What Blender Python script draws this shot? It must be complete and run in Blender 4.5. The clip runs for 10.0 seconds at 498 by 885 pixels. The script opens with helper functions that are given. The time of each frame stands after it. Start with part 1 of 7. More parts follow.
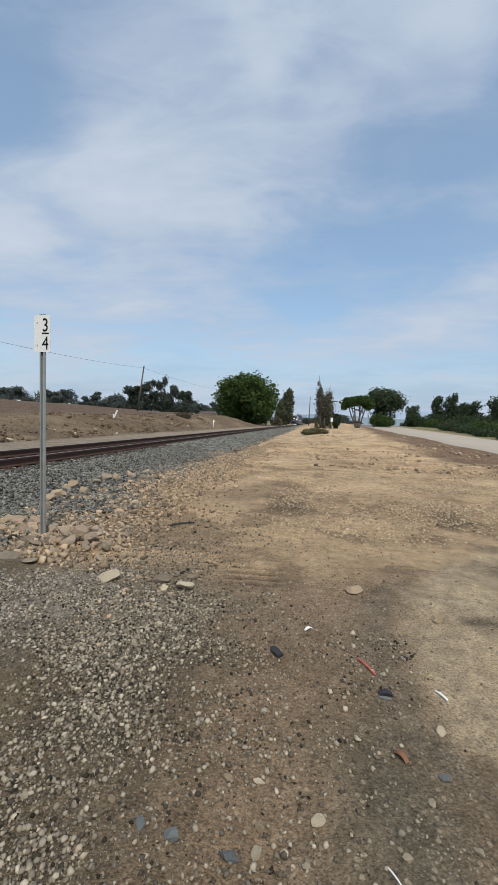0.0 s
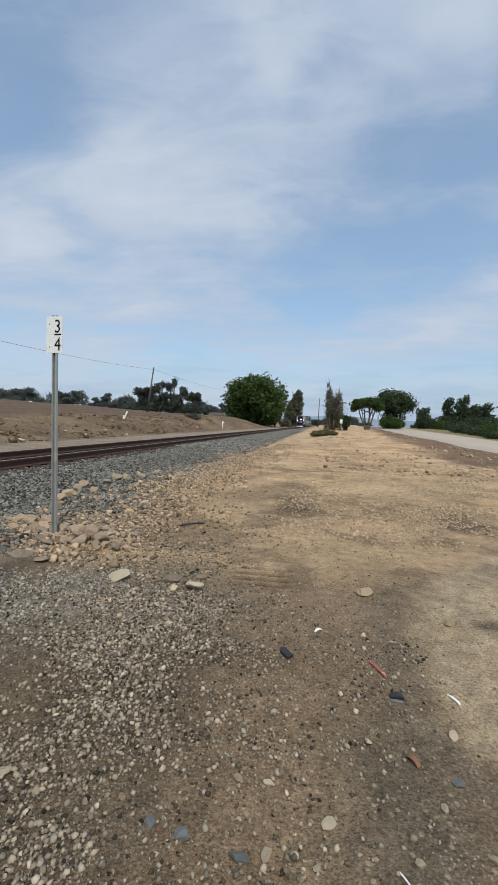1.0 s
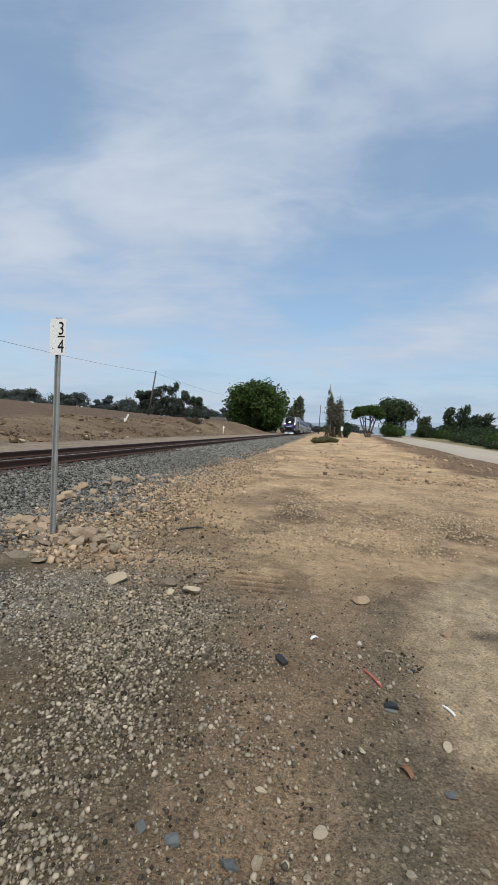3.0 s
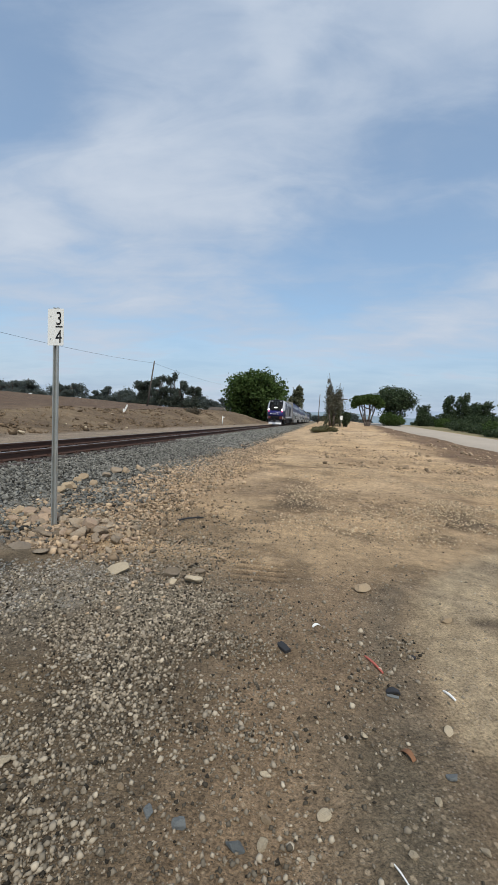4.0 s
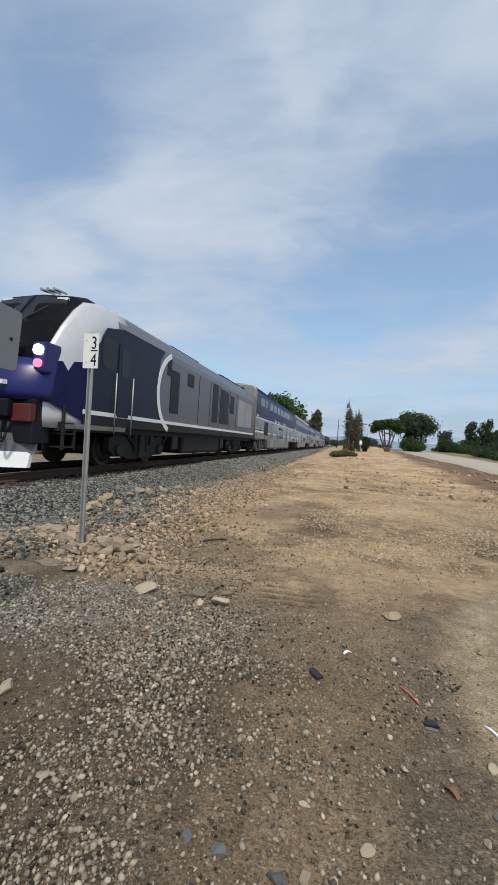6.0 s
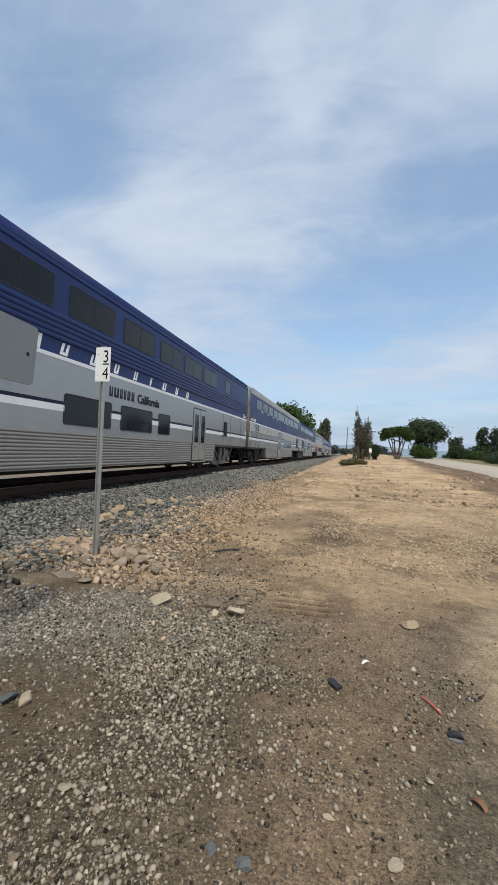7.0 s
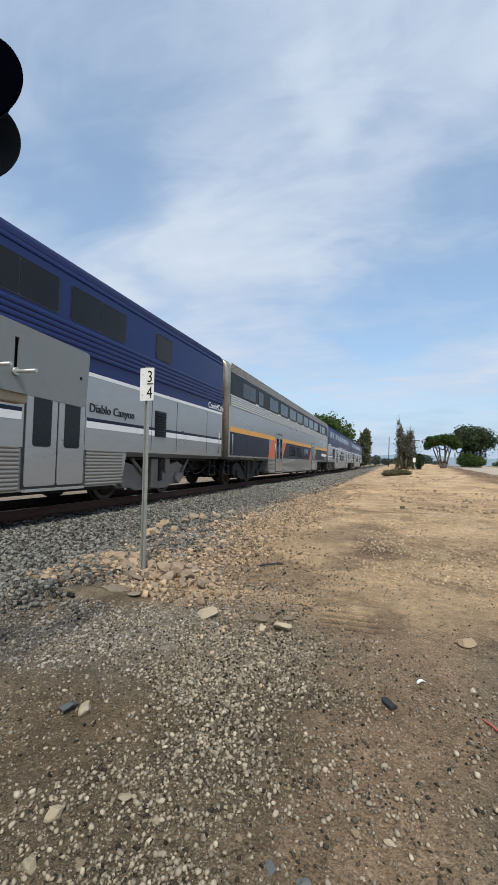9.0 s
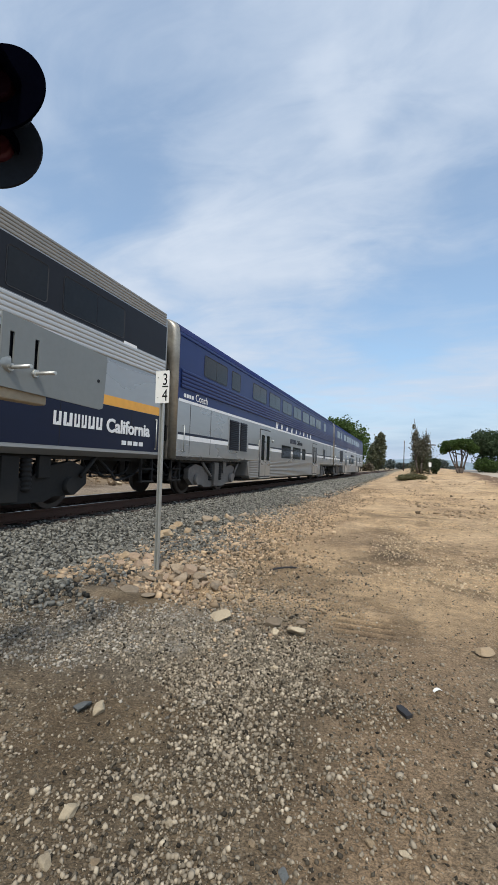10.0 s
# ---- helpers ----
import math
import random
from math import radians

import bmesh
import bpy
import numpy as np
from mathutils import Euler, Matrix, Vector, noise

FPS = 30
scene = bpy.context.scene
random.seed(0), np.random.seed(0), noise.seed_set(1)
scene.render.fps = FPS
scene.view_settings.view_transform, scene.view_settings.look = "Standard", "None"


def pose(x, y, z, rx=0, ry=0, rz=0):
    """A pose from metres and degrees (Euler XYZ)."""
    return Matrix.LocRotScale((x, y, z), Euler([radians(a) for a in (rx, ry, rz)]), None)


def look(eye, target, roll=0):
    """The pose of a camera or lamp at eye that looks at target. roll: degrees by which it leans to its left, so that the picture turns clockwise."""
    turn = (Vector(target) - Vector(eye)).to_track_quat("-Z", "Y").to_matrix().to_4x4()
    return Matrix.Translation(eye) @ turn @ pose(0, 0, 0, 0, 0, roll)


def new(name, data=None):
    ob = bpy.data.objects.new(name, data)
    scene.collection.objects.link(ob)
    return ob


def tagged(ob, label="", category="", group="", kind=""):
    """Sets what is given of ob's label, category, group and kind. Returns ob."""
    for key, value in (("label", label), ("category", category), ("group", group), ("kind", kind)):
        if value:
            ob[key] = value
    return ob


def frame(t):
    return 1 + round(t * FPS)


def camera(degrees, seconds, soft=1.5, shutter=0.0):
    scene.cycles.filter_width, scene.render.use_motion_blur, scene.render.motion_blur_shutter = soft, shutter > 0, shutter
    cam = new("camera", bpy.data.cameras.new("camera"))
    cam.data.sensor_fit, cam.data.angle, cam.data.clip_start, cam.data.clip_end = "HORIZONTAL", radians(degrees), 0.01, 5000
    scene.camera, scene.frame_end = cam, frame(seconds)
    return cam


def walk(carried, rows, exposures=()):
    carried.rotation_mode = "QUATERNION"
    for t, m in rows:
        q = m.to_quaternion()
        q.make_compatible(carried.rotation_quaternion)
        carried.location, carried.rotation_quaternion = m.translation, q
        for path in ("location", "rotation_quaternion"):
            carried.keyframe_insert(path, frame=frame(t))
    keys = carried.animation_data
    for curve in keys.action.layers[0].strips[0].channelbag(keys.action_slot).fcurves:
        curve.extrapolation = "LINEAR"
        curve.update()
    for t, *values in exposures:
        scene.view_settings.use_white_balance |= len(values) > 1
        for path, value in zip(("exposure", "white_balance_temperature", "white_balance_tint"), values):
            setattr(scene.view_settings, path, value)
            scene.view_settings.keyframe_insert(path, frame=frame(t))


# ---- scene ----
cam = camera(62.5, 10.0)
PATH = [
    (0.0, 0.072, 0.055, 1.428, 7.369, -2.946, -1.904), (0.5, 0.068, 0.058, 1.425, 8.035, -3.043, -1.952),
    (1.0, 0.063, 0.056, 1.419, 8.621, -2.782, -2.062), (1.5, 0.055, 0.032, 1.427, 8.998, -2.376, -2.458),
    (2.0, 0.061, 0.013, 1.429, 9.135, -1.839, -2.878), (2.5, 0.069, 0.034, 1.422, 8.795, -1.560, -3.381),
    (4.0, 0.057, 0.052, 1.421, 8.624, -3.465, -2.839), (4.5, 0.036, 0.044, 1.414, 9.448, -3.285, -2.897),
    (5.0, 0.031, 0.025, 1.419, 10.258, -1.927, -3.202), (5.5, -0.003, 0.007, 1.414, 10.890, -1.051, -3.699),
    (7.0, -0.061, -0.027, 1.397, 12.335, 0.978, -2.676), (7.5, -0.056, -0.033, 1.396, 13.606, 1.573, -1.588),
    (8.0, -0.058, -0.045, 1.401, 15.084, 1.960, -1.148), (8.5, -0.071, -0.065, 1.404, 16.607, 2.308, -1.015),
    (9.0, -0.084, -0.067, 1.405, 17.750, 2.604, -1.281), (9.5, -0.089, -0.070, 1.406, 18.730, 2.789, -1.619),
    (10.0, -0.093, -0.070, 1.404, 19.597, 2.965, -1.811)]
walk(cam, [(t, pose(x, y, z, 90 + p, r, a)) for t, x, y, z, a, p, r in PATH],
     [(0.0, -0.12), (5.5, -0.12), (7.0, 0.02), (10.0, 0.10)])

# ---- daylight: thin high cloud, soft sun ----
SUN_EL, SUN_AZ = 54.0, 160.0      # degrees; azimuth clockwise from +y


def sky_world():
    w = bpy.data.worlds.new("sky")
    w.use_nodes = True
    scene.world = w
    n, l = w.node_tree.nodes, w.node_tree.links
    n.clear()
    out, bg = n.new("ShaderNodeOutputWorld"), n.new("ShaderNodeBackground")
    sky = n.new("ShaderNodeTexSky")
    sky.sky_type, sky.sun_disc = "NISHITA", False
    sky.sun_elevation, sky.sun_rotation = radians(SUN_EL), radians(SUN_AZ)
    sky.air_density, sky.dust_density, sky.ozone_density = 1.0, 1.2, 1.5
    tc, sep = n.new("ShaderNodeTexCoord"), n.new("ShaderNodeSeparateXYZ")
    l.new(tc.outputs["Generated"], sep.inputs[0])

    def math_node(op, a, b=None, clamp=False):
        m = n.new("ShaderNodeMath")
        m.operation, m.use_clamp = op, clamp
        for i, v in enumerate((a, b)):
            if v is None:
                continue
            if isinstance(v, (int, float)):
                m.inputs[i].default_value = v
            else:
                l.new(v, m.inputs[i])
        return m.outputs[0]
    up = math_node("MAXIMUM", sep.outputs["Z"], 0.0)
    den = math_node("ADD", up, 0.16)
    comb = n.new("ShaderNodeCombineXYZ")
    l.new(math_node("DIVIDE", sep.outputs["X"], den), comb.inputs[0])
    l.new(math_node("DIVIDE", sep.outputs["Y"], den), comb.inputs[1])

    def cloud(scale, stretch, turn, offset, detail, rough, distort):
        mp, nt = n.new("ShaderNodeMapping"), n.new("ShaderNodeTexNoise")
        mp.inputs["Rotation"].default_value = (0, 0, radians(turn))
        mp.inputs["Scale"].default_value = (scale * stretch, scale, scale)
        mp.inputs["Location"].default_value = offset
        nt.inputs["Scale"].default_value = 1.0
        nt.inputs["Detail"].default_value, nt.inputs["Roughness"].default_value = detail, rough
        nt.inputs["Distortion"].default_value = distort
        l.new(comb.outputs[0], mp.inputs[0])
        l.new(mp.outputs[0], nt.inputs["Vector"])
        return nt.outputs["Fac"]
    # the sheet's own drift: banks follow a gently bent copy of the plane
    bend_noise, shift, bent = n.new("ShaderNodeTexNoise"), n.new("ShaderNodeVectorMath"), n.new("ShaderNodeVectorMath")
    bend_noise.inputs["Scale"].default_value, bend_noise.inputs["Detail"].default_value = 2.4, 5
    l.new(comb.outputs[0], bend_noise.inputs["Vector"])
    shift.operation, bent.operation = "MULTIPLY_ADD", "ADD"
    shift.inputs[1].default_value, shift.inputs[2].default_value = (0.5, 0.5, 0), (-0.25, -0.25, 0)
    l.new(bend_noise.outputs["Color"], shift.inputs[0])
    l.new(comb.outputs[0], bent.inputs[0])
    l.new(shift.outputs[0], bent.inputs[1])
    big = cloud(0.62, 0.9, 20, (3.1, 0.7, 0), 3, 0.5, 0.25)
    fine = cloud(1.7, 0.65, -35, (0.4, 2.2, 3), 6, 0.52, 0.3)
    wisp = cloud(5.2, 0.5, -30, (1.4, 0.2, 5), 6, 0.6, 0.9)
    mix = math_node("ADD", math_node("ADD", math_node("MULTIPLY", big, 0.34), math_node("MULTIPLY", fine, 0.42)), math_node("MULTIPLY", wisp, 0.24))

    def bank(cx, cy, radius, amount):
        """A broad thickening or thinning of the cloud sheet."""
        ds, mr = n.new("ShaderNodeVectorMath"), n.new("ShaderNodeMapRange")
        ds.operation = "DISTANCE"
        ds.inputs[1].default_value = (cx, cy, 0)
        l.new(bent.outputs[0], ds.inputs[0])
        mr.interpolation_type = "SMOOTHSTEP"
        mr.inputs["From Min"].default_value, mr.inputs["From Max"].default_value = 0.0, radius
        mr.inputs["To Min"].default_value, mr.inputs["To Max"].default_value = amount, 0.0
        l.new(ds.outputs["Value"], mr.inputs["Value"])
        return mr.outputs[0]
    for spec in ((-0.12, 0.92, 0.62, 0.13), (0.05, 1.28, 0.35, 0.09), (0.28, 0.90, 0.22, 0.10), (-0.14, 0.86, 0.14, 0.12), (-0.80, 0.98, 0.36, -0.16),
                 (0.30, 1.62, 0.55, -0.15), (-0.08, 1.72, 0.30, -0.06), (0.10, 2.40, 0.45, -0.08), (-1.12, 1.46, 0.26, 0.14), (-0.97, 1.68, 0.22, -0.08),
                 (-0.50, 1.50, 0.42, 0.08), (0.62, 1.05, 0.40, -0.08)):
        mix = math_node("ADD", mix, bank(*spec))
    ramp = n.new("ShaderNodeMapRange")
    ramp.interpolation_type = "SMOOTHSTEP"
    ramp.inputs["From Min"].default_value, ramp.inputs["From Max"].default_value = 0.33, 0.64
    ramp.inputs["To Min"].default_value, ramp.inputs["To Max"].default_value = 0.42, 1.0
    l.new(mix, ramp.inputs["Value"])
    # the veil is thicker towards the horizon
    low = n.new("ShaderNodeMapRange")
    low.inputs["From Min"].default_value, low.inputs["From Max"].default_value = 0.02, 0.42
    low.inputs["To Min"].default_value, low.inputs["To Max"].default_value = 1.0, 0.0
    l.new(up, low.inputs["Value"])
    cover = math_node("MAXIMUM", ramp.outputs[0], low.outputs[0])
    gain = n.new("ShaderNodeMixRGB")
    gain.blend_type, gain.inputs[0].default_value = "MULTIPLY", 1.0
    gain.inputs[2].default_value = (0.165, 0.196, 0.196, 1)
    l.new(sky.outputs[0], gain.inputs[1])
    white = n.new("ShaderNodeMixRGB")
    white.inputs[1].default_value = (0.410, 0.520, 0.685, 1)
    white.inputs[2].default_value = (0.66, 0.735, 0.845, 1)
    # thick cloud is whiter than the veil
    thick = n.new("ShaderNodeMapRange")
    thick.inputs["From Min"].default_value, thick.inputs["From Max"].default_value = 0.40, 0.72
    l.new(math_node("ADD", math_node("MULTIPLY", mix, 0.8), math_node("MULTIPLY", fine, 0.2)), thick.inputs["Value"])
    l.new(thick.outputs[0], white.inputs[0])
    mx = n.new("ShaderNodeMixRGB")
    l.new(cover, mx.inputs[0])
    l.new(gain.outputs[0], mx.inputs[1])
    l.new(white.outputs[0], mx.inputs[2])
    l.new(mx.outputs[0], bg.inputs["Color"])
    bg.inputs["Strength"].default_value = 1.0
    l.new(bg.outputs[0], out.inputs["Surface"])


sky_world()
sun = new("sun", bpy.data.lights.new("sun", "SUN"))
sun.data.energy, sun.data.angle, sun.data.color = 3.05, radians(8), (1.0, 0.94, 0.84)
az, el = radians(SUN_AZ), radians(SUN_EL)
sun.matrix_world = look((0, 0, 60), Vector((0, 0, 60)) - Vector((math.sin(az) * math.cos(el), math.cos(az) * math.cos(el), math.sin(el))))


# ---- materials ----
def material(name, color, rough=0.7, metal=0.0, scale=8.0, var=0.15, bump=0.0, bump_scale=40.0, stain=0.0, stain_color=(0.1, 0.08, 0.06), per_object=0.0, coat=0.0, per_island=0.0, spec=0.5, stretch=(1, 1, 1)):
    """A painted or natural surface: two scales of variation in colour, gloss and relief, in metres."""
    m = bpy.data.materials.new(name)
    m.use_nodes = True
    n, l = m.node_tree.nodes, m.node_tree.links
    b = n["Principled BSDF"]
    b.inputs["Roughness"].default_value, b.inputs["Metallic"].default_value = rough, metal
    b.inputs["Specular IOR Level"].default_value = spec
    b.inputs["Coat Weight"].default_value = coat
    tc, mp = n.new("ShaderNodeTexCoord"), n.new("ShaderNodeMapping")
    mp.inputs["Scale"].default_value = stretch
    l.new(tc.outputs["Object"], mp.inputs[0])

    def tex(s, d=4):
        t = n.new("ShaderNodeTexNoise")
        t.inputs["Scale"].default_value, t.inputs["Detail"].default_value = s, d
        l.new(mp.outputs[0], t.inputs["Vector"])
        return t.outputs["Fac"]
    hsv = n.new("ShaderNodeHueSaturation")
    hsv.inputs["Color"].default_value = (*color, 1)
    a, c = tex(scale), tex(scale * 6.3)
    ad = n.new("ShaderNodeMath")
    ad.operation = "ADD"
    l.new(a, ad.inputs[0])
    l.new(c, ad.inputs[1])
    mr = n.new("ShaderNodeMapRange")
    mr.inputs["From Min"].default_value, mr.inputs["From Max"].default_value = 0.6, 1.4
    mr.inputs["To Min"].default_value, mr.inputs["To Max"].default_value = 1 - var, 1 + var
    l.new(ad.outputs[0], mr.inputs["Value"])
    value = mr.outputs[0]
    for amount, kind in ((per_object, 0), (per_island, 1)):
        if amount:
            src = n.new("ShaderNodeObjectInfo" if kind == 0 else "ShaderNodeNewGeometry")
            r2, mu = n.new("ShaderNodeMapRange"), n.new("ShaderNodeMath")
            r2.inputs["To Min"].default_value, r2.inputs["To Max"].default_value = 1 - amount, 1 + amount
            l.new(src.outputs["Random" if kind == 0 else "Random Per Island"], r2.inputs["Value"])
            mu.operation = "MULTIPLY"
            l.new(value, mu.inputs[0])
            l.new(r2.outputs[0], mu.inputs[1])
            value = mu.outputs[0]
    l.new(value, hsv.inputs["Value"])
    col = hsv.outputs[0]
    if stain:
        st, mr2, mx = tex(scale * 0.45, 6), n.new("ShaderNodeMapRange"), n.new("ShaderNodeMixRGB")
        mr2.inputs["From Min"].default_value, mr2.inputs["From Max"].default_value = 0.5, 0.75
        mr2.inputs["To Max"].default_value = stain
        l.new(st, mr2.inputs["Value"])
        l.new(mr2.outputs[0], mx.inputs[0])
        l.new(col, mx.inputs[1])
        mx.inputs[2].default_value = (*stain_color, 1)
        col = mx.outputs[0]
    l.new(col, b.inputs["Base Color"])
    rr = n.new("ShaderNodeMapRange")
    rr.inputs["To Min"].default_value, rr.inputs["To Max"].default_value = max(0.02, rough - 0.1), min(1, rough + 0.1)
    l.new(a, rr.inputs["Value"])
    l.new(rr.outputs[0], b.inputs["Roughness"])
    if bump:
        bp = n.new("ShaderNodeBump")
        bp.inputs["Strength"].default_value, bp.inputs["Distance"].default_value = 1.0, bump
        l.new(tex(bump_scale, 5), bp.inputs["Height"])
        l.new(bp.outputs[0], b.inputs["Normal"])
    return m


M = {
    "blue": material("blue_paint", (0.010, 0.024, 0.112), 0.42, 0, 0.8, 0.10, stain=0.10, stain_color=(0.04, 0.045, 0.07), stretch=(1, 0.4, 1), spec=0.3),
    "nose_blue": material("violet_blue_paint", (0.014, 0.015, 0.108), 0.3, 0, 0.8, 0.08, spec=0.4),
    "windscreen": material("tinted_windscreen", (0.045, 0.052, 0.055), 0.06, 0, 2.0, 0.2, spec=0.6),
    "cab_silver": material("pale_silver_paint", (0.56, 0.56, 0.57), 0.35, 0.2, 0.9, 0.06),
    "navy": material("navy_paint", (0.006, 0.010, 0.030), 0.42, 0, 0.8, 0.12, stain=0.06, stain_color=(0.03, 0.03, 0.04), stretch=(1, 0.4, 1), spec=0.25),
    "silver": material("silver_paint", (0.355, 0.355, 0.35), 0.30, 0.55, 0.9, 0.07, stain=0.22, stain_color=(0.30, 0.27, 0.24), stretch=(1, 0.5, 1.5)),
    "fluted": material("fluted_stainless", (0.275, 0.255, 0.228), 0.38, 0.45, 1.2, 0.12, stain=0.3, stain_color=(0.22, 0.18, 0.14), stretch=(1, 0.3, 1)),
    "fluted_bright": material("clean_fluted_stainless", (0.47, 0.47, 0.46), 0.36, 0.4, 1.2, 0.08, stain=0.15, stain_color=(0.32, 0.30, 0.27), stretch=(1, 0.3, 1)),
    "steel_end": material("dull_stainless_end", (0.33, 0.31, 0.27), 0.42, 0.6, 1.6, 0.25, stain=0.5, stain_color=(0.10, 0.08, 0.06)),
    "roof_grey": material("grey_roof", (0.36, 0.36, 0.36), 0.5, 0.3, 1.0, 0.12, stain=0.3),
    "roof_blue": material("blue_roof_paint", (0.012, 0.022, 0.095), 0.7, 0, 1.0, 0.12, stain=0.15, spec=0.2),
    "charcoal": material("charcoal_paint", (0.010, 0.011, 0.016), 0.5, 0, 0.9, 0.12, stain=0.08, stain_color=(0.03, 0.03, 0.03), spec=0.25),
    "loco_grey": material("loco_grey_paint", (0.125, 0.125, 0.145), 0.4, 0.1, 0.9, 0.10, stain=0.25, stain_color=(0.09, 0.085, 0.08)),
    "white": material("white_stripe_paint", (0.78, 0.78, 0.78), 0.45, 0, 1.5, 0.05, stain=0.15, stain_color=(0.45, 0.42, 0.38)),
    "orange": material("orange_paint", (0.62, 0.13, 0.045), 0.42, 0, 1.2, 0.08),
    "yellow": material("yellow_stripe_paint", (0.75, 0.36, 0.05), 0.42, 0, 1.2, 0.1),
    "glass": material("dark_train_glass", (0.014, 0.016, 0.019), 0.07, 0, 2.0, 0.2, spec=0.2),
    "rubber": material("black_rubber", (0.018, 0.018, 0.02), 0.6, 0, 5, 0.2),
    "underframe": material("grimy_underframe", (0.014, 0.013, 0.012), 0.85, 0, 3, 0.35, bump=0.004, bump_scale=30),
    "truck": material("dusty_truck_steel", (0.17, 0.155, 0.142), 0.65, 0.15, 3, 0.25, stain=0.5, stain_color=(0.05, 0.045, 0.04)),
    "truck_dark": material("sooty_truck_steel", (0.012, 0.011, 0.010), 0.8, 0.0, 3, 0.3, stain=0.4, stain_color=(0.02, 0.018, 0.016)),
    "wheel": material("worn_wheel_steel", (0.06, 0.05, 0.045), 0.6, 0.3, 4, 0.25, stain=0.3),
    "plow": material("white_plow_paint", (0.80, 0.80, 0.79), 0.5, 0, 3, 0.06, stain=0.12, stain_color=(0.35, 0.32, 0.3)),
    "rail": material("rusty_rail_side", (0.072, 0.035, 0.023), 0.8, 0.1, 6, 0.25, bump=0.002, bump_scale=60),
    "rail_top": material("polished_rail_head", (0.33, 0.30, 0.28), 0.32, 0.8, 4, 0.15),
    "tie": material("weathered_dark_tie", (0.055, 0.040, 0.033), 0.9, 0, 5, 0.35, bump=0.008, bump_scale=25, per_object=0.3, stretch=(0.3, 1, 1)),
    "galv": material("galvanised_steel", (0.42, 0.43, 0.41), 0.45, 0.6, 9, 0.14, stain=0.2, stain_color=(0.22, 0.20, 0.17)),
    "sign": material("white_sign_sheet", (0.78, 0.78, 0.74), 0.5, 0, 6, 0.04, stain=0.12, stain_color=(0.5, 0.46, 0.38)),
    "black": material("black_paint", (0.008, 0.008, 0.009), 0.45, 0, 5, 0.2, spec=0.2),
    "gate_grey": material("grey_gate_plate", (0.20, 0.212, 0.208), 0.5, 0.15, 5, 0.06, stain=0.10, stain_color=(0.17, 0.17, 0.16)),
    "gate_tan": material("weathered_tan_fibreglass", (0.36, 0.29, 0.20), 0.7, 0, 6, 0.15, stain=0.25),
    "bolt": material("zinc_bolt", (0.50, 0.50, 0.47), 0.4, 0.6, 20, 0.15),
    "flasher": material("black_flasher_enamel", (0.0012, 0.0014, 0.0035), 1.0, 0, 6, 0.2, spec=0.0),
    "flasher_back": material("dark_grey_flasher_back", (0.017, 0.021, 0.028), 0.8, 0, 6, 0.2, spec=0.12),
    "red_lens": material("unlit_red_lens", (0.075, 0.016, 0.024), 0.5, 0, 20, 0.1, spec=0.3),
    "dim_lens": material("dark_unlit_lens", (0.010, 0.001, 0.003), 0.6, 0, 20, 0.1, spec=0.05),
    "wood_pole": material("weathered_pole_wood", (0.10, 0.085, 0.075), 0.9, 0, 3, 0.25, bump=0.01, stretch=(3, 3, 0.3)),
    "bark": material("grey_brown_bark", (0.095, 0.076, 0.063), 0.95, 0, 3, 0.3, bump=0.03, bump_scale=8),
    "rock": material("tan_field_stone", (0.31, 0.242, 0.168), 0.9, 0, 7, 0.22, bump=0.006, bump_scale=50, per_object=0.40, stain=0.35, stain_color=(0.30, 0.25, 0.20)),
    "rock_ochre": material("ochre_sandstone", (0.38, 0.285, 0.180), 0.9, 0, 7, 0.2, bump=0.005, bump_scale=50, per_object=0.18, stain=0.3, stain_color=(0.36, 0.25, 0.15)),
    "rock_pink": material("pinkish_sandstone", (0.38, 0.275, 0.190), 0.9, 0, 7, 0.22, bump=0.006, bump_scale=50, per_object=0.25, stain=0.4, stain_color=(0.40, 0.31, 0.21)),
    "rock_pale": material("pale_stone", (0.47, 0.385, 0.265), 0.85, 0, 12, 0.15, bump=0.003, bump_scale=90, per_object=0.18),
    "rock_grey": material("blue_grey_stone", (0.145, 0.155, 0.152), 0.8, 0, 14, 0.2, bump=0.003, bump_scale=90, per_object=0.2),
    "clod": material("dry_brown_clods", (0.150, 0.106, 0.067), 0.95, 0, 9, 0.25, per_island=0.55, spec=0.15),
    "ballast_rusty": material("rust_stained_ballast", (0.085, 0.062, 0.048), 0.95, 0, 9, 0.25, per_island=0.5, spec=0.15),
    "ballast": material("crushed_granite", (0.152, 0.147, 0.128), 0.9, 0, 9, 0.25, per_island=0.85, spec=0.25),
    "pebble_pale": material("pale_pebbles", (0.36, 0.305, 0.228), 0.9, 0, 14, 0.15, per_island=0.45, spec=0.2),
    "pebble": material("mixed_pebbles", (0.205, 0.172, 0.127), 0.9, 0, 14, 0.15, per_island=0.92, spec=0.2),
    "gravel": material("fine_grey_gravel", (0.285, 0.258, 0.215), 0.9, 0, 9, 0.25, per_island=0.6, spec=0.2),
    "red_box": material("dark_red_paint", (0.10, 0.014, 0.012), 0.5, 0, 6, 0.2),
    "tan_stone": material("tan_rubble", (0.365, 0.270, 0.178), 0.95, 0, 9, 0.2, per_island=0.6, spec=0.2),
    "rubble_pale": material("pale_rubble", (0.46, 0.355, 0.235), 0.95, 0, 9, 0.2, per_island=0.45, spec=0.2),
    "asphalt": material("sun_bleached_asphalt", (0.42, 0.355, 0.28), 0.9, 0, 0.6, 0.1, bump=0.004, bump_scale=80, stain=0.2, stain_color=(0.26, 0.23, 0.19)),
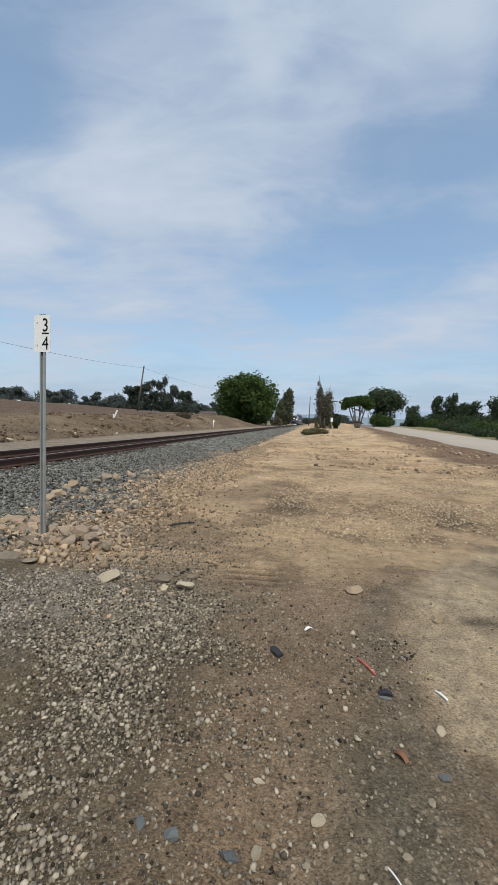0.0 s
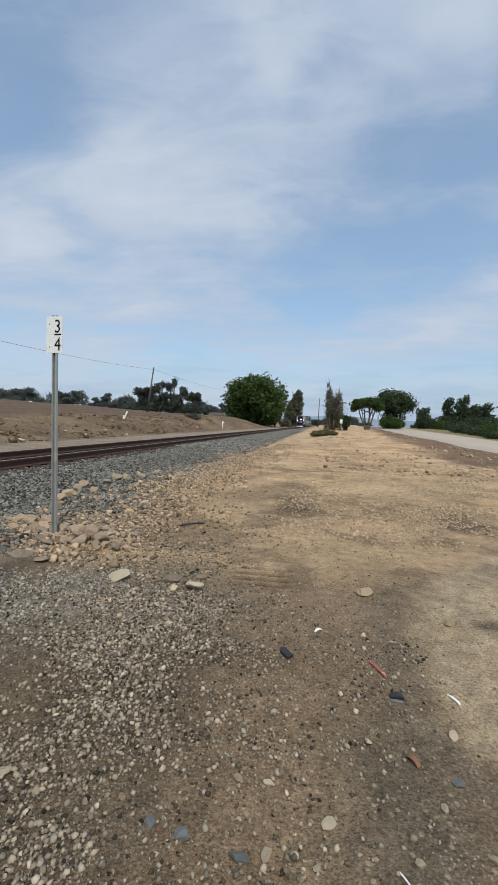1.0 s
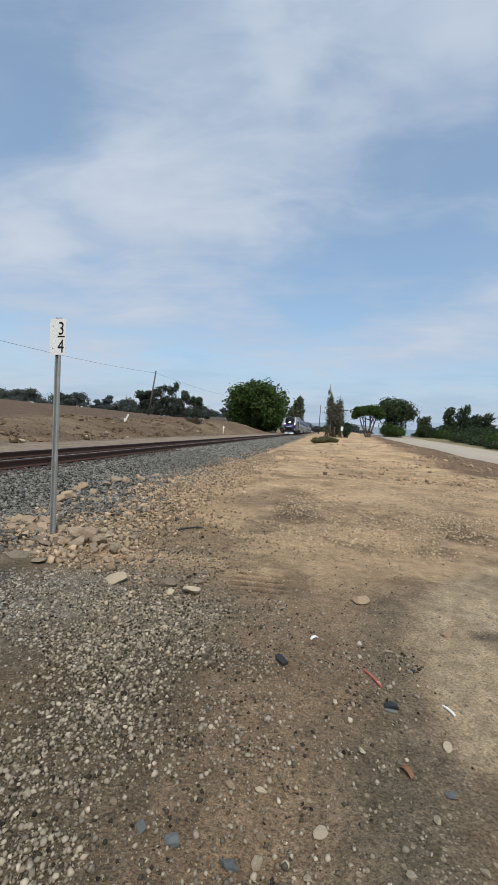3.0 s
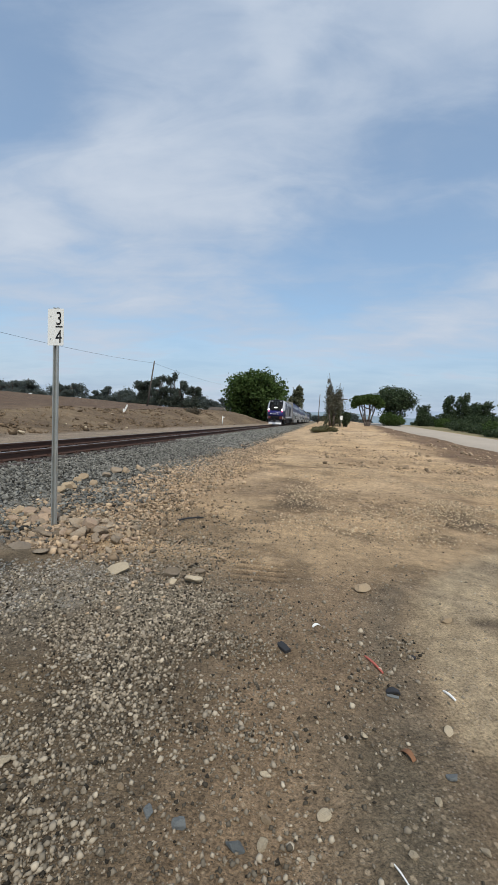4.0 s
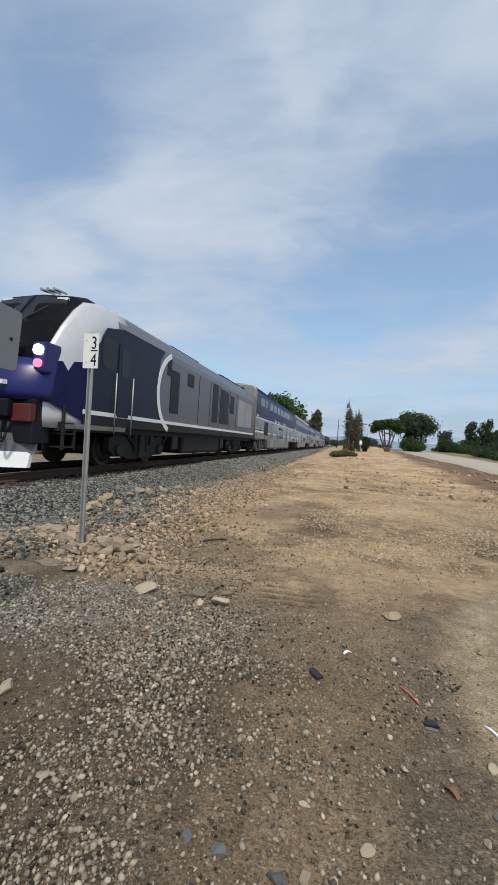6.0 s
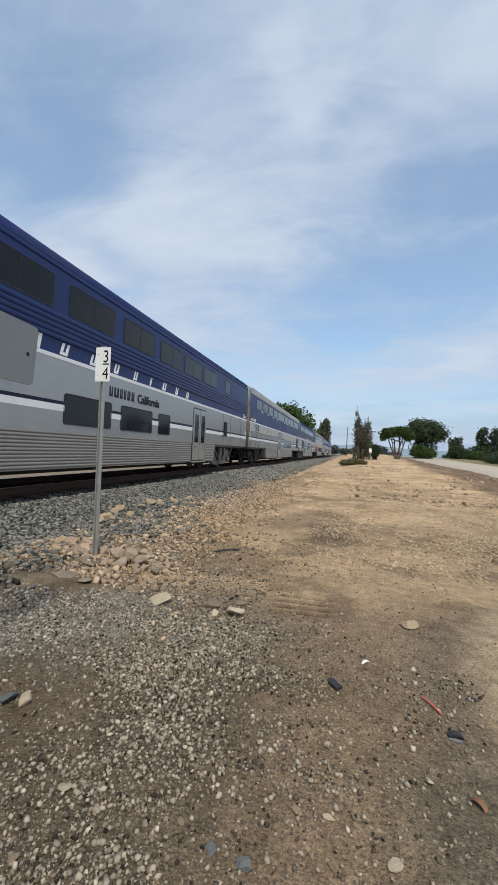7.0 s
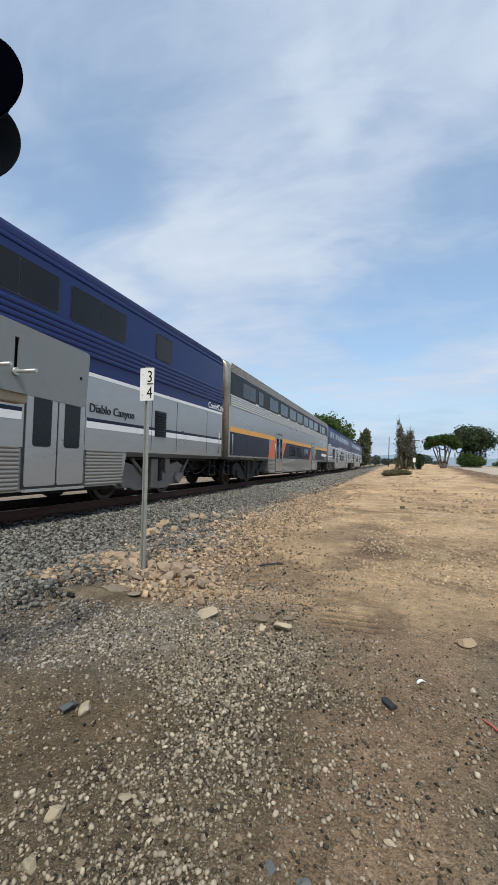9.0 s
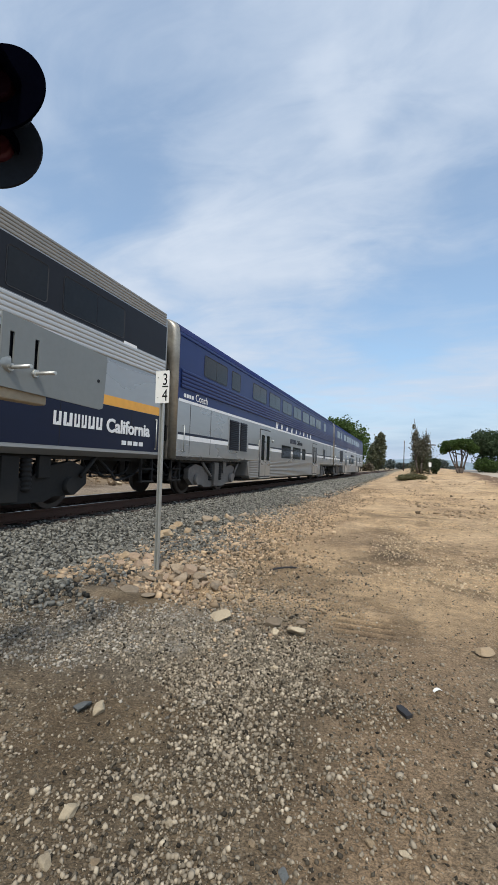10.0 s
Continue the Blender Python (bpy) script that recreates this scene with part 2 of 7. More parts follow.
    # blue of the air in between, put into the hills' own colour
    "hill": material("haze_tinted_hill", (0.23, 0.30, 0.36), 1.0, 0, 0.01, 0.12, spec=0.0),
    "plastic_red": material("faded_red_plastic", (0.42, 0.10, 0.07), 0.5, 0, 30, 0.2),
    "plastic_white": material("white_scrap", (0.80, 0.79, 0.75), 0.6, 0, 30, 0.08),
    "scrap_dark": material("dark_scrap", (0.022, 0.021, 0.022), 0.6, 0, 30, 0.3),
    "leaf_dry": material("dry_brown_leaf", (0.20, 0.095, 0.045), 0.8, 0, 40, 0.3),
    "house_wall": material("pale_stucco", (0.42, 0.37, 0.31), 0.9, 0, 1, 0.1),
    "house_roof": material("grey_brown_shingle", (0.16, 0.14, 0.125), 0.9, 0, 1, 0.2),
    "car_white": material("white_car_paint", (0.75, 0.75, 0.75), 0.3, 0, 2, 0.03, coat=0.5),
}


def leaf_material(name, color, var):
    """A leaf: a dull upper face, and some of the light comes through."""
    m = material(name, color, 0.7, 0, 0.35, 0.25, per_island=var, spec=0.25)
    n, l = m.node_tree.nodes, m.node_tree.links
    b, out = n["Principled BSDF"], n["Material Output"]
    tr, mx = n.new("ShaderNodeBsdfTranslucent"), n.new("ShaderNodeMixShader")
    l.new(b.inputs["Base Color"].links[0].from_socket, tr.inputs["Color"])
    mx.inputs[0].default_value = 0.42
    l.new(b.outputs[0], mx.inputs[1])
    l.new(tr.outputs[0], mx.inputs[2])
    l.new(mx.outputs[0], out.inputs["Surface"])
    return m


M["leaf_green"] = leaf_material("bright_green_leaves", (0.072, 0.116, 0.032), 0.3)
M["leaf_olive"] = leaf_material("olive_green_leaves", (0.145, 0.152, 0.092), 0.3)
M["leaf_dark"] = leaf_material("dark_green_leaves", (0.060, 0.086, 0.042), 0.3)
# distance haze is mixed into the next two leaf colours
M["leaf_far"] = leaf_material("haze_tinted_far_leaves", (0.122, 0.145, 0.132), 0.2)
M["leaf_mid"] = leaf_material("haze_tinted_dark_leaves", (0.088, 0.106, 0.086), 0.22)
M["leaf_brown"] = leaf_material("brown_withered_leaves", (0.165, 0.140, 0.102), 0.35)
M["leaf_grey"] = leaf_material("grey_olive_withered_leaves", (0.185, 0.175, 0.130), 0.35)
M["leaf_scrub"] = leaf_material("dusty_scrub_leaves", (0.175, 0.165, 0.085), 0.35)
M["grass_dry"] = leaf_material("dry_grass_blades", (0.32, 0.235, 0.14), 0.3)


def lamp_glow(name, color, strength):
    m = bpy.data.materials.new(name)
    m.use_nodes = True
    b = m.node_tree.nodes["Principled BSDF"]
    b.inputs["Base Color"].default_value = (*color, 1)
    b.inputs["Emission Color"].default_value = (*color, 1)
    b.inputs["Emission Strength"].default_value = strength
    b.inputs["Roughness"].default_value = 0.2
    return m


M["lamp_white"] = lamp_glow("white_headlight", (1.0, 0.97, 0.9), 9.0)
M["lamp_red"] = lamp_glow("pink_red_marker_lamp", (1.0, 0.16, 0.30), 1.6)


def ground_material():
    """Soil whose zones come from the sheet's own colour layer; grain, crumbs and relief from noise."""
    m = bpy.data.materials.new("bare_soil")
    m.use_nodes = True
    n, l = m.node_tree.nodes, m.node_tree.links
    b = n["Principled BSDF"]
    b.inputs["Roughness"].default_value = 0.95
    b.inputs["Specular IOR Level"].default_value = 0.2
    at, tc = n.new("ShaderNodeAttribute"), n.new("ShaderNodeTexCoord")
    at.attribute_name = "soil"

    def tex(s, d=5, r=0.6):
        t = n.new("ShaderNodeTexNoise")
        t.inputs["Scale"].default_value, t.inputs["Detail"].default_value, t.inputs["Roughness"].default_value = s, d, r
        l.new(tc.outputs["Object"], t.inputs["Vector"])
        return t.outputs["Fac"]

    def span(v, a, b2, c, d):
        r = n.new("ShaderNodeMapRange")
        r.inputs["From Min"].default_value, r.inputs["From Max"].default_value = a, b2
        r.inputs["To Min"].default_value, r.inputs["To Max"].default_value = c, d
        l.new(v, r.inputs["Value"])
        return r.outputs[0]

    def mul(a, b2):
        u = n.new("ShaderNodeMath")
        u.operation = "MULTIPLY"
        l.new(a, u.inputs[0])
        l.new(b2, u.inputs[1])
        return u.outputs[0]
    v = mul(mul(span(tex(0.9), 0.3, 0.7, 0.76, 1.24), span(tex(9), 0.3, 0.7, 0.72, 1.28)), span(tex(70, 4, 0.7), 0.3, 0.7, 0.42, 1.58))
    hsv = n.new("ShaderNodeHueSaturation")
    l.new(at.outputs["Color"], hsv.inputs["Color"])
    l.new(v, hsv.inputs["Value"])
    # crumbs of pale grit
    vo = n.new("ShaderNodeTexVoronoi")
    vo.inputs["Scale"].default_value = 55.0
    l.new(tc.outputs["Object"], vo.inputs["Vector"])
    grit = mul(span(vo.outputs["Distance"], 0.20, 0.28, 1.0, 0.0), span(tex(2.2), 0.50, 0.62, 0.0, 0.75))
    mx = n.new("ShaderNodeMixRGB")
    l.new(grit, mx.inputs[0])
    l.new(hsv.outputs[0], mx.inputs[1])
    mx.inputs[2].default_value = (0.43, 0.37, 0.29, 1)
    # flakes of buff stone trodden flat, in drifts
    v2, mx2 = n.new("ShaderNodeTexVoronoi"), n.new("ShaderNodeMixRGB")
    v2.inputs["Scale"].default_value = 24.0
    l.new(tc.outputs["Object"], v2.inputs["Vector"])
    l.new(mul(span(v2.outputs["Distance"], 0.16, 0.26, 1.0, 0.0), span(tex(0.8, 6, 0.65), 0.40, 0.54, 0.0, 0.7)), mx2.inputs[0])
    l.new(mx.outputs[0], mx2.inputs[1])
    mx2.inputs[2].default_value = (0.46, 0.365, 0.25, 1)
    l.new(mx2.outputs[0], b.inputs["Base Color"])
    bp = n.new("ShaderNodeBump")
    bp.inputs["Strength"].default_value, bp.inputs["Distance"].default_value = 1.0, 0.020
    ad = n.new("ShaderNodeMath")
    ad.operation = "ADD"
    l.new(tex(22, 6, 0.65), ad.inputs[0])
    l.new(tex(110, 3, 0.6), ad.inputs[1])
    l.new(ad.outputs[0], bp.inputs["Height"])
    l.new(bp.outputs[0], b.inputs["Normal"])
    return m


M["soil"] = ground_material()


# ---- mesh helpers ----
def part(name, bm, mat, parent=None, label=""):
    me = bpy.data.meshes.new(name)
    bm.to_mesh(me)
    bm.free()
    me.materials.append(M[mat] if isinstance(mat, str) else mat)
    ob = new(name, me)
    if parent is not None:
        ob.parent = parent
    if label:
        tagged(ob, label)
    return ob


def pieces(name, bm, mat, parent=None, label=""):
    """Every separate lump of bm as a part of its own."""
    left = set(bm.verts)
    made = None
    while left:
        island, todo = [], [left.pop()]
        while todo:
            v = todo.pop()
            island.append(v)
            for e in v.link_edges:
                o = e.other_vert(v)
                if o in left:
                    left.remove(o)
                    todo.append(o)
        one = bmesh.new()
        copy = {v: one.verts.new(v.co) for v in island}
        for f in {f for v in island for f in v.link_faces}:
            one.faces.new([copy[v] for v in f.verts]).smooth = f.smooth
        made = part(name, one, mat, parent, label)
    bm.free()
    return made


def shared(name, me, parent, m=None, label=""):
    ob = new(name, me)
    ob.parent = parent
    if m is not None:
        ob.matrix_basis = m
    if label:
        tagged(ob, label)
    return ob


def mesh_of(name, bm, mat):
    me = bpy.data.meshes.new(name)
    bm.to_mesh(me)
    bm.free()
    me.materials.append(M[mat])
    return me


def raw_mesh(name, verts, faces, mat, smooth=False):
    """A mesh out of arrays of corners and of equal faces."""
    verts, faces = np.asarray(verts, dtype=np.float32), np.asarray(faces, dtype=np.int32)
    me = bpy.data.meshes.new(name)
    k = faces.shape[1]
    me.vertices.add(len(verts))
    me.vertices.foreach_set("co", verts.ravel())
    me.loops.add(faces.size)
    me.loops.foreach_set("vertex_index", faces.ravel())
    me.polygons.add(len(faces))
    me.polygons.foreach_set("loop_start", np.arange(0, faces.size, k, dtype=np.int32))
    if smooth:
        me.polygons.foreach_set("use_smooth", np.ones(len(faces), dtype=bool))
    me.update(calc_edges=True)
    me.validate()
    me.materials.append(M[mat])
    return me


def empty(name, m):
    ob = new(name)
    ob.empty_display_size = 0.2
    ob.matrix_basis = m
    return ob


def box(bm, x0, x1, y0, y1, z0, z1, bevel=0.0):
    vs = [bm.verts.new(c) for c in ((x0, y0, z0), (x1, y0, z0), (x1, y1, z0), (x0, y1, z0), (x0, y0, z1), (x1, y0, z1), (x1, y1, z1), (x0, y1, z1))]
    fs = [bm.faces.new([vs[i] for i in q]) for q in ((3, 2, 1, 0), (4, 5, 6, 7), (0, 1, 5, 4), (1, 2, 6, 5), (2, 3, 7, 6), (3, 0, 4, 7))]
    if bevel:
        es = list({e for f in fs for e in f.edges})
        bmesh.ops.bevel(bm, geom=es, offset=bevel, segments=2, affect="EDGES", profile=0.5)


def extrude(bm, outline, place, a, b, caps=True):
    """An outline of 2D points, swept from a to b; place(u, v, w) gives the corner."""
    lo, hi = [bm.verts.new(place(u, v, a)) for u, v in outline], [bm.verts.new(place(u, v, b)) for u, v in outline]
    k = len(outline)
    for i in range(k):
        bm.faces.new((lo[i], lo[(i + 1) % k], hi[(i + 1) % k], hi[i]))
    if caps:
        bm.faces.new(lo[::-1])
        bm.faces.new(hi)
    bmesh.ops.recalc_face_normals(bm, faces=bm.faces)


def along_y(u, v, w):
    return (u, w, v)


def along_x(u, v, w):
    return (w, u, v)


def tube(bm, p, q, r0, r1=None, k=10):
    p, q = Vector(p), Vector(q)
    r1 = r0 if r1 is None else r1
    m = (q - p).to_track_quat("Z", "Y").to_matrix()
    lo = [bm.verts.new(p + m @ Vector((math.cos(2 * math.pi * i / k), math.sin(2 * math.pi * i / k), 0)) * r0) for i in range(k)]
    hi = [bm.verts.new(q + m @ Vector((math.cos(2 * math.pi * i / k), math.sin(2 * math.pi * i / k), 0)) * r1) for i in range(k)]
    for i in range(k):
        bm.faces.new((lo[i], lo[(i + 1) % k], hi[(i + 1) % k], hi[i])).smooth = True
    bm.faces.new(lo[::-1])
    bm.faces.new(hi)


def rounded(a0, a1, b0, b1, r, k=4):
    """A rounded rectangle as an outline."""
    pts = []
    for cx, cy, s in ((a1 - r, b1 - r, 0), (a0 + r, b1 - r, 90), (a0 + r, b0 + r, 180), (a1 - r, b0 + r, 270)):
        for i in range(k + 1):
            t = radians(s + 90 * i / k)
            pts.append((cx + r * math.cos(t), cy + r * math.sin(t)))
    return pts


def letters(text, size, thick=0.004, bold=0.0):
    """Built-in lettering as a mesh in the x-y plane, from the origin rightwards."""
    cu = bpy.data.curves.new("letters", "FONT")
    cu.body, cu.size, cu.extrude, cu.resolution_u, cu.offset = text, size, thick, 3, bold
    ob = bpy.data.objects.new("letters", cu)
    scene.collection.objects.link(ob)
    me = bpy.data.meshes.new_from_object(ob.evaluated_get(bpy.context.evaluated_depsgraph_get()))
    bpy.data.objects.remove(ob)
    me.materials.clear()
    return me


# ---- value noise for relief, in plain numpy ----
def grid_noise(x, y, cell, seed):
    rng = np.random.RandomState(seed)
    table = rng.rand(256, 256)
    u, v = x / cell, y / cell
    i, j = np.floor(u).astype(int), np.floor(v).astype(int)
    fu, fv = u - i, v - j
    fu, fv = fu * fu * (3 - 2 * fu), fv * fv * (3 - 2 * fv)
    g = lambda a, b: table[a % 256, b % 256]
    return (g(i, j) * (1 - fu) + g(i + 1, j) * fu) * (1 - fv) + (g(i, j + 1) * (1 - fu) + g(i + 1, j + 1) * fu) * fv - 0.5


def fractal(x, y, cell, seed, octaves=4):
    return sum(grid_noise(x, y, cell / 2 ** k, seed + k) / 1.8 ** k for k in range(octaves))


def smooth(a, b, v):
    t = np.clip((v - a) / (b - a), 0, 1)
    return t * t * (3 - 2 * t)


# ---- lie of the land ----
TRACK_X, TRACK_S, RAIL_Z = -7.218, 0.019, 0.43


def track_offset(x, y):
    return x - (TRACK_X + TRACK_S * y)


def track_pose(y, z=RAIL_Z):
    return pose(TRACK_X + TRACK_S * y, y, z, 0, 0, -math.degrees(math.atan(TRACK_S)))


def land(x, y):
    x, y = np.asarray(x, dtype=float), np.asarray(y, dtype=float)
    u = track_offset(x, y)
    rise = np.clip((y - 22) * 0.0225, 0, 1.5)
    right = rise * smooth(3.8, 9.0, u)
    crest = np.clip(1.23 + 0.021 * (y - 26), 0.9, 2.7) * (1 - 0.8 * smooth(92, 135, y))
    bank = 0.12 + (crest - 0.12) * smooth(5.4, 14.0, -u)
    field = crest + (4.2 - crest) * smooth(13, 60, -u) + 1.6 * smooth(60, 130, -u)
    left = np.where(-u < 14.0, bank, field)
    bed = 0.205 - 0.16 * smooth(1.55, 3.1, np.abs(u))
    base = np.where(u > 0, np.maximum(right, 0), np.where(-u < 3.2, 0.10, left))
    z = np.where(np.abs(u) < 3.1, np.maximum(bed, base), np.where(u > 0, np.maximum(base, 0.045 * (1 - smooth(3.1, 4.6, u))), base))
    return z


def relief(x, y):
    """The land with its unevenness."""
    u = track_offset(x, y)
    z = land(x, y)
    dirt = smooth(3.4, 5.0, u) * (1 - smooth(17, 20, x) * 0)
    z = z + dirt * (fractal(x, y, 2.6, 3, 4) * 0.055 + fractal(x, y, 0.5, 9, 3) * 0.018)
    z = z + dirt * smooth(9, 18, y) * fractal(x, y, 7.0, 21, 4) * 0.28 * (1 - smooth(9.0, 10.5, x))
    far_left = smooth(6, 9, -u)
    z = z + far_left * (fractal(x, y, 5.0, 31, 4) * 0.35) + smooth(16, 30, -u) * np.sin(x * 1.7 + 0.5 * y) * 0.05
    near = np.exp(-(((x + 0.33) / 0.30) ** 4 + ((y - 3.73) / 0.28) ** 4))
    # the mound under the stone heap, and a hump of dirt before it
    z = z + 0.085 * np.exp(-((x + 2.30) / 0.42) ** 2 - ((y - 4.38) / 0.42) ** 2) + 0.06 * np.exp(-((x + 2.75) / 0.55) ** 2 - ((y - 3.55) / 0.20) ** 2)
    z = z - near * 0.030 * (0.5 + 0.5 * np.cos((y + 0.05 * x) * 46))
    return z


def axis_lines(fine0, fine1, step, limits, growth):
    pts = list(np.arange(fine0, fine1 + 1e-6, step))
    d, p = step, fine1
    while p < limits[1]:
        d *= growth
        p += d
        pts.append(p)
    d, p = step, fine0
    while p > limits[0]:
        d *= growth
        p -= d
        pts.insert(0, p)
    return np.array(pts)


def soil_colours(x, y):
    u = track_offset(x, y)
    n1, n2, n3 = fractal(x, y, 1.7, 51, 4), fractal(x, y, 0.6, 61, 4), fractal(x, y, 6.0, 71, 4)
    c = np.empty((len(x), 3))
    c[:] = (0.250, 0.174, 0.106)

    def lay(mask, colour):
        mk = np.clip(mask, 0, 1)[:, None]
        c[:] = c * (1 - mk) + np.array(colour) * mk
    right = smooth(3.6, 4.6, u + n2 * 0.8)
    # pale ochre earth further along
    lay(right * smooth(2.2, 4.6, y + n1 * 1.6 - 0.2 * np.abs(x - 0.2)) * 0.9, (0.470, 0.328, 0.190))
    lay(right * smooth(6.5, 11, y + n1 * 4), (0.500, 0.345, 0.196))
    lay(right * smooth(20, 34, y) * smooth(-0.1, 0.25, n3), (0.46, 0.325, 0.195))
    # grey gravelly ground near the track
    # soil under the pebbles, darkened to deepen the shade in their gaps
    lay((1 - smooth(-0.95, -0.35, x + n1 * 0.5)) * (1 - smooth(2.9, 4.1, y + n2 * 0.8)) * 0.85, (0.125, 0.097, 0.064))
    lay(np.exp(-((x + 1.9 - 0.2 * (y - 2.7)) / 1.3) ** 2 - ((y - 2.85) / 0.55) ** 2) * (0.8 + n1) * 0.85, (0.245, 0.222, 0.185))
    lay(np.exp(-((x + 2.75) / 0.62) ** 2 - ((y - 3.55) / 0.24) ** 2) * (1.1 + n2), (0.235, 0.180, 0.118))
    lay(smooth(0.05, 0.3, fractal(x, y, 0.9, 171, 4)) * (1 - smooth(-1.1, -0.6, x)) * (1 - smooth(1.9, 2.3, y)) * 0.6, (0.225, 0.165, 0.100))
    # packed buff wheel track with its greyer, gravelly margin
    edge = np.where(y < 2.0, 0.55 + (2.0 - y) * 1.5, np.where(y < 3.4, 0.55 + 0.05 * (y - 2.0), 0.62 + 0.80 * (y - 3.4)))
    off = x - edge + n1 * 0.30 + n2 * 0.10
    lay(np.exp(-((off + 0.06) / 0.20) ** 2) * (1 - smooth(3.4, 4.4, y)) * 0.6, (0.185, 0.152, 0.108))
    lay(np.exp(-((x - 0.50) / 0.32) ** 2) * (1 - smooth(1.5, 2.1, y + n1 * 0.5)) * 0.75, (0.118, 0.102, 0.072))
    streak = fractal(x * 0.9 + 0.45 * y, y * 0.35 - 0.3 * x, 0.55, 181, 4)
    lay(smooth(0.0, 0.34, off) * (1 - smooth(4.4, 6.4, y + n1 * 1.6 - 0.25 * x)) * (0.92 + 0.35 * streak), (0.440, 0.338, 0.212))
    lay(smooth(0.10, 0.30, streak) * smooth(-0.1, 0.3, off) * (1 - smooth(5.5, 7.5, y)) * 0.45, (0.24, 0.185, 0.125))
    # dark damp or oily soil
    blob = lambda cx, cy, rx, ry: np.exp(-(((x - cx + n2 * 0.5 * rx) / rx) ** 2 + ((y - cy + n1 * 0.6 * ry) / ry) ** 2))
    dark = blob(-0.55, 8.1, 0.75, 0.95) + 0.75 * blob(0.0, 7.0, 0.6, 0.4) + 0.9 * blob(2.6, 5.9, 0.55, 0.7) + 0.8 * blob(3.1, 7.0, 0.9, 0.8) + 0.75 * blob(2.2, 4.5, 0.3, 0.3) + 0.6 * blob(1.45, 3.15, 0.25, 0.10) + blob(0.72, 3.55, 0.28, 0.22) * 0.4 + 0.6 * blob(5.0, 8.4, 1.2, 1.0)
    lay(dark * (0.80 + 1.3 * n2 + 0.8 * n1), (0.100, 0.074, 0.050))
    line = y - 12.3 - 0.12 * x + 0.5 * n1
    lay(np.exp(-(line / 0.13) ** 2) * smooth(-1.2, -0.6, x) * (1 - smooth(1.8, 2.6, x)) * 0.85, (0.15, 0.095, 0.055))
    line = y - 15.5 + 0.5 * x + 0.9 * n1
    lay(np.exp(-(line / 0.16) ** 2) * smooth(1.0, 1.6, x) * (1 - smooth(5.0, 6.0, x)) * 0.8, (0.16, 0.10, 0.06))
    lay(right * smooth(0.08, 0.26, n2 + 0.5 * n1) * (1 - smooth(12, 20, y)) * (1 - smooth(0.0, 0.3, off) * (1 - smooth(4.5, 6, y))) * 0.5, (0.140, 0.098, 0.058))
    # tyre tread in pressed soil, its grooves' shade put into the colour
    tread = np.exp(-(((x + 0.33) / 0.30) ** 4 + ((y - 3.73) / 0.28) ** 4)) * (0.5 + 0.5 * np.cos((y + 0.05 * x) * 46))
    lay(tread * 0.95, (0.095, 0.066, 0.042))
    # dry cracks and ruts that wander across the verge, and loose pale patches
    rut = fractal(x * 0.6 + 0.15 * y, y, 2.3, 131, 4)
    lay(right * np.exp(-(rut / 0.035) ** 2) * smooth(6.5, 9, y + n1) * (1 - smooth(26, 36, y)) * smooth(-0.05, 0.25, n1 + 0.6 * n3) * 0.75, (0.15, 0.098, 0.060))
    lay(right * smooth(0.02, 0.32, fractal(x * 1.2, y * 0.7, 1.6, 141, 5)) * smooth(5.5, 8, y) * 0.45, (0.255, 0.170, 0.100))
    lay(right * smooth(0.05, 0.35, fractal(x * 1.1, y * 0.7, 2.1, 151, 5)) * smooth(7, 10, y) * 0.55, (0.54, 0.385, 0.235))
    # brown turned soil along the road
    lay(smooth(5.4, 6.8, x - 0.06 * (y - 12) + n1 * 1.6) * smooth(7, 12, y) * (1 - smooth(11.6, 12.2, x)) * 0.9, (0.145, 0.090, 0.056))
    # ballast bed
    lay((1 - smooth(3.3, 4.6, u + n1 * 0.9)) * smooth(-3.5, -3.0, u) * smooth(2.9, 3.6, y + n2), (0.23, 0.19, 0.14))
    # bed below the stones, its colour lowered for the shadowed gaps
    lay((1 - smooth(2.9, 3.8, u + 0.35 * smooth(9, 16, y) + n1 * 0.7)) * smooth(-3.5, -3.0, u) * smooth(2.7, 3.4, y + n2), (0.085, 0.082, 0.076))
    # beyond the track: dusty lane, rough bank, ploughed field
    lay(smooth(3.0, 3.4, -u), (0.255, 0.200, 0.145))
    lay(smooth(5.6, 6.6, -u + n1), (0.135, 0.094, 0.058))
    lay(smooth(6.0, 7.0, -u) * smooth(0.05, 0.3, n3) * 0.8, (0.215, 0.155, 0.094))
    lay(smooth(6.0, 7.0, -u) * smooth(0.05, 0.25, n1) * 0.6, (0.125, 0.086, 0.053))
    lay(smooth(15, 19, -u + n1 * 2), (0.122, 0.080, 0.052))
    lay(smooth(15, 19, -u) * smooth(0.1, 0.5, np.sin(x * 1.7 + 0.5 * y)) * 0.5, (0.085, 0.056, 0.038))
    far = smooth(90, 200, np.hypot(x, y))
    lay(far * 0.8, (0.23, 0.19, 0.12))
    lay(smooth(17.6, 18.6, x) * (1 - far) * 0.8, (0.14, 0.14, 0.07))
    return c


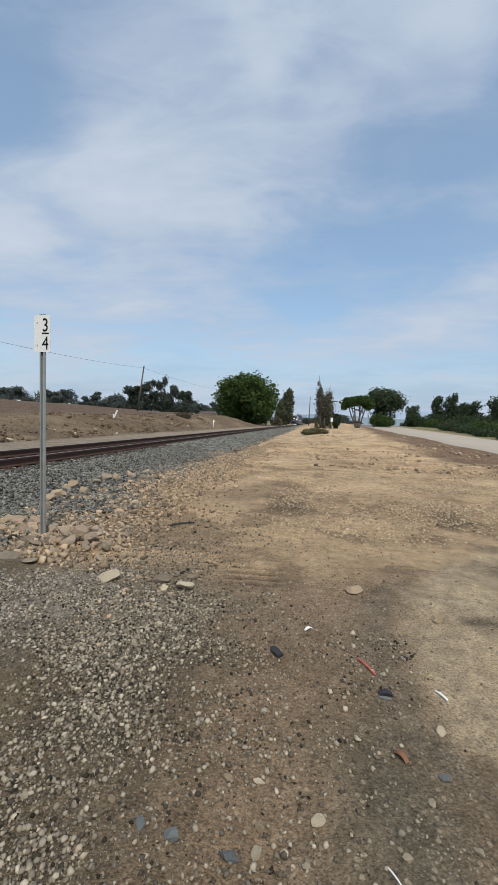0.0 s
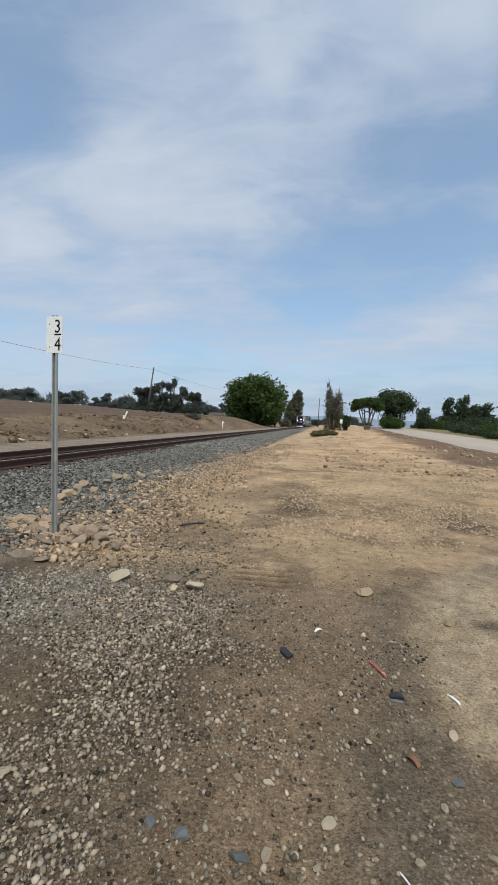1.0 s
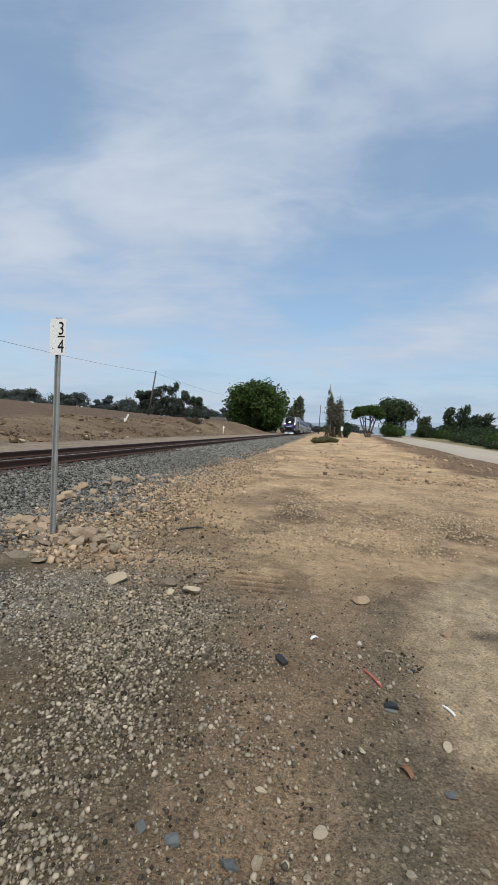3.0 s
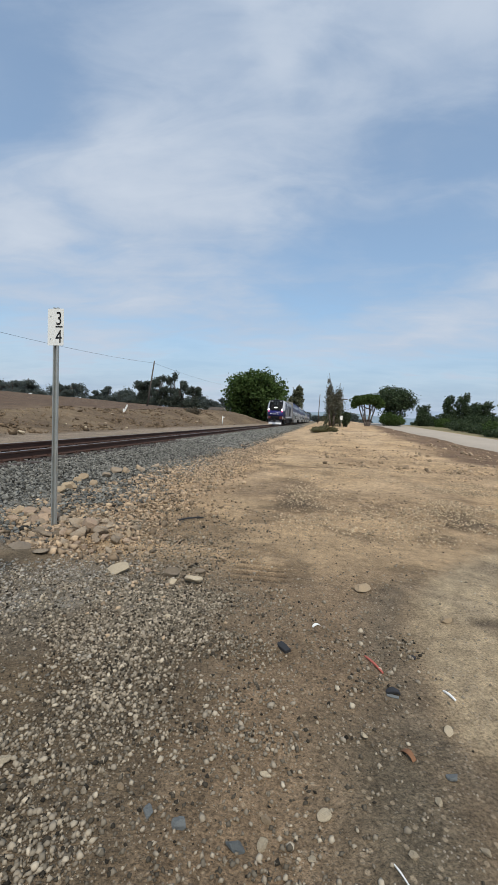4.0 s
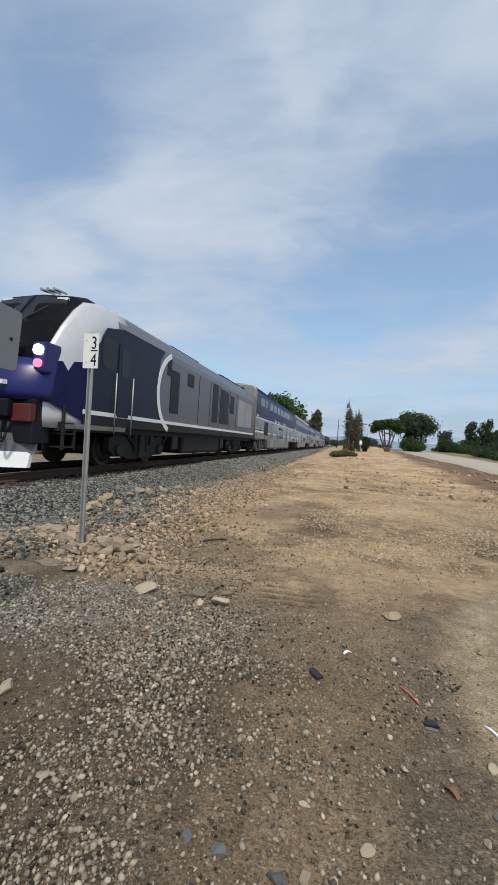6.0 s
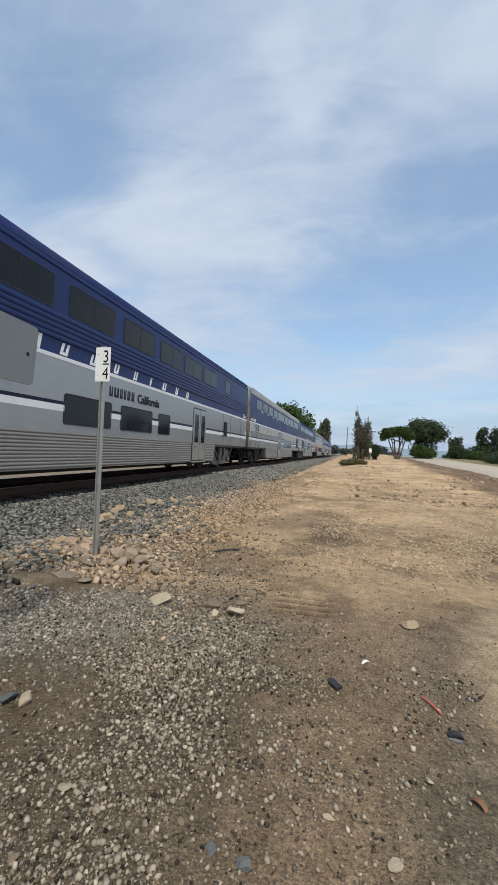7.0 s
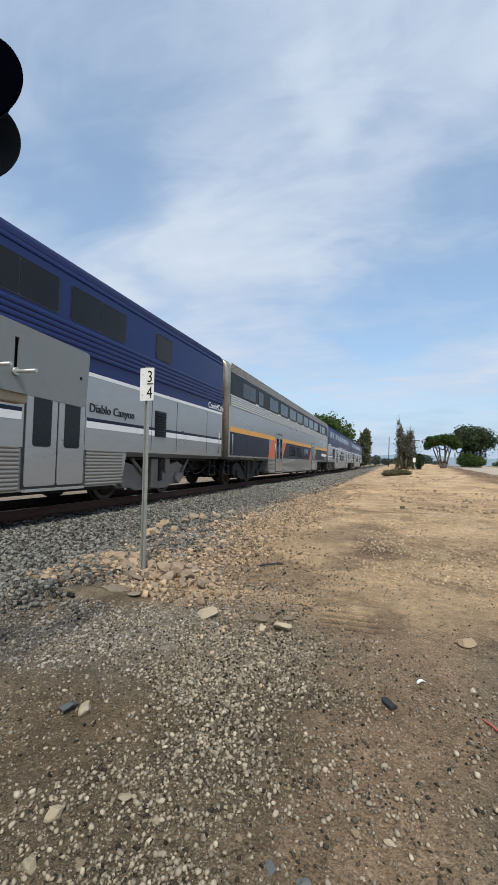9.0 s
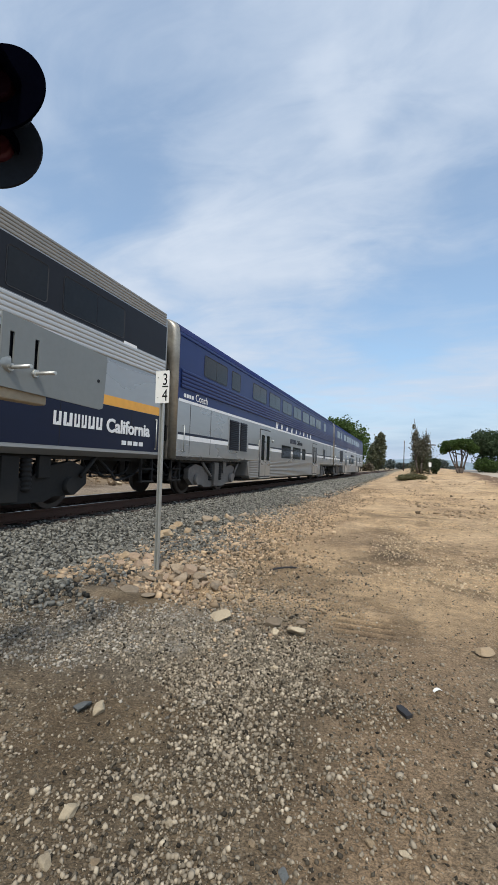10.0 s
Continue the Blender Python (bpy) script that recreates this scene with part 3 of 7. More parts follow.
def build_ground():
    xs = axis_lines(-4.6, 4.2, 0.055, (-3200, 3200), 1.055)
    ys = axis_lines(0.6, 7.5, 0.032, (-900, 4200), 1.04)
    gx, gy = np.meshgrid(xs, ys)
    x, y = gx.ravel(), gy.ravel()
    z = relief(x, y)
    nx, ny = len(xs), len(ys)
    i = (np.arange(ny - 1)[:, None] * nx + np.arange(nx - 1)[None]).ravel()
    me = raw_mesh("ground", np.stack([x, y, z], 1), np.stack([i, i + 1, i + nx + 1, i + nx], 1), "soil", smooth=True)
    layer = me.color_attributes.new("soil", "FLOAT_COLOR", "POINT")
    col = np.ones((len(x), 4), dtype=np.float32)
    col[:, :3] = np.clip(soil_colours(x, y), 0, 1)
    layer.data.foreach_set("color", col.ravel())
    return tagged(new("ground", me), "bare brown dirt ground with tan rubble patches", "ground", kind="structure")


build_ground()


def build_road():
    ys = np.concatenate([np.arange(-30, 120, 1.5), np.arange(120, 420, 10)])
    xs = np.array([10.9, 11.1, 13.0, 14.3, 16.0, 17.4, 17.6])
    lift = np.array([-0.08, 0.05, 0.07, 0.08, 0.07, 0.05, -0.08])
    edge = fractal(ys, ys * 0 + 3.3, 3.0, 88, 3) * 0.35
    bend = np.where(ys > 85, (ys - 85) ** 2 * 0.0012, 0)
    verts = []
    for k, yy in enumerate(ys):
        for q, xx in enumerate(xs):
            verts.append((xx + bend[k] + (edge[k] if q < 2 else 0), yy, float(land(13.0, yy)) + lift[q]))
    n = len(xs)
    i = (np.arange(len(ys) - 1)[:, None] * n + np.arange(n - 1)[None]).ravel()
    me = raw_mesh("road", verts, np.stack([i, i + 1, i + n + 1, i + n], 1), "asphalt", smooth=True)
    tagged(new("road", me), "sun-bleached pale asphalt country road", "road", kind="structure")


build_road()


def build_hills():
    """Far ranges, a kilometre and more away; their blue haze is painted into the colour."""
    for name, dist, h, seed in (("hills", 1900.0, 55.0, 5), ("hills", 2600.0, 95.0, 15)):
        a = np.radians(np.arange(-75, 76, 1.0))
        x, y = np.sin(a) * dist, np.cos(a) * dist
        top = h * (0.55 + fractal(a * 900, a * 0, 160.0, seed, 4) * 0.8) - 10
        verts = np.concatenate([np.stack([x, y, x * 0 - 30], 1), np.stack([x, y, np.maximum(top, 4)], 1), np.stack([x * 1.3, y * 1.3, x * 0 - 30], 1)])
        k = len(a)
        i = np.arange(k - 1)
        f = np.concatenate([np.stack([i, i + 1, i + 1 + k, i + k], 1), np.stack([i + k, i + 1 + k, i + 1 + 2 * k, i + 2 * k], 1)])
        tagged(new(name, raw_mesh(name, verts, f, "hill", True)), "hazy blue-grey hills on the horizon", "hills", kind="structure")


build_hills()


# ---- the railway ----
def rail_outline(side):
    z = 0.0
    half = [(0.036, z), (0.038, -0.012), (0.036, -0.040), (0.010, -0.052), (0.009, -0.140), (0.030, -0.155), (0.070, -0.165), (0.070, -0.178)]
    return [(side + a, b) for a, b in half] + [(side - a, b) for a, b in half[::-1]]


def build_track():
    track = tagged(empty("railway_track", track_pose(0)), "railway track of rusty rails on dark ties", "railway track", kind="structure")
    for side in (-0.755, 0.755):
        bm = bmesh.new()
        extrude(bm, rail_outline(side), along_y, -80, 900)
        rail = part("rail", bm, "rail", track, "rusty brown steel rail")
        bm = bmesh.new()
        box(bm, side - 0.024, side + 0.024, -80, 900, -0.002, 0.002)
        part("rail_head", bm, "rail_top", rail, "bright worn running surface of the rail")
    rng = random.Random(4)
    bm = bmesh.new()
    box(bm, -1.30, 1.30, -0.115, 0.115, -0.37, -0.188, 0.012)
    tie = mesh_of("tie", bm, "tie")
    bm = bmesh.new()
    for side in (-0.755, 0.755):
        box(bm, side - 0.17, side + 0.17, -0.09, 0.09, -0.190, -0.172)
        for dx in (-0.1, 0.1):
            for dy in (-0.055, 0.055):
                box(bm, side + dx - 0.014, side + dx + 0.014, dy - 0.014, dy + 0.014, -0.175, -0.140)
    plates = mesh_of("tie_plate", bm, "rail")
    for k in range(130):
        y = -4 + 0.53 * k + rng.uniform(-0.03, 0.03)
        ob = shared("tie", tie, track, pose(rng.uniform(-0.04, 0.04), y, rng.uniform(-0.012, 0.006), 0, 0, rng.uniform(-1.2, 1.2)))
        shared("tie_plate", plates, ob)
    bm = bmesh.new()
    for k in range(420):
        y = -4 + 0.53 * (130 + k)
        box(bm, -1.30, 1.30, y - 0.115, y + 0.115, -0.30, -0.19)
    tagged(part("tie_row", bm, "tie", track), "dark ties further along the line", kind="stuff")


build_track()

# ---- loose stone ----
PHI = (1 + 5 ** 0.5) / 2
ICO_V = np.array([(-1, PHI, 0), (1, PHI, 0), (-1, -PHI, 0), (1, -PHI, 0), (0, -1, PHI), (0, 1, PHI), (0, -1, -PHI), (0, 1, -PHI), (PHI, 0, -1), (PHI, 0, 1), (-PHI, 0, -1), (-PHI, 0, 1)]) / math.hypot(1, PHI)
ICO_F = np.array([(0, 11, 5), (0, 5, 1), (0, 1, 7), (0, 7, 10), (0, 10, 11), (1, 5, 9), (5, 11, 4), (11, 10, 2), (10, 7, 6), (7, 1, 8), (3, 9, 4), (3, 4, 2), (3, 2, 6), (3, 6, 8), (3, 8, 9), (4, 9, 5), (2, 4, 11), (6, 2, 10), (8, 6, 7), (9, 8, 1)])


OCT_V = np.array([(1, 0, 0), (-1, 0, 0), (0, 1, 0), (0, -1, 0), (0, 0, 1), (0, 0, -1)], dtype=float)
OCT_F = np.array([(0, 2, 4), (2, 1, 4), (1, 3, 4), (3, 0, 4), (2, 0, 5), (1, 2, 5), (3, 1, 5), (0, 3, 5)])


CUBE_V = np.array([(a, b, c) for a in (-1, 1) for b in (-1, 1) for c in (-1, 1)], dtype=float) * 0.66
CUBE_F = np.array([(0, 1, 3), (0, 3, 2), (4, 6, 7), (4, 7, 5), (0, 4, 5), (0, 5, 1), (2, 3, 7), (2, 7, 6), (0, 2, 6), (0, 6, 4), (1, 5, 7), (1, 7, 3)])


def stones(name, x, y, size, mat, label, seed, flat=0.6, sink=0.25, rough=0.3, lift=0.0, smooth_shade=False, tiny=False, sharp=False):
    """Many loose stones joined into one mesh, each an uneven lump of its own."""
    rng = np.random.RandomState(seed)
    # the hump of dirt before the stone heap stays bare
    bare = ((x + 2.75) / 0.55) ** 2 + ((y - 3.55) / 0.20) ** 2 > 0.6 + 0.8 * rng.rand(len(x))
    x, y, size = x[bare], y[bare], size[bare]
    k = len(x)
    z = relief(x, y) + lift
    base, faces = (CUBE_V, CUBE_F) if sharp else (OCT_V, OCT_F) if tiny else (ICO_V, ICO_F)
    q = len(base)
    v = base[None] * (1 + rough * (rng.rand(k, q, 1) - 0.5) * 2)
    if sharp:
        v = v + (rng.rand(k, q, 3) - 0.5) * 0.75
    v = v * np.stack([0.75 + 0.5 * rng.rand(k), 0.6 + 0.4 * rng.rand(k), flat * (0.7 + 0.6 * rng.rand(k))], 1)[:, None, :]
    a, b = rng.rand(k) * 2 * np.pi, (rng.rand(k) - 0.5) * 0.9
    ca, sa, cb, sb = np.cos(a)[:, None], np.sin(a)[:, None], np.cos(b)[:, None], np.sin(b)[:, None]
    X, Z = v[:, :, 0] * cb - v[:, :, 2] * sb, v[:, :, 0] * sb + v[:, :, 2] * cb
    Y = v[:, :, 1]
    X, Y = X * ca - Y * sa, X * sa + Y * ca
    s = (size / 2)[:, None]
    P = np.stack([x[:, None] + X * s, y[:, None] + Y * s, z[:, None] + Z * s + s * flat * (1 - 2 * sink)], 2)
    F = (faces[None] + (np.arange(k) * q)[:, None, None]).reshape(-1, 3)
    return tagged(new(name, raw_mesh(name, P.reshape(-1, 3), F, mat, smooth_shade)), label, kind="stuff")


def scatter_stones():
    rng = np.random.RandomState(11)
    # crushed granite ballast: dense close by, larger lumps for the far stretch
    k = 62000
    y = 2.7 + 16 * rng.rand(k) ** 1.25
    u = 0.85 + 4.6 * rng.rand(k)
    edge = 3.65 - 0.5 * smooth(9, 16, y) + 0.8 * fractal(u * 0.5, y, 1.6, 7, 3) + 0.9 * rng.rand(k) ** 3 - 0.9 * (1 - smooth(2.7, 3.3, y + 0.3 * rng.rand(k)))
    keep = (u < edge) & ((u > 1.42) | (rng.rand(k) < 0.25))
    y, u = y[keep], u[keep]
    stones("ballast", u + TRACK_X + TRACK_S * y, y, 0.030 + 0.040 * rng.rand(len(y)) ** 2, "ballast", "grey crushed granite ballast beside the track", 1, 0.8, 0.05, 0.25, sharp=True)
    k = 16000
    y = 18 + 75 * rng.rand(k) ** 1.5
    u = 0.85 + 2.2 * rng.rand(k) + 1.2 * rng.rand(k) ** 3
    stones("ballast", u + TRACK_X + TRACK_S * y, y, 0.07 + 0.07 * rng.rand(k), "ballast", "grey crushed granite ballast beside the track", 2, 0.7, 0.15, 0.35)
    k = 9000
    y = -2 + 45 * rng.rand(k) ** 1.4
    u = -3.0 + 3.75 * rng.rand(k)
    stones("ballast", u + TRACK_X + TRACK_S * y, y, 0.05 + 0.05 * rng.rand(k), "ballast_rusty", "rust-stained ballast between the rails", 3, 0.7, 0.2, 0.35)
    # fine pale pebbles trodden into the near ground
    k = 240000
    x, y = -5.2 + 8.6 * rng.rand(k), 0.2 + 6.0 * rng.rand(k) ** 1.2
    d, d2 = fractal(x, y, 1.1, 77, 4), fractal(x, y, 0.35, 87, 3)
    grav = 1 - smooth(-0.75, 0.35, x + 0.7 * d + 0.12 * (y - 2))
    p = 0.11 + 1.0 * grav * smooth(-0.35, 0.25, d + 0.25 * d2 + 0.05) + 0.25 * smooth(-0.1, 0.25, d)
    p = p * (1 - 0.85 * smooth(0.45, 0.95, x - 0.16 * (y - 2) + 0.4 * d))
    p = p * smooth(-5.1, -4.0, x + 0.6 * d) * smooth(0.2, 0.9, y + 0.6 * d) * (1 - smooth(4.2, 6.0, y + d)) * (0.5 + 0.5 * smooth(-0.30, 0.15, fractal(x, y, 0.55, 187, 3)))
    keep = rng.rand(k) < p
    x, y = x[keep], y[keep]
    size = 0.005 + 0.023 * rng.rand(len(x)) ** 3.2
    stones("pebbles", x, y, size, "pebble", "pale pebbles trodden into brown dirt", 4, 0.75, 0.3, 0.3, tiny=True)
    k = 11000
    x, y = -3.4 + 5.4 * rng.rand(k), 0.75 + 4.2 * rng.rand(k) ** 1.2
    d = fractal(x, y, 0.9, 79, 4)
    keep = rng.rand(k) < (0.07 + 0.45 * (1 - smooth(-0.9, 0.3, x + 0.6 * d))) * (0.4 + 2.4 * d) * smooth(-3.4, -2.6, x + d) * smooth(0.7, 1.2, y + d) * (1 - smooth(3.9, 4.9, y + d))
    x, y = x[keep], y[keep]
    stones("pebbles", x, y, 0.012 + 0.030 * rng.rand(len(x)) ** 3, "pebble_pale", "pale pebbles trodden into brown dirt", 14, 0.7, 0.25, 0.35)
    # a thick spread of mixed gravel that sweeps from the stone heap down the near ground
    k = 130000
    x, y = -4.2 + 5.0 * rng.rand(k), 0.9 + 2.6 * rng.rand(k)
    d, d2 = fractal(x, y, 0.9, 207, 4), fractal(x, y, 0.25, 217, 3)
    along = -0.85 - 0.55 * np.clip(y - 2.2, 0, 2) + 0.20 * np.clip(1.7 - y, 0, 1)
    p = np.exp(-((x - along) / (0.42 + 0.55 * smooth(2.0, 2.9, y))) ** 2) + 0.30 * smooth(0.0, 0.25, d) * smooth(-2.4, -1.6, x)
    keep = rng.rand(k) < p * (0.62 + 1.0 * d + 0.9 * d2) * (1 - smooth(3.1, 3.5, y + 0.6 * d)) * smooth(0.9, 1.3, y + d)
    x, y = x[keep], y[keep]
    size = 0.006 + 0.021 * rng.rand(len(x)) ** 2.6
    small = size <= 0.015
    big = ~small
    light = big & (rng.rand(len(x)) < 0.14)
    big = big & ~light
    stones("gravel", x[light], y[light], size[light] * 1.15, "pebble_pale", "pale gravel stones on dirt", 26, 0.75, 0.12, 0.35)
    stones("gravel", x[big], y[big], size[big], "pebble", "mixed pale and dark gravel on dirt", 24, 0.75, 0.12, 0.35)
    stones("gravel", x[small], y[small], size[small], "pebble", "fine mixed gravel on dirt", 25, 0.8, 0.12, 0.35, sharp=True)
    # grey gravel band below the stone heap
    k = 26000
    x, y = -5.0 + 4.3 * rng.rand(k), 1.8 + 2.5 * rng.rand(k)
    d = fractal(x, y, 0.8, 80, 4)
    keep = rng.rand(k) < smooth(-0.2, 0.3, d + 0.12) * (1 - smooth(-1.6, -0.9, x + d)) * smooth(-4.9, -4.0, x + d) * smooth(1.9, 2.5, y + 0.6 * d) * (1 - smooth(3.5, 4.1, y + 0.5 * d))
    x, y = x[keep], y[keep]
    stones("gravel", x, y, 0.010 + 0.030 * rng.rand(len(x)) ** 3, "gravel", "fine grey gravel on dirt", 15, 0.7, 0.25, 0.3, tiny=True)
    # tan rubble that spills from the bed and along the verge
    k = 60000
    y = 3.6 + 26 * rng.rand(k) ** 1.7
    u = 3.1 + 4.6 * rng.rand(k) ** 1.2 + 0.05 * y
    d = fractal(u, y, 1.6, 97, 4)
    keep = rng.rand(k) < (0.55 + 1.6 * d) * (1 - smooth(4.3, 6.0, u - 0.03 * y + 1.5 * d)) * smooth(3.4, 4.2, y + d)
    y, u = y[keep], u[keep]
    big = rng.rand(len(y)) < 0.16
    X = u + TRACK_X + TRACK_S * y
    stones("rubble", X[~big], y[~big], 0.016 + 0.042 * rng.rand((~big).sum()) ** 2, "tan_stone", "fine tan rubble spilled along the track bed", 5, 0.75, 0.15, 0.25, sharp=True)
    stones("rubble", X[big], y[big], 0.03 + 0.08 * rng.rand(big.sum()) ** 4, "tan_stone", "tan rubble spilled along the track bed", 15, 0.8, 0.15, 0.25, sharp=True)
    # a closer spread of chips where ballast and verge mingle
    k = 26000
    y = 4.4 + 20 * rng.rand(k) ** 1.6
    u = 3.0 + 2.4 * rng.rand(k) - 0.3 * smooth(9, 16, y)
    d = fractal(u, y, 1.0, 227, 4)
    keep = rng.rand(k) < (0.75 + 1.4 * d) * smooth(2.9, 3.6, u + 0.5 * d) * (1 - smooth(4.6, 5.5, u + d))
    y, u = y[keep], u[keep]
    grey = rng.rand(len(y)) < 0.30
    X = u + TRACK_X + TRACK_S * y
    stones("rubble", X[~grey], y[~grey], 0.020 + 0.050 * rng.rand((~grey).sum()) ** 2, "tan_stone", "tan chips where the ballast meets the verge", 28, 0.75, 0.15, 0.25, sharp=True)
    stones("rubble", X[grey], y[grey], 0.020 + 0.045 * rng.rand(grey.sum()) ** 2, "pebble", "grey chips where the ballast meets the verge", 29, 0.75, 0.15, 0.25, sharp=True)
    # the pale broken patch out on the verge
    k = 60000
    x, y = 2.6 + 2.4 * rng.randn(k), 8.8 + 2.5 * rng.randn(k)
    d = fractal(x * 0.8, y, 1.1, 237, 4)
    keep = (rng.rand(k) < 0.22 + 1.8 * d) & (y > 5.2) & (x > -0.4)
    x, y = x[keep], y[keep]
    stones("rubble", x, y, 0.010 + 0.032 * rng.rand(len(y)) ** 2.5, "rubble_pale", "pale broken chips on the tan verge", 30, 0.7, 0.2, 0.25, sharp=True)
    k = 70000
    x, y = -2.0 + 12.5 * rng.rand(k), 4.5 + 30 * rng.rand(k) ** 1.5
    d = fractal(x, y, 2.2, 107, 5)
    keep = rng.rand(k) < (0.10 + 1.5 * d) * smooth(5.0, 8.0, y + 2 * d) * smooth(-2.0, 0.5, x)
    x, y = x[keep], y[keep]
    big = rng.rand(len(y)) < 0.10
    stones("rubble", x[~big], y[~big], 0.014 + 0.036 * rng.rand((~big).sum()) ** 2, "tan_stone", "fine tan rubble scattered over the verge", 6, 0.7, 0.2, 0.25, sharp=True)
    stones("rubble", x[big], y[big], 0.025 + 0.075 * rng.rand(big.sum()) ** 4, "tan_stone", "tan rubble scattered over the verge", 16, 0.7, 0.2, 0.25, sharp=True)
    # grey and buff chips that run out from the stone heap
    k = 22000
    x, y = -2.6 + 3.8 * rng.rand(k), 2.2 + 5.3 * rng.rand(k)
    d = fractal(x, y, 1.2, 127, 5)
    keep = rng.rand(k) < (0.30 + 1.3 * d) * (1 - smooth(-1.0, -0.1, x - 0.12 * (y - 4) + 0.9 * d)) * smooth(2.2, 4.0, y + 1.4 * d) * (1 - smooth(5.6, 7.4, y + d)) * smooth(-2.6, -1.8, x + d)
    x, y = x[keep], y[keep]
    grey = rng.rand(len(x)) < 0.55
    stones("gravel", x[grey], y[grey], 0.012 + 0.032 * rng.rand(grey.sum()) ** 4, "pebble", "grey and buff stone chips round a stone heap", 18, 0.7, 0.15, 0.25, sharp=True)
    stones("gravel", x[~grey], y[~grey], 0.012 + 0.034 * rng.rand((~grey).sum()) ** 4, "tan_stone", "tan stone chips round a stone heap", 19, 0.7, 0.15, 0.25, sharp=True)
    # clods and broken lumps on the dirt crest
    k = 2600
    x, y = 0.5 + 9.8 * rng.rand(k), 13 + 39 * rng.rand(k) ** 1.3
    d = fractal(x, y, 4.0, 117, 4)
    keep = rng.rand(k) < 0.15 + 1.9 * d + 0.35 * smooth(6.5, 9.0, x)
    x, y = x[keep], y[keep]
    stones("clods", x, y, 0.05 + 0.20 * rng.rand(len(y)) ** 3.5, "tan_stone", "broken tan clods along the dirt crest", 17, 0.6, 0.3, 0.25, sharp=True)
    # rough clods over the bank beyond the track
    k = 9000
    y = 4 + 70 * rng.rand(k) ** 1.3
    u = -6.2 - 10.5 * rng.rand(k)
    d = fractal(u, y, 3.0, 137, 5)
    keep = rng.rand(k) < 0.12 + 2.2 * d
    y, u = y[keep], u[keep]
    stones("clods", u + TRACK_X + TRACK_S * y, y, 0.08 + 0.30 * rng.rand(len(y)) ** 3, "clod", "dry brown clods over the rough bank", 20, 0.6, 0.3, 0.25, sharp=True)
    # pale chips strewn over the verge
    k = 26000
    x, y = -0.5 + 9.5 * rng.rand(k), 5.5 + 16 * rng.rand(k) ** 1.2
    d = fractal(x, y * 0.8, 1.5, 147, 5)
    keep = rng.rand(k) < (0.05 + 2.0 * d) * smooth(5.3, 8.0, y + 2 * d) * (1 - smooth(5.5, 7.5, x - 0.06 * (y - 12) + d)) * (1 - smooth(17, 22, y))
    x, y = x[keep], y[keep]
    stones("rubble", x, y, 0.02 + 0.05 * rng.rand(len(y)) ** 3, "tan_stone", "pale chips strewn over the tan verge", 21, 0.5, 0.3, 0.5, tiny=True)


scatter_stones()


# ---- the train ----
CAR = 25.9
NOSE_AT_SIX, SPEED = 5.389, 30.55


def roof_profile(z0, w=1.55, crown=4.90, k=6):
    """Half section of a bilevel car above z0: straight side, round shoulder, flat crown."""
    pts = [(w, z0), (w, 4.28), (w - 0.02, 4.45)]
    for i in range(1, k + 1):
        t = math.pi / 2 * i / k
        pts.append((w - 0.50 + 0.48 * math.cos(t), 4.45 + 0.33 * math.sin(t)))
    pts += [(0.6, crown - 0.04), (0.0, crown)]
    return pts


def both_sides(half):
    return half + [(-a, b) for a, b in half[::-1] if a > 1e-6]


def ribs(bm, side, s0, s1, z0, z1, count, depth=0.016, w=1.55, power=0.7):
    """A fluted panel: round ribs that run along the car."""
    rows = []
    for i in range(count * 8 + 1):
        f = i / (count * 8)
        d = abs(math.sin(math.pi * f * count)) ** power
        x = side * (w + 0.004 + depth * d)
        z = z0 + (z1 - z0) * f
        rows.append((bm.verts.new((x, s0, z)), bm.verts.new((x, s1, z))))
    for a, b in zip(rows, rows[1:]):
        f = bm.faces.new((a[0], a[1], b[1], b[0]) if side > 0 else (b[0], b[1], a[1], a[0]))
        f.smooth = True


def band(bm, side, s0, s1, z0, z1, proud=0.005, w=1.55):
    x0, x1 = sorted((side * (w - 0.01), side * (w + proud)))
    box(bm, x0, x1, s0, s1, z0, z1)


def window_meshes():
    out = {}
    for name, wd, z0, z1, panes in (("double", 1.68, 3.52, 4.16, 2), ("single", 0.78, 3.52, 4.16, 1), ("low", 1.72, 1.30, 1.94, 1), ("low_small", 0.84, 1.30, 1.94, 1), ("low_double", 1.72, 1.30, 1.94, 2)):
        bm = bmesh.new()
        extrude(bm, rounded(0, wd, z0, z1, 0.07), along_x, -0.012, 0.010)
        inner = [f for f in bm.faces if abs(f.normal.x) > 0.9 and f.calc_center_median().x > 0]
        r = bmesh.ops.inset_region(bm, faces=inner, thickness=0.022, depth=0)
        bmesh.ops.translate(bm, verts=list({v for f in inner for v in f.verts}), vec=(-0.008, 0, 0))
        frame_me = mesh_of("window", bm, "rubber")
        panes_me = []
        step = (wd - 0.05) / panes
        for q in range(panes):
            bm = bmesh.new()
            extrude(bm, rounded(0.025 + q * step + (0.012 if q else 0), 0.025 + (q + 1) * step - (0.012 if q < panes - 1 else 0), z0 + 0.025, z1 - 0.025, 0.05), along_x, 0.0, 0.006)
            panes_me.append(mesh_of("pane", bm, "glass"))
        out[name] = (frame_me, panes_me)
    return out


WINDOWS = window_meshes()


def add_window(car, kind, s, side):
    frame_me, panes = WINDOWS[kind]
    wd = max(v.co.y for v in frame_me.vertices)
    m = pose(1.551, s, 0) if side > 0 else pose(-1.551, s + wd, 0, 0, 0, 180)
    w = shared("window", frame_me, car, m, "dark tinted window")
    for p in panes:
        shared("pane", p, w)


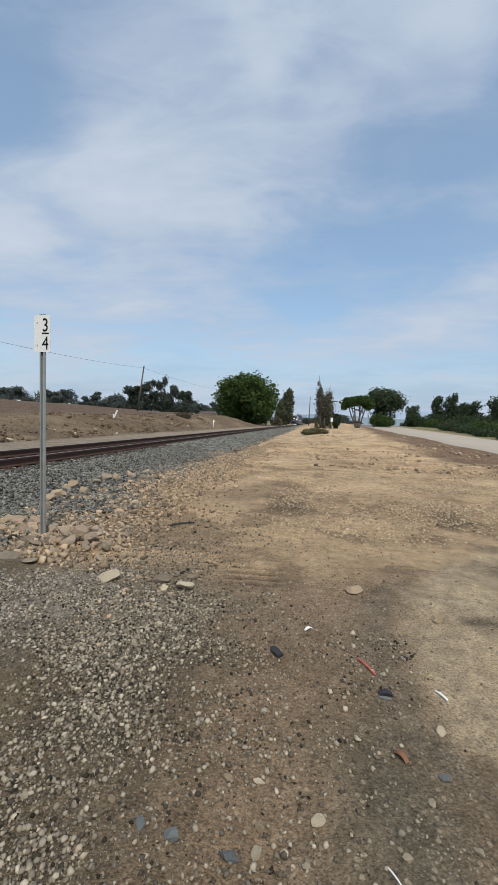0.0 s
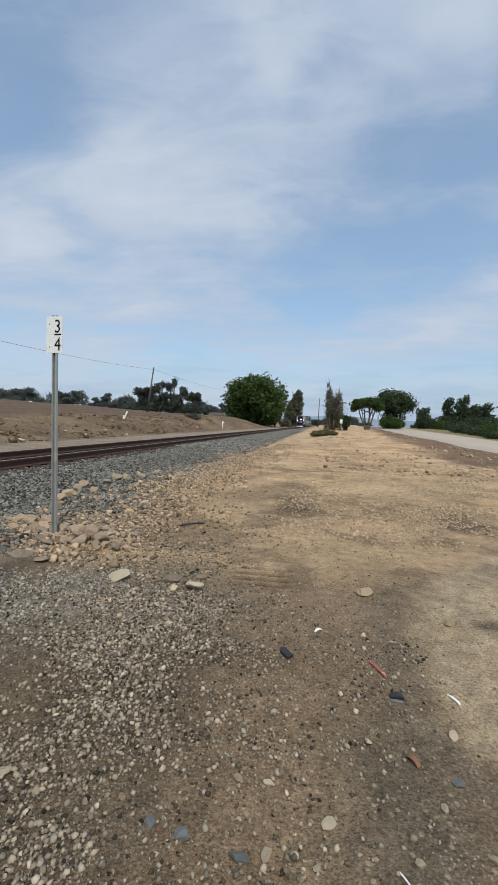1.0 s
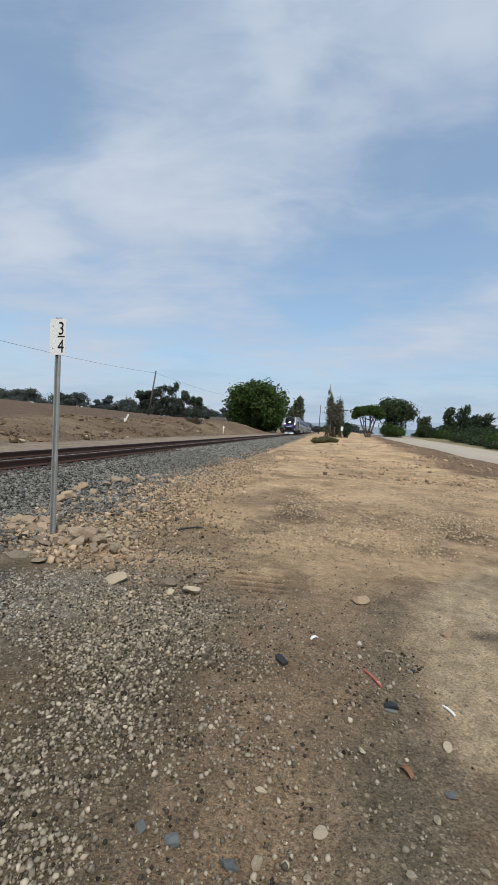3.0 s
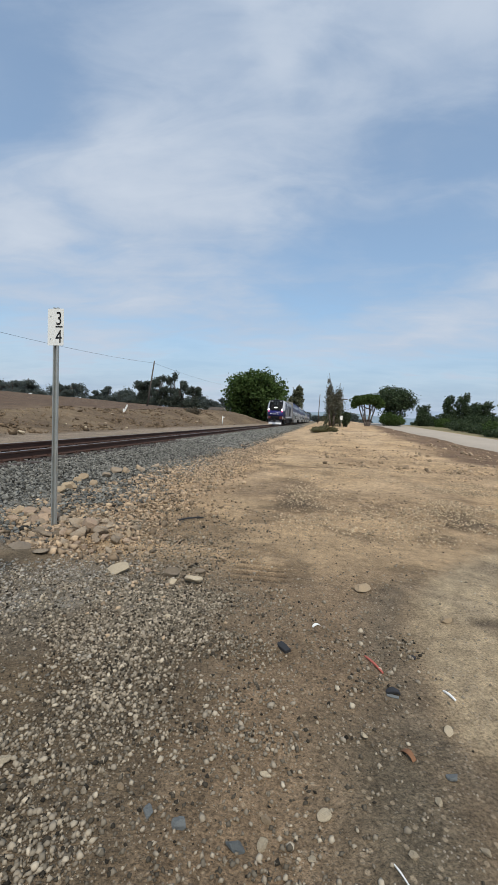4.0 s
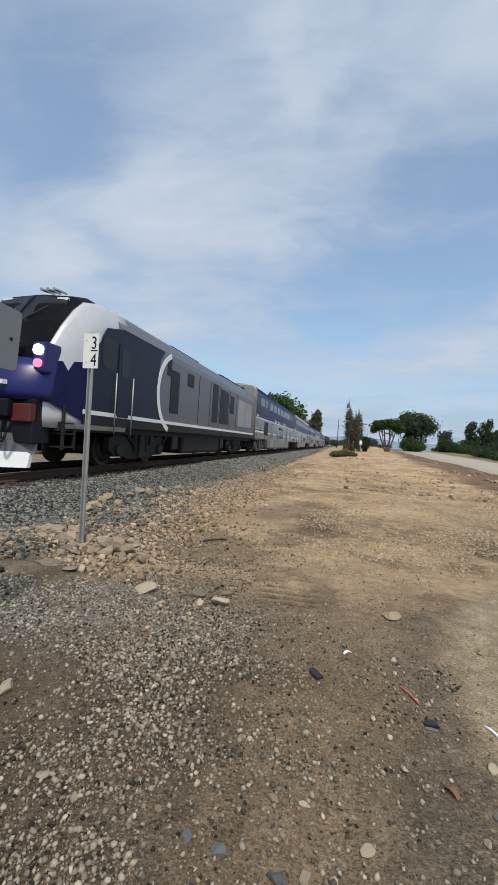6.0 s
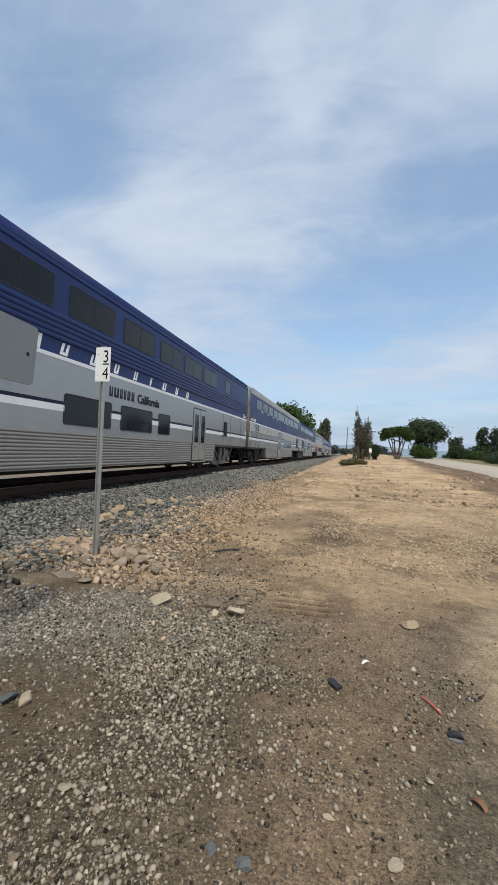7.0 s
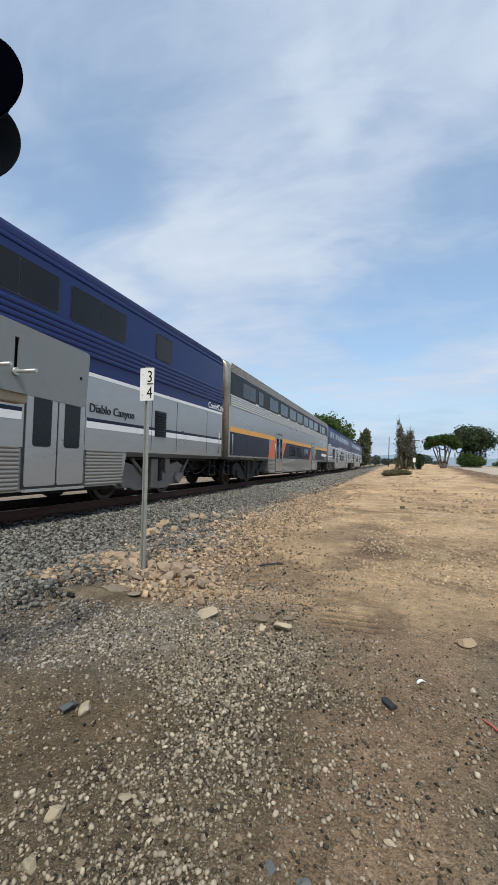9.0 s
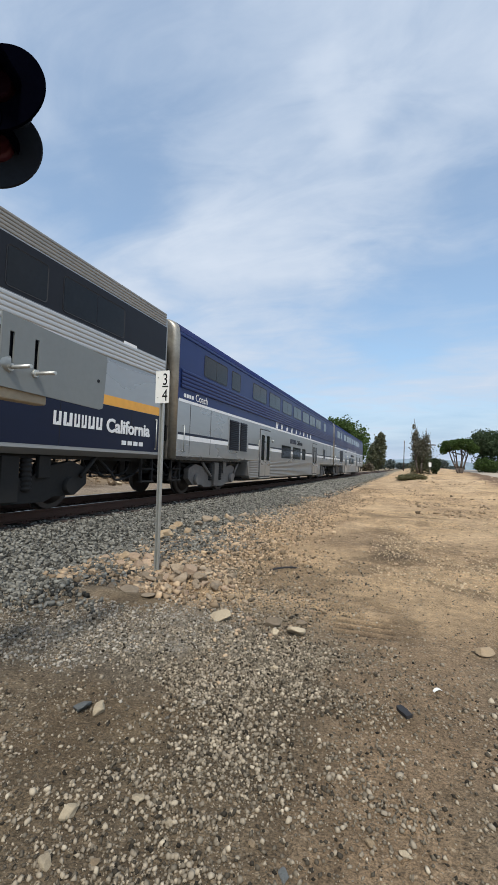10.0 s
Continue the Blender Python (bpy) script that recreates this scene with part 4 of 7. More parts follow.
def door_meshes(z0=0.48, z1=2.40, wd=1.40):
    bm = bmesh.new()
    extrude(bm, rounded(0, wd, z0 - 0.06, z1 + 0.05, 0.06), along_x, -0.02, 0.006)
    surround = mesh_of("door_surround", bm, "rubber")
    leaf = []
    for q in range(2):
        a = 0.03 + q * (wd / 2 - 0.01)
        b = a + wd / 2 - 0.05
        bm = bmesh.new()
        extrude(bm, rounded(a, b, z0, z1, 0.04), along_x, 0.0, 0.022)
        lf = mesh_of("door", bm, "silver")
        bm = bmesh.new()
        extrude(bm, rounded(a + 0.13, b - 0.13, z0 + 0.66, z1 - 0.20, 0.06), along_x, 0.018, 0.026)
        leaf.append((lf, mesh_of("pane", bm, "glass")))
    bm = bmesh.new()
    box(bm, -0.02, 0.06, 0.02, wd - 0.02, z0 - 0.09, z0 - 0.045)
    return surround, leaf, mesh_of("door_step", bm, "galv")


DOORS = door_meshes()


def add_door(car, s, side, wd=1.40):
    surround, leaf, step = DOORS
    m = pose(1.553, s, 0) if side > 0 else pose(-1.553, s + wd, 0, 0, 0, 180)
    d = shared("door_surround", surround, car, m, "black gasket round a double door")
    for lf, pane in leaf:
        o = shared("door", lf, d, None, "silver sliding door leaf")
        shared("pane", pane, d)
    shared("door_step", step, d)


def louver_mesh(wd, z0, z1, count, mat="charcoal"):
    bm = bmesh.new()
    box(bm, -0.01, 0.006, 0, wd, z0, z1)
    for i in range(count):
        z = z0 + (z1 - z0) * (i + 0.5) / count
        h = (z1 - z0) / count * 0.30
        vs = [bm.verts.new(c) for c in ((0.006, 0.03, z + h), (0.006, wd - 0.03, z + h), (0.034, wd - 0.03, z - h), (0.034, 0.03, z - h))]
        bm.faces.new(vs)
        vs2 = [bm.verts.new((v.co.x, v.co.y, v.co.z - 0.012)) for v in vs]
        bm.faces.new(vs2[::-1])
        for a in range(4):
            bm.faces.new((vs[a], vs2[a], vs2[(a + 1) % 4], vs[(a + 1) % 4]))
    fr = mesh_of("louver", bm, mat)
    return fr


LOUVER_TALL = louver_mesh(0.82, 1.42, 2.46, 16)
LOUVER_SLIM = louver_mesh(0.66, 1.42, 2.46, 16)
LOUVER_SMALL = louver_mesh(0.54, 1.54, 2.20, 10)
LOUVER_WIDE = louver_mesh(1.40, 1.40, 2.40, 14)


def truck_meshes(steel="truck"):
    """A four-wheel passenger truck: outboard side frames, springs, axle boxes, brake gear."""
    frames = []
    for side in (1, -1):
        bm = bmesh.new()
        pts = [(-1.75, 0.78), (-1.75, 0.48), (-1.45, 0.28), (-0.95, 0.28), (-0.75, 0.20), (0.75, 0.20), (0.95, 0.28), (1.45, 0.28), (1.75, 0.48), (1.75, 0.78), (1.35, 0.92), (0.7, 0.80), (0.45, 0.62), (-0.45, 0.62), (-0.7, 0.80), (-1.35, 0.92)]
        extrude(bm, pts, along_x, side * 1.10, side * 1.26)
        for y in (-1.3, 1.3):
            tube(bm, (side * 1.20, y, 0.46), (side * 1.36, y, 0.46), 0.17, 0.15, 12)
        box(bm, *sorted((side * 1.22, side * 1.34)), -0.16, 0.16, 0.24, 0.98, 0.01)
        tube(bm, (side * 1.30, -1.0, 0.98), (side * 1.30, -0.35, 0.52), 0.045, None, 8)
        tube(bm, (side * 1.30, 1.55, 0.62), (side * 1.30, 1.95, 1.02), 0.04, None, 8)
        box(bm, *sorted((side * 1.24, side * 1.33)), 0.55, 0.80, 0.62, 1.0, 0.01)
        frames.append(mesh_of("side_frame", bm, steel))
        for y in (-0.36, 0.36):
            bm = bmesh.new()
            rings = []
            for q in range(29):     # a coil stack, turned from one ridged outline
                z, r = 0.40 + 0.55 * q / 28, (0.080, 0.100, 0.106, 0.100)[q % 4]
                rings.append([bm.verts.new((side * 1.24 + r * math.cos(math.pi * a / 6), y + r * math.sin(math.pi * a / 6), z)) for a in range(12)])
            for lo_ring, hi_ring in zip(rings, rings[1:]):
                for a in range(12):
                    bm.faces.new((lo_ring[a], lo_ring[(a + 1) % 12], hi_ring[(a + 1) % 12], hi_ring[a])).smooth = True
            frames.append(mesh_of("spring", bm, "underframe"))
    bm = bmesh.new()
    for side in (1, -1):
        tube(bm, (side * 0.69, 0, 0.455), (side * 0.82, 0, 0.455), 0.455, 0.45, 24)
        tube(bm, (side * 0.66, 0, 0.455), (side * 0.70, 0, 0.455), 0.485, 0.485, 24)
        tube(bm, (side * 0.82, 0, 0.455), (side * 0.84, 0, 0.455), 0.36, 0.14, 18)
    tube(bm, (-0.8, 0, 0.455), (0.8, 0, 0.455), 0.09, None, 10)
    wheel = mesh_of("wheelset", bm, "wheel")
    bm = bmesh.new()
    box(bm, -1.05, 1.05, -0.25, 0.25, 0.35, 0.98)
    for y in (-0.75, 0.75):
        box(bm, -1.0, 1.0, y - 0.08, y + 0.08, 0.25, 0.62)
    return frames, wheel, mesh_of("bolster", bm, "underframe")


TRUCKS = {"light": truck_meshes("truck"), "dark": truck_meshes("truck_dark")}


def add_truck(car, s, tone, label):
    frames, wheel, bolster = TRUCKS[tone]
    t = shared("truck", bolster, car, pose(0, s, 0), label)
    for q, f in enumerate(frames):
        shared("side_frame" if q % 3 == 0 else "spring", f, t)
    for dy in (-1.3, 1.3):
        shared("wheelset", wheel, t, pose(0, dy, 0))


def add_hoses(car, s, back):
    """Jumper cables, hoses, steps and coupler under one end of a car. back: +1 at the rear end."""
    bm = bmesh.new()
    for k, x in enumerate((1.05, 0.75, 0.5, -0.5, -0.9)):
        pts = [(x, s - back * (1.7 - 1.5 * f) + 0.12 * math.sin(9 * f + k), 0.98 - (0.44 - 0.06 * k) * 4 * f * (1 - f) - 0.05 * f) for f in [i / 9 for i in range(10)]]
        for a, b in zip(pts, pts[1:]):
            tube(bm, a, b, 0.030, None, 6)
    pieces("jumper_cable", bm, "rubber", car)
    bm = bmesh.new()
    box(bm, -0.16, 0.16, s - back * 0.9, s + back * 0.26, 0.62, 0.95)
    box(bm, -0.24, 0.24, s + back * 0.05, s + back * 0.28, 0.58, 0.98, 0.03)
    part("coupler", bm, "underframe", car)
    for side in (1, -1):
        bm = bmesh.new()
        for a, b in ((s - back * 0.12, s - back * 0.16), (s - back * 0.56, s - back * 0.60)):
            box(bm, *sorted((side * 1.30, side * 1.36)), *sorted((a, b)), 0.45, 1.12)
        for z in (0.46, 0.76, 1.02):
            box(bm, *sorted((side * 1.24, side * 1.40)), *sorted((s - back * 0.12, s - back * 0.60)), z, z + 0.03)
        part("end_step", bm, "underframe", car)


def bars(bm, side, s0, s1, z0, z1, lens, w=1.55, slant=0.0):
    """Lettering as plain bars of its size: one bar a letter, lens are their widths."""
    gap = (s1 - s0 - sum(lens)) / max(1, len(lens) - 1)
    a = s0
    for k in lens:
        band(bm, side, a, a + k, z0, z1, 0.007, w)
        a += k + gap


def leaning_bars(bm, side, s0, s1, z0, z1, lens, lean=0.07, w=1.55):
    """Wide-set italic lettering as plain leaning bars, two thin strokes a letter."""
    gap = (s1 - s0 - sum(lens)) / max(1, len(lens) - 1)
    a = s0
    for k in lens:
        for p in (a, a + k * 0.68):
            q = p + k * 0.32
            extrude(bm, [(p, z0), (q, z0), (q + lean, z1), (p + lean, z1)], along_x, side * (w - 0.005), side * (w + 0.009))
        extrude(bm, [(a + k * 0.32, z0), (a + k * 0.68, z0), (a + k * 0.68 + 0.02, z0 + 0.06), (a + k * 0.32 + 0.02, z0 + 0.06)], along_x, side * (w - 0.005), side * (w + 0.0085))
        a += k + gap


def bilevel_car(name, label, livery):
    """One bilevel passenger car, nose end at y = 0, tail at CAR; rail head at z = 0."""
    car = tagged(empty(name, track_pose(200)), label, "railway car", "cars of the train")
    old = livery == "old"
    cal = livery == "california"
    upper = "silver" if cal else "blue"
    lo, hi = 0.32, CAR - 0.34
    # lower shell
    bm = bmesh.new()
    extrude(bm, both_sides([(1.40, 1.02), (1.55, 1.12), (1.55, 2.63)]), along_y, lo, hi)
    part("lower_shell", bm, "silver", car, "silver lower body side")
    bm = bmesh.new()
    extrude(bm, [(5.75, 1.13), (5.62, 1.02), (5.75, 0.52), (5.95, 0.40), (19.75, 0.40), (19.98, 0.60), (20.10, 1.13)], along_x, -1.53, 1.53)
    part("skirt", bm, "silver", car, "silver skirt below the floor")
    # upper shell and roof
    bm = bmesh.new()
    extrude(bm, both_sides(roof_profile(2.63)[:3] + [(0.9, 4.46)]), along_y, lo, hi)
    part("upper_shell", bm, upper, car, "silver upper body side" if cal else "deep blue upper body side")
    bm = bmesh.new()
    extrude(bm, both_sides([(1.535, 4.44)] + roof_profile(4.28)[2:]), along_y, lo + 0.05, hi - 0.05)
    for f in bm.faces:
        f.smooth = abs(f.normal.y) < 0.5
    part("roof", bm, "roof_blue" if livery == "blue" else "roof_grey", car, "blue roof" if livery == "blue" else "grey stainless roof")
    # rounded stainless ends with the passage bellows
    for s, back in ((lo, -1), (hi, 1)):
        bm = bmesh.new()
        sec = both_sides(roof_profile(1.05))
        for i in range(5):
            t0, t1 = radians(90 * i / 5), radians(90 * (i + 1) / 5)
            k0, k1 = 0.16 * (1 - math.cos(t0)), 0.16 * (1 - math.cos(t1))
            d0, d1 = s + back * 0.16 * math.sin(t0), s + back * 0.16 * math.sin(t1)
            ra = [bm.verts.new((x * (1.545 - k0) / 1.55, d0, min(z, 4.9 - k0))) for x, z in sec]
            rb = [bm.verts.new((x * (1.545 - k1) / 1.55, d1, min(z, 4.9 - k1))) for x, z in sec]
            for q in range(len(sec)):
                f = bm.faces.new((ra[q], ra[(q + 1) % len(sec)], rb[(q + 1) % len(sec)], rb[q]))
                f.smooth = True
            if i == 4:
                bm.faces.new(rb)
        bmesh.ops.remove_doubles(bm, verts=bm.verts, dist=0.0005)
        bmesh.ops.recalc_face_normals(bm, faces=bm.faces)
        end = part("car_end", bm, "steel_end", car, "dull stainless rounded car end")
        bm = bmesh.new()
        box(bm, -0.62, 0.62, *sorted((s + back * 0.10, s + back * 0.33)), 2.55, 4.6, 0.05)
        part("bellows", bm, "rubber", end, "black rubber passage bellows")
        bm = bmesh.new()
        box(bm, 1.12, 1.36, *sorted((s + back * 0.15, s + back * 0.22)), 1.5, 1.9, 0.01)
        tube(bm, (1.30, s + back * 0.16, 3.3), (1.30, s + back * 0.28, 3.3), 0.09, None, 8)
        pieces("end_box", bm, "underframe", end)
    # floor and gear below
    bm = bmesh.new()
    box(bm, -1.25, 1.25, lo + 0.2, hi - 0.2, 0.95, 1.10)
    box(bm, -1.2, 1.2, 5.8, 20.0, 0.30, 0.45)
    part("underframe", bm, "underframe", car)
    tone = "light" if livery == "blue" else "dark"
    for s in (3.3, CAR - 4.3):
        add_truck(car, s, tone, "dusty grey four-wheel truck" if tone == "light" else "sooty black four-wheel truck")
    add_hoses(car, 0.3, -1)
    add_hoses(car, CAR - 0.3, 1)
    # windows and doors
    if old:
        ups = [("double", s) for s in (2.02, 4.10, 6.18, 8.26, 10.32, 12.0, 14.10, 16.24, 18.30, 20.43, 22.50)]
        lows = [("low", 14.1), ("low", 16.25), ("low_small", 18.36)]
        doors = [10.86]
    else:
        ups = [("double", 1.74), ("single", 3.82), ("double", 5.92), ("double", 8.03), ("double", 10.15), ("double", 12.25), ("double", 14.35), ("double", 16.25), ("double", 18.2), ("single", 21.14)]
        if cal:
            ups = [("double", 1.74), ("single", 3.82), ("double", 5.62), ("double", 7.76), ("double", 9.92), ("double", 12.04), ("double", 14.10), ("double", 16.15), ("double", 18.27), ("single", 21.14), ("double", 22.24)]
        lows = [("low", 10.15), ("low", 12.3), ("low_small", 14.43)]
        if cal:
            lows = [("low_double", 10.0), ("low_double", 12.1), ("low_double", 14.2)]
        doors = [6.92, 17.3]
    for side in (1, -1):
        if cal:
            bm = bmesh.new()
            band(bm, side, lo + 0.05, hi - 0.02, 3.46, 4.30, 0.004)
            part("window_band", bm, "charcoal", car, "charcoal band along the upper windows")
            bm = bmesh.new()
            ribs(bm, side, lo + 0.1, hi - 0.05, 3.02, 3.44, 5, 0.020, 1.55, 0.28)
            part("fluted_panel", bm, "fluted_bright", car, "fluted stainless band")
            # navy and orange lower band between slanting ends
            bm = bmesh.new()
            band(bm, side, 0.45, 5.7, 1.18, 2.06, 0.004)
            band(bm, side, 8.45, 17.2, 1.18, 2.06, 0.004)
            band(bm, side, 18.8, hi - 0.1, 1.18, 2.06, 0.004)
            pieces("navy_band", bm, "navy", car, "navy blue lower band")
            bm = bmesh.new()
            for pts in (((5.55, 1.18), (6.86, 1.18), (6.86, 2.06), (6.2, 2.06)), ((8.36, 1.18), (8.40, 1.18), (9.25, 2.06), (8.36, 2.06)), ((16.45, 1.18), (17.24, 1.18), (17.24, 2.06), (17.1, 2.06)), ((18.76, 1.18), (18.80, 1.18), (19.5, 2.06), (18.76, 2.06))):
                extrude(bm, list(pts), along_x, side * 1.545, side * 1.5575)
            pieces("orange_panel", bm, "orange", car, "orange slanting panel beside a door")
            bm = bmesh.new()
            for a, b in ((0.45, 6.86), (8.36, 17.24), (18.76, hi - 0.1)):
                band(bm, side, a, b, 2.064, 2.26, 0.005)
            pieces("stripe", bm, "yellow", car, "golden yellow stripe")
        else:
            bm = bmesh.new()
            segs = [(lo + 0.05, doors[0] - 0.05)] + [(d + 1.45, (doors[i + 1] - 0.05) if i + 1 < len(doors) else hi - 0.02) for i, d in enumerate(doors)]
            for a, b in segs:
                band(bm, side, a, b, 1.56, 1.69, 0.005)
            pieces("stripe", bm, "white", car, "white stripe")
            bm = bmesh.new()
            for a, b in segs:
                band(bm, side, a, b, 1.694, 1.76, 0.005)
            pieces("stripe", bm, "navy", car, "thin navy stripe")
            bm = bmesh.new()
            band(bm, side, lo + 0.05, hi - 0.02, 2.58, 2.655, 0.005)
            pieces("stripe", bm, "white", car, "thin white line under the blue")
        if old:
            bm = bmesh.new()
            ribs(bm, side, lo + 0.1, hi - 0.05, 4.30, 4.66, 5, 0.020, 1.535, 0.28)
            part("fluted_panel", bm, "fluted_bright", car, "fluted stainless roof edge")
            bm = bmesh.new()
            for a, b in ((lo + 0.1, 1.7), (2.85, 10.8), (12.35, 23.1)):
                ribs(bm, side, a, b, 2.06, 2.60, 7, 0.020, 1.55, 0.28)
            part("fluted_panel", bm, "fluted_bright", car, "fluted stainless band below the blue")
            bm = bmesh.new()
            for s in (3.72, 5.80, 7.88, 9.96, 13.72, 15.82, 17.96, 20.02):
                band(bm, side, s, s + 0.34, 3.44, 3.53, 0.012)
            pieces("drip_strip", bm, "white", car)
        elif cal:
            bm = bmesh.new()
            ribs(bm, side, lo + 0.1, hi - 0.05, 4.33, 4.64, 5, 0.018, 1.535, 0.28)
            part("fluted_panel", bm, "fluted", car, "fluted grey roof edge")
            bm = bmesh.new()
            for s in (3.42, 7.30, 9.46, 11.62, 13.72, 15.80, 17.85, 23.92):
                band(bm, side, s, s + 0.44, 3.40, 3.49, 0.016)
            pieces("drip_strip", bm, "white", car)
        else:
            bm = bmesh.new()
            ribs(bm, side, lo + 0.1, hi - 0.05, 2.94, 3.46, 5, 0.034, 1.55, 0.22)
            part("ribbed_panel", bm, "blue", car, "blue ribbed band")
            bm = bmesh.new()
            band(bm, side, lo + 0.03, hi - 0.03, 4.33, 4.36, 0.010)
            part("gutter", bm, "roof_blue", car)
        cuts = [5.80] + [v for d in doors for v in (d - 0.06, d + 1.46)] + [19.92]
        for a, b in zip(cuts[::2], cuts[1::2]):
            bm = bmesh.new()
            ribs(bm, side, a, b, 0.42, 1.15, 11, 0.020, 1.53, 0.4)
            part("fluted_panel", bm, "fluted", car, "fluted stainless lower panel")
        for kind, s in ups + lows:
            add_window(car, kind, s, side)
        for s in doors:
            add_door(car, s, side)
        ms = lambda s, wd: pose(1.553, s, 0) if side > 0 else pose(-1.553, s + wd, 0, 0, 0, 180)
        if old:
            shared("louver", LOUVER_WIDE, car, ms(23.2, 1.40), "dark ventilation louver")
        elif not cal:
            bm = bmesh.new()
            band(bm, side, 3.64, 5.58, 1.36, 2.52, 0.010)
            part("vent_panel", bm, "silver", car)
            shared("louver", LOUVER_TALL, car, pose(0.011 * side, 0, 0) @ ms(3.76, 0.82), "dark ventilation louver")
            shared("louver", LOUVER_SLIM, car, pose(0.011 * side, 0, 0) @ ms(4.72, 0.66), "dark ventilation louver")
            shared("louver", LOUVER_SMALL, car, ms(21.2, 0.54), "dark ventilation louver")
        # panel seams, grab rails and marker lamps
        bm = bmesh.new()
        for s in (1.0, 2.3, 21.05, 22.32, 24.3):
            band(bm, side, s, s + 0.010, 1.20, 2.05 if cal else 2.55, 0.0065)
        pieces("panel_seam", bm, "underframe", car)
        bm = bmesh.new()
        for s in (0.62, hi - 0.35, doors[0] - 0.22):
            tube(bm, (side * 1.60, s, 1.25), (side * 1.60, s, 1.95), 0.014, None, 6)
            for z in (1.25, 1.95):
                tube(bm, (side * 1.55, s, z), (side * 1.60, s, z), 0.014, None, 6)
        pieces("grab_rail", bm, "galv", car)
        bm = bmesh.new()
        for s in (doors[0] + 1.75,):
            tube(bm, (side * 1.55, s, 2.02), (side * 1.61, s, 2.02), 0.06, 0.05, 10)
        pieces("marker_lamp", bm, "galv", car)
        # lettering
        bm = bmesh.new()
        if cal:
            leaning_bars(bm, side, 22.18, 23.38, 1.54, 1.78, (0.17, 0.20, 0.13, 0.12, 0.16, 0.16), 0.0)
            bars(bm, side, 24.0, 24.75, 1.29, 1.38, (0.15, 0.15, 0.15, 0.15))
            pieces("lettering", bm, "white", car, "white lettering on navy")
        else:
            if not old:
                leaning_bars(bm, side, 9.1, 9.40, 2.66, 3.02, (0.30,))
                leaning_bars(bm, side, 9.95, 16.7, 2.68, 2.92, (0.22, 0.20, 0.19, 0.17, 0.08, 0.22, 0.18, 0.20))
            bars(bm, side, 0.62, 1.15, 2.72, 2.82, (0.10, 0.10, 0.10, 0.10))
            pieces("lettering", bm, "white", car, "spaced white lettering along the blue")
            bm = bmesh.new()
            leaning_bars(bm, side, 11.75, 12.92, 2.10, 2.34, (0.14, 0.19, 0.10, 0.10, 0.13, 0.13), 0.0)
            pieces("lettering", bm, "navy", car, "dark lettering on silver")
    return car


def put_words(car, text, s, z, size, mat, bold=0.0):
    """Raised lettering on the side that faces the dirt verge."""
    me = letters(text, size, 0.004, bold)
    me.materials.append(M[mat])
    shared("lettering", me, car, pose(1.560, s, z, 90, 0, 90))


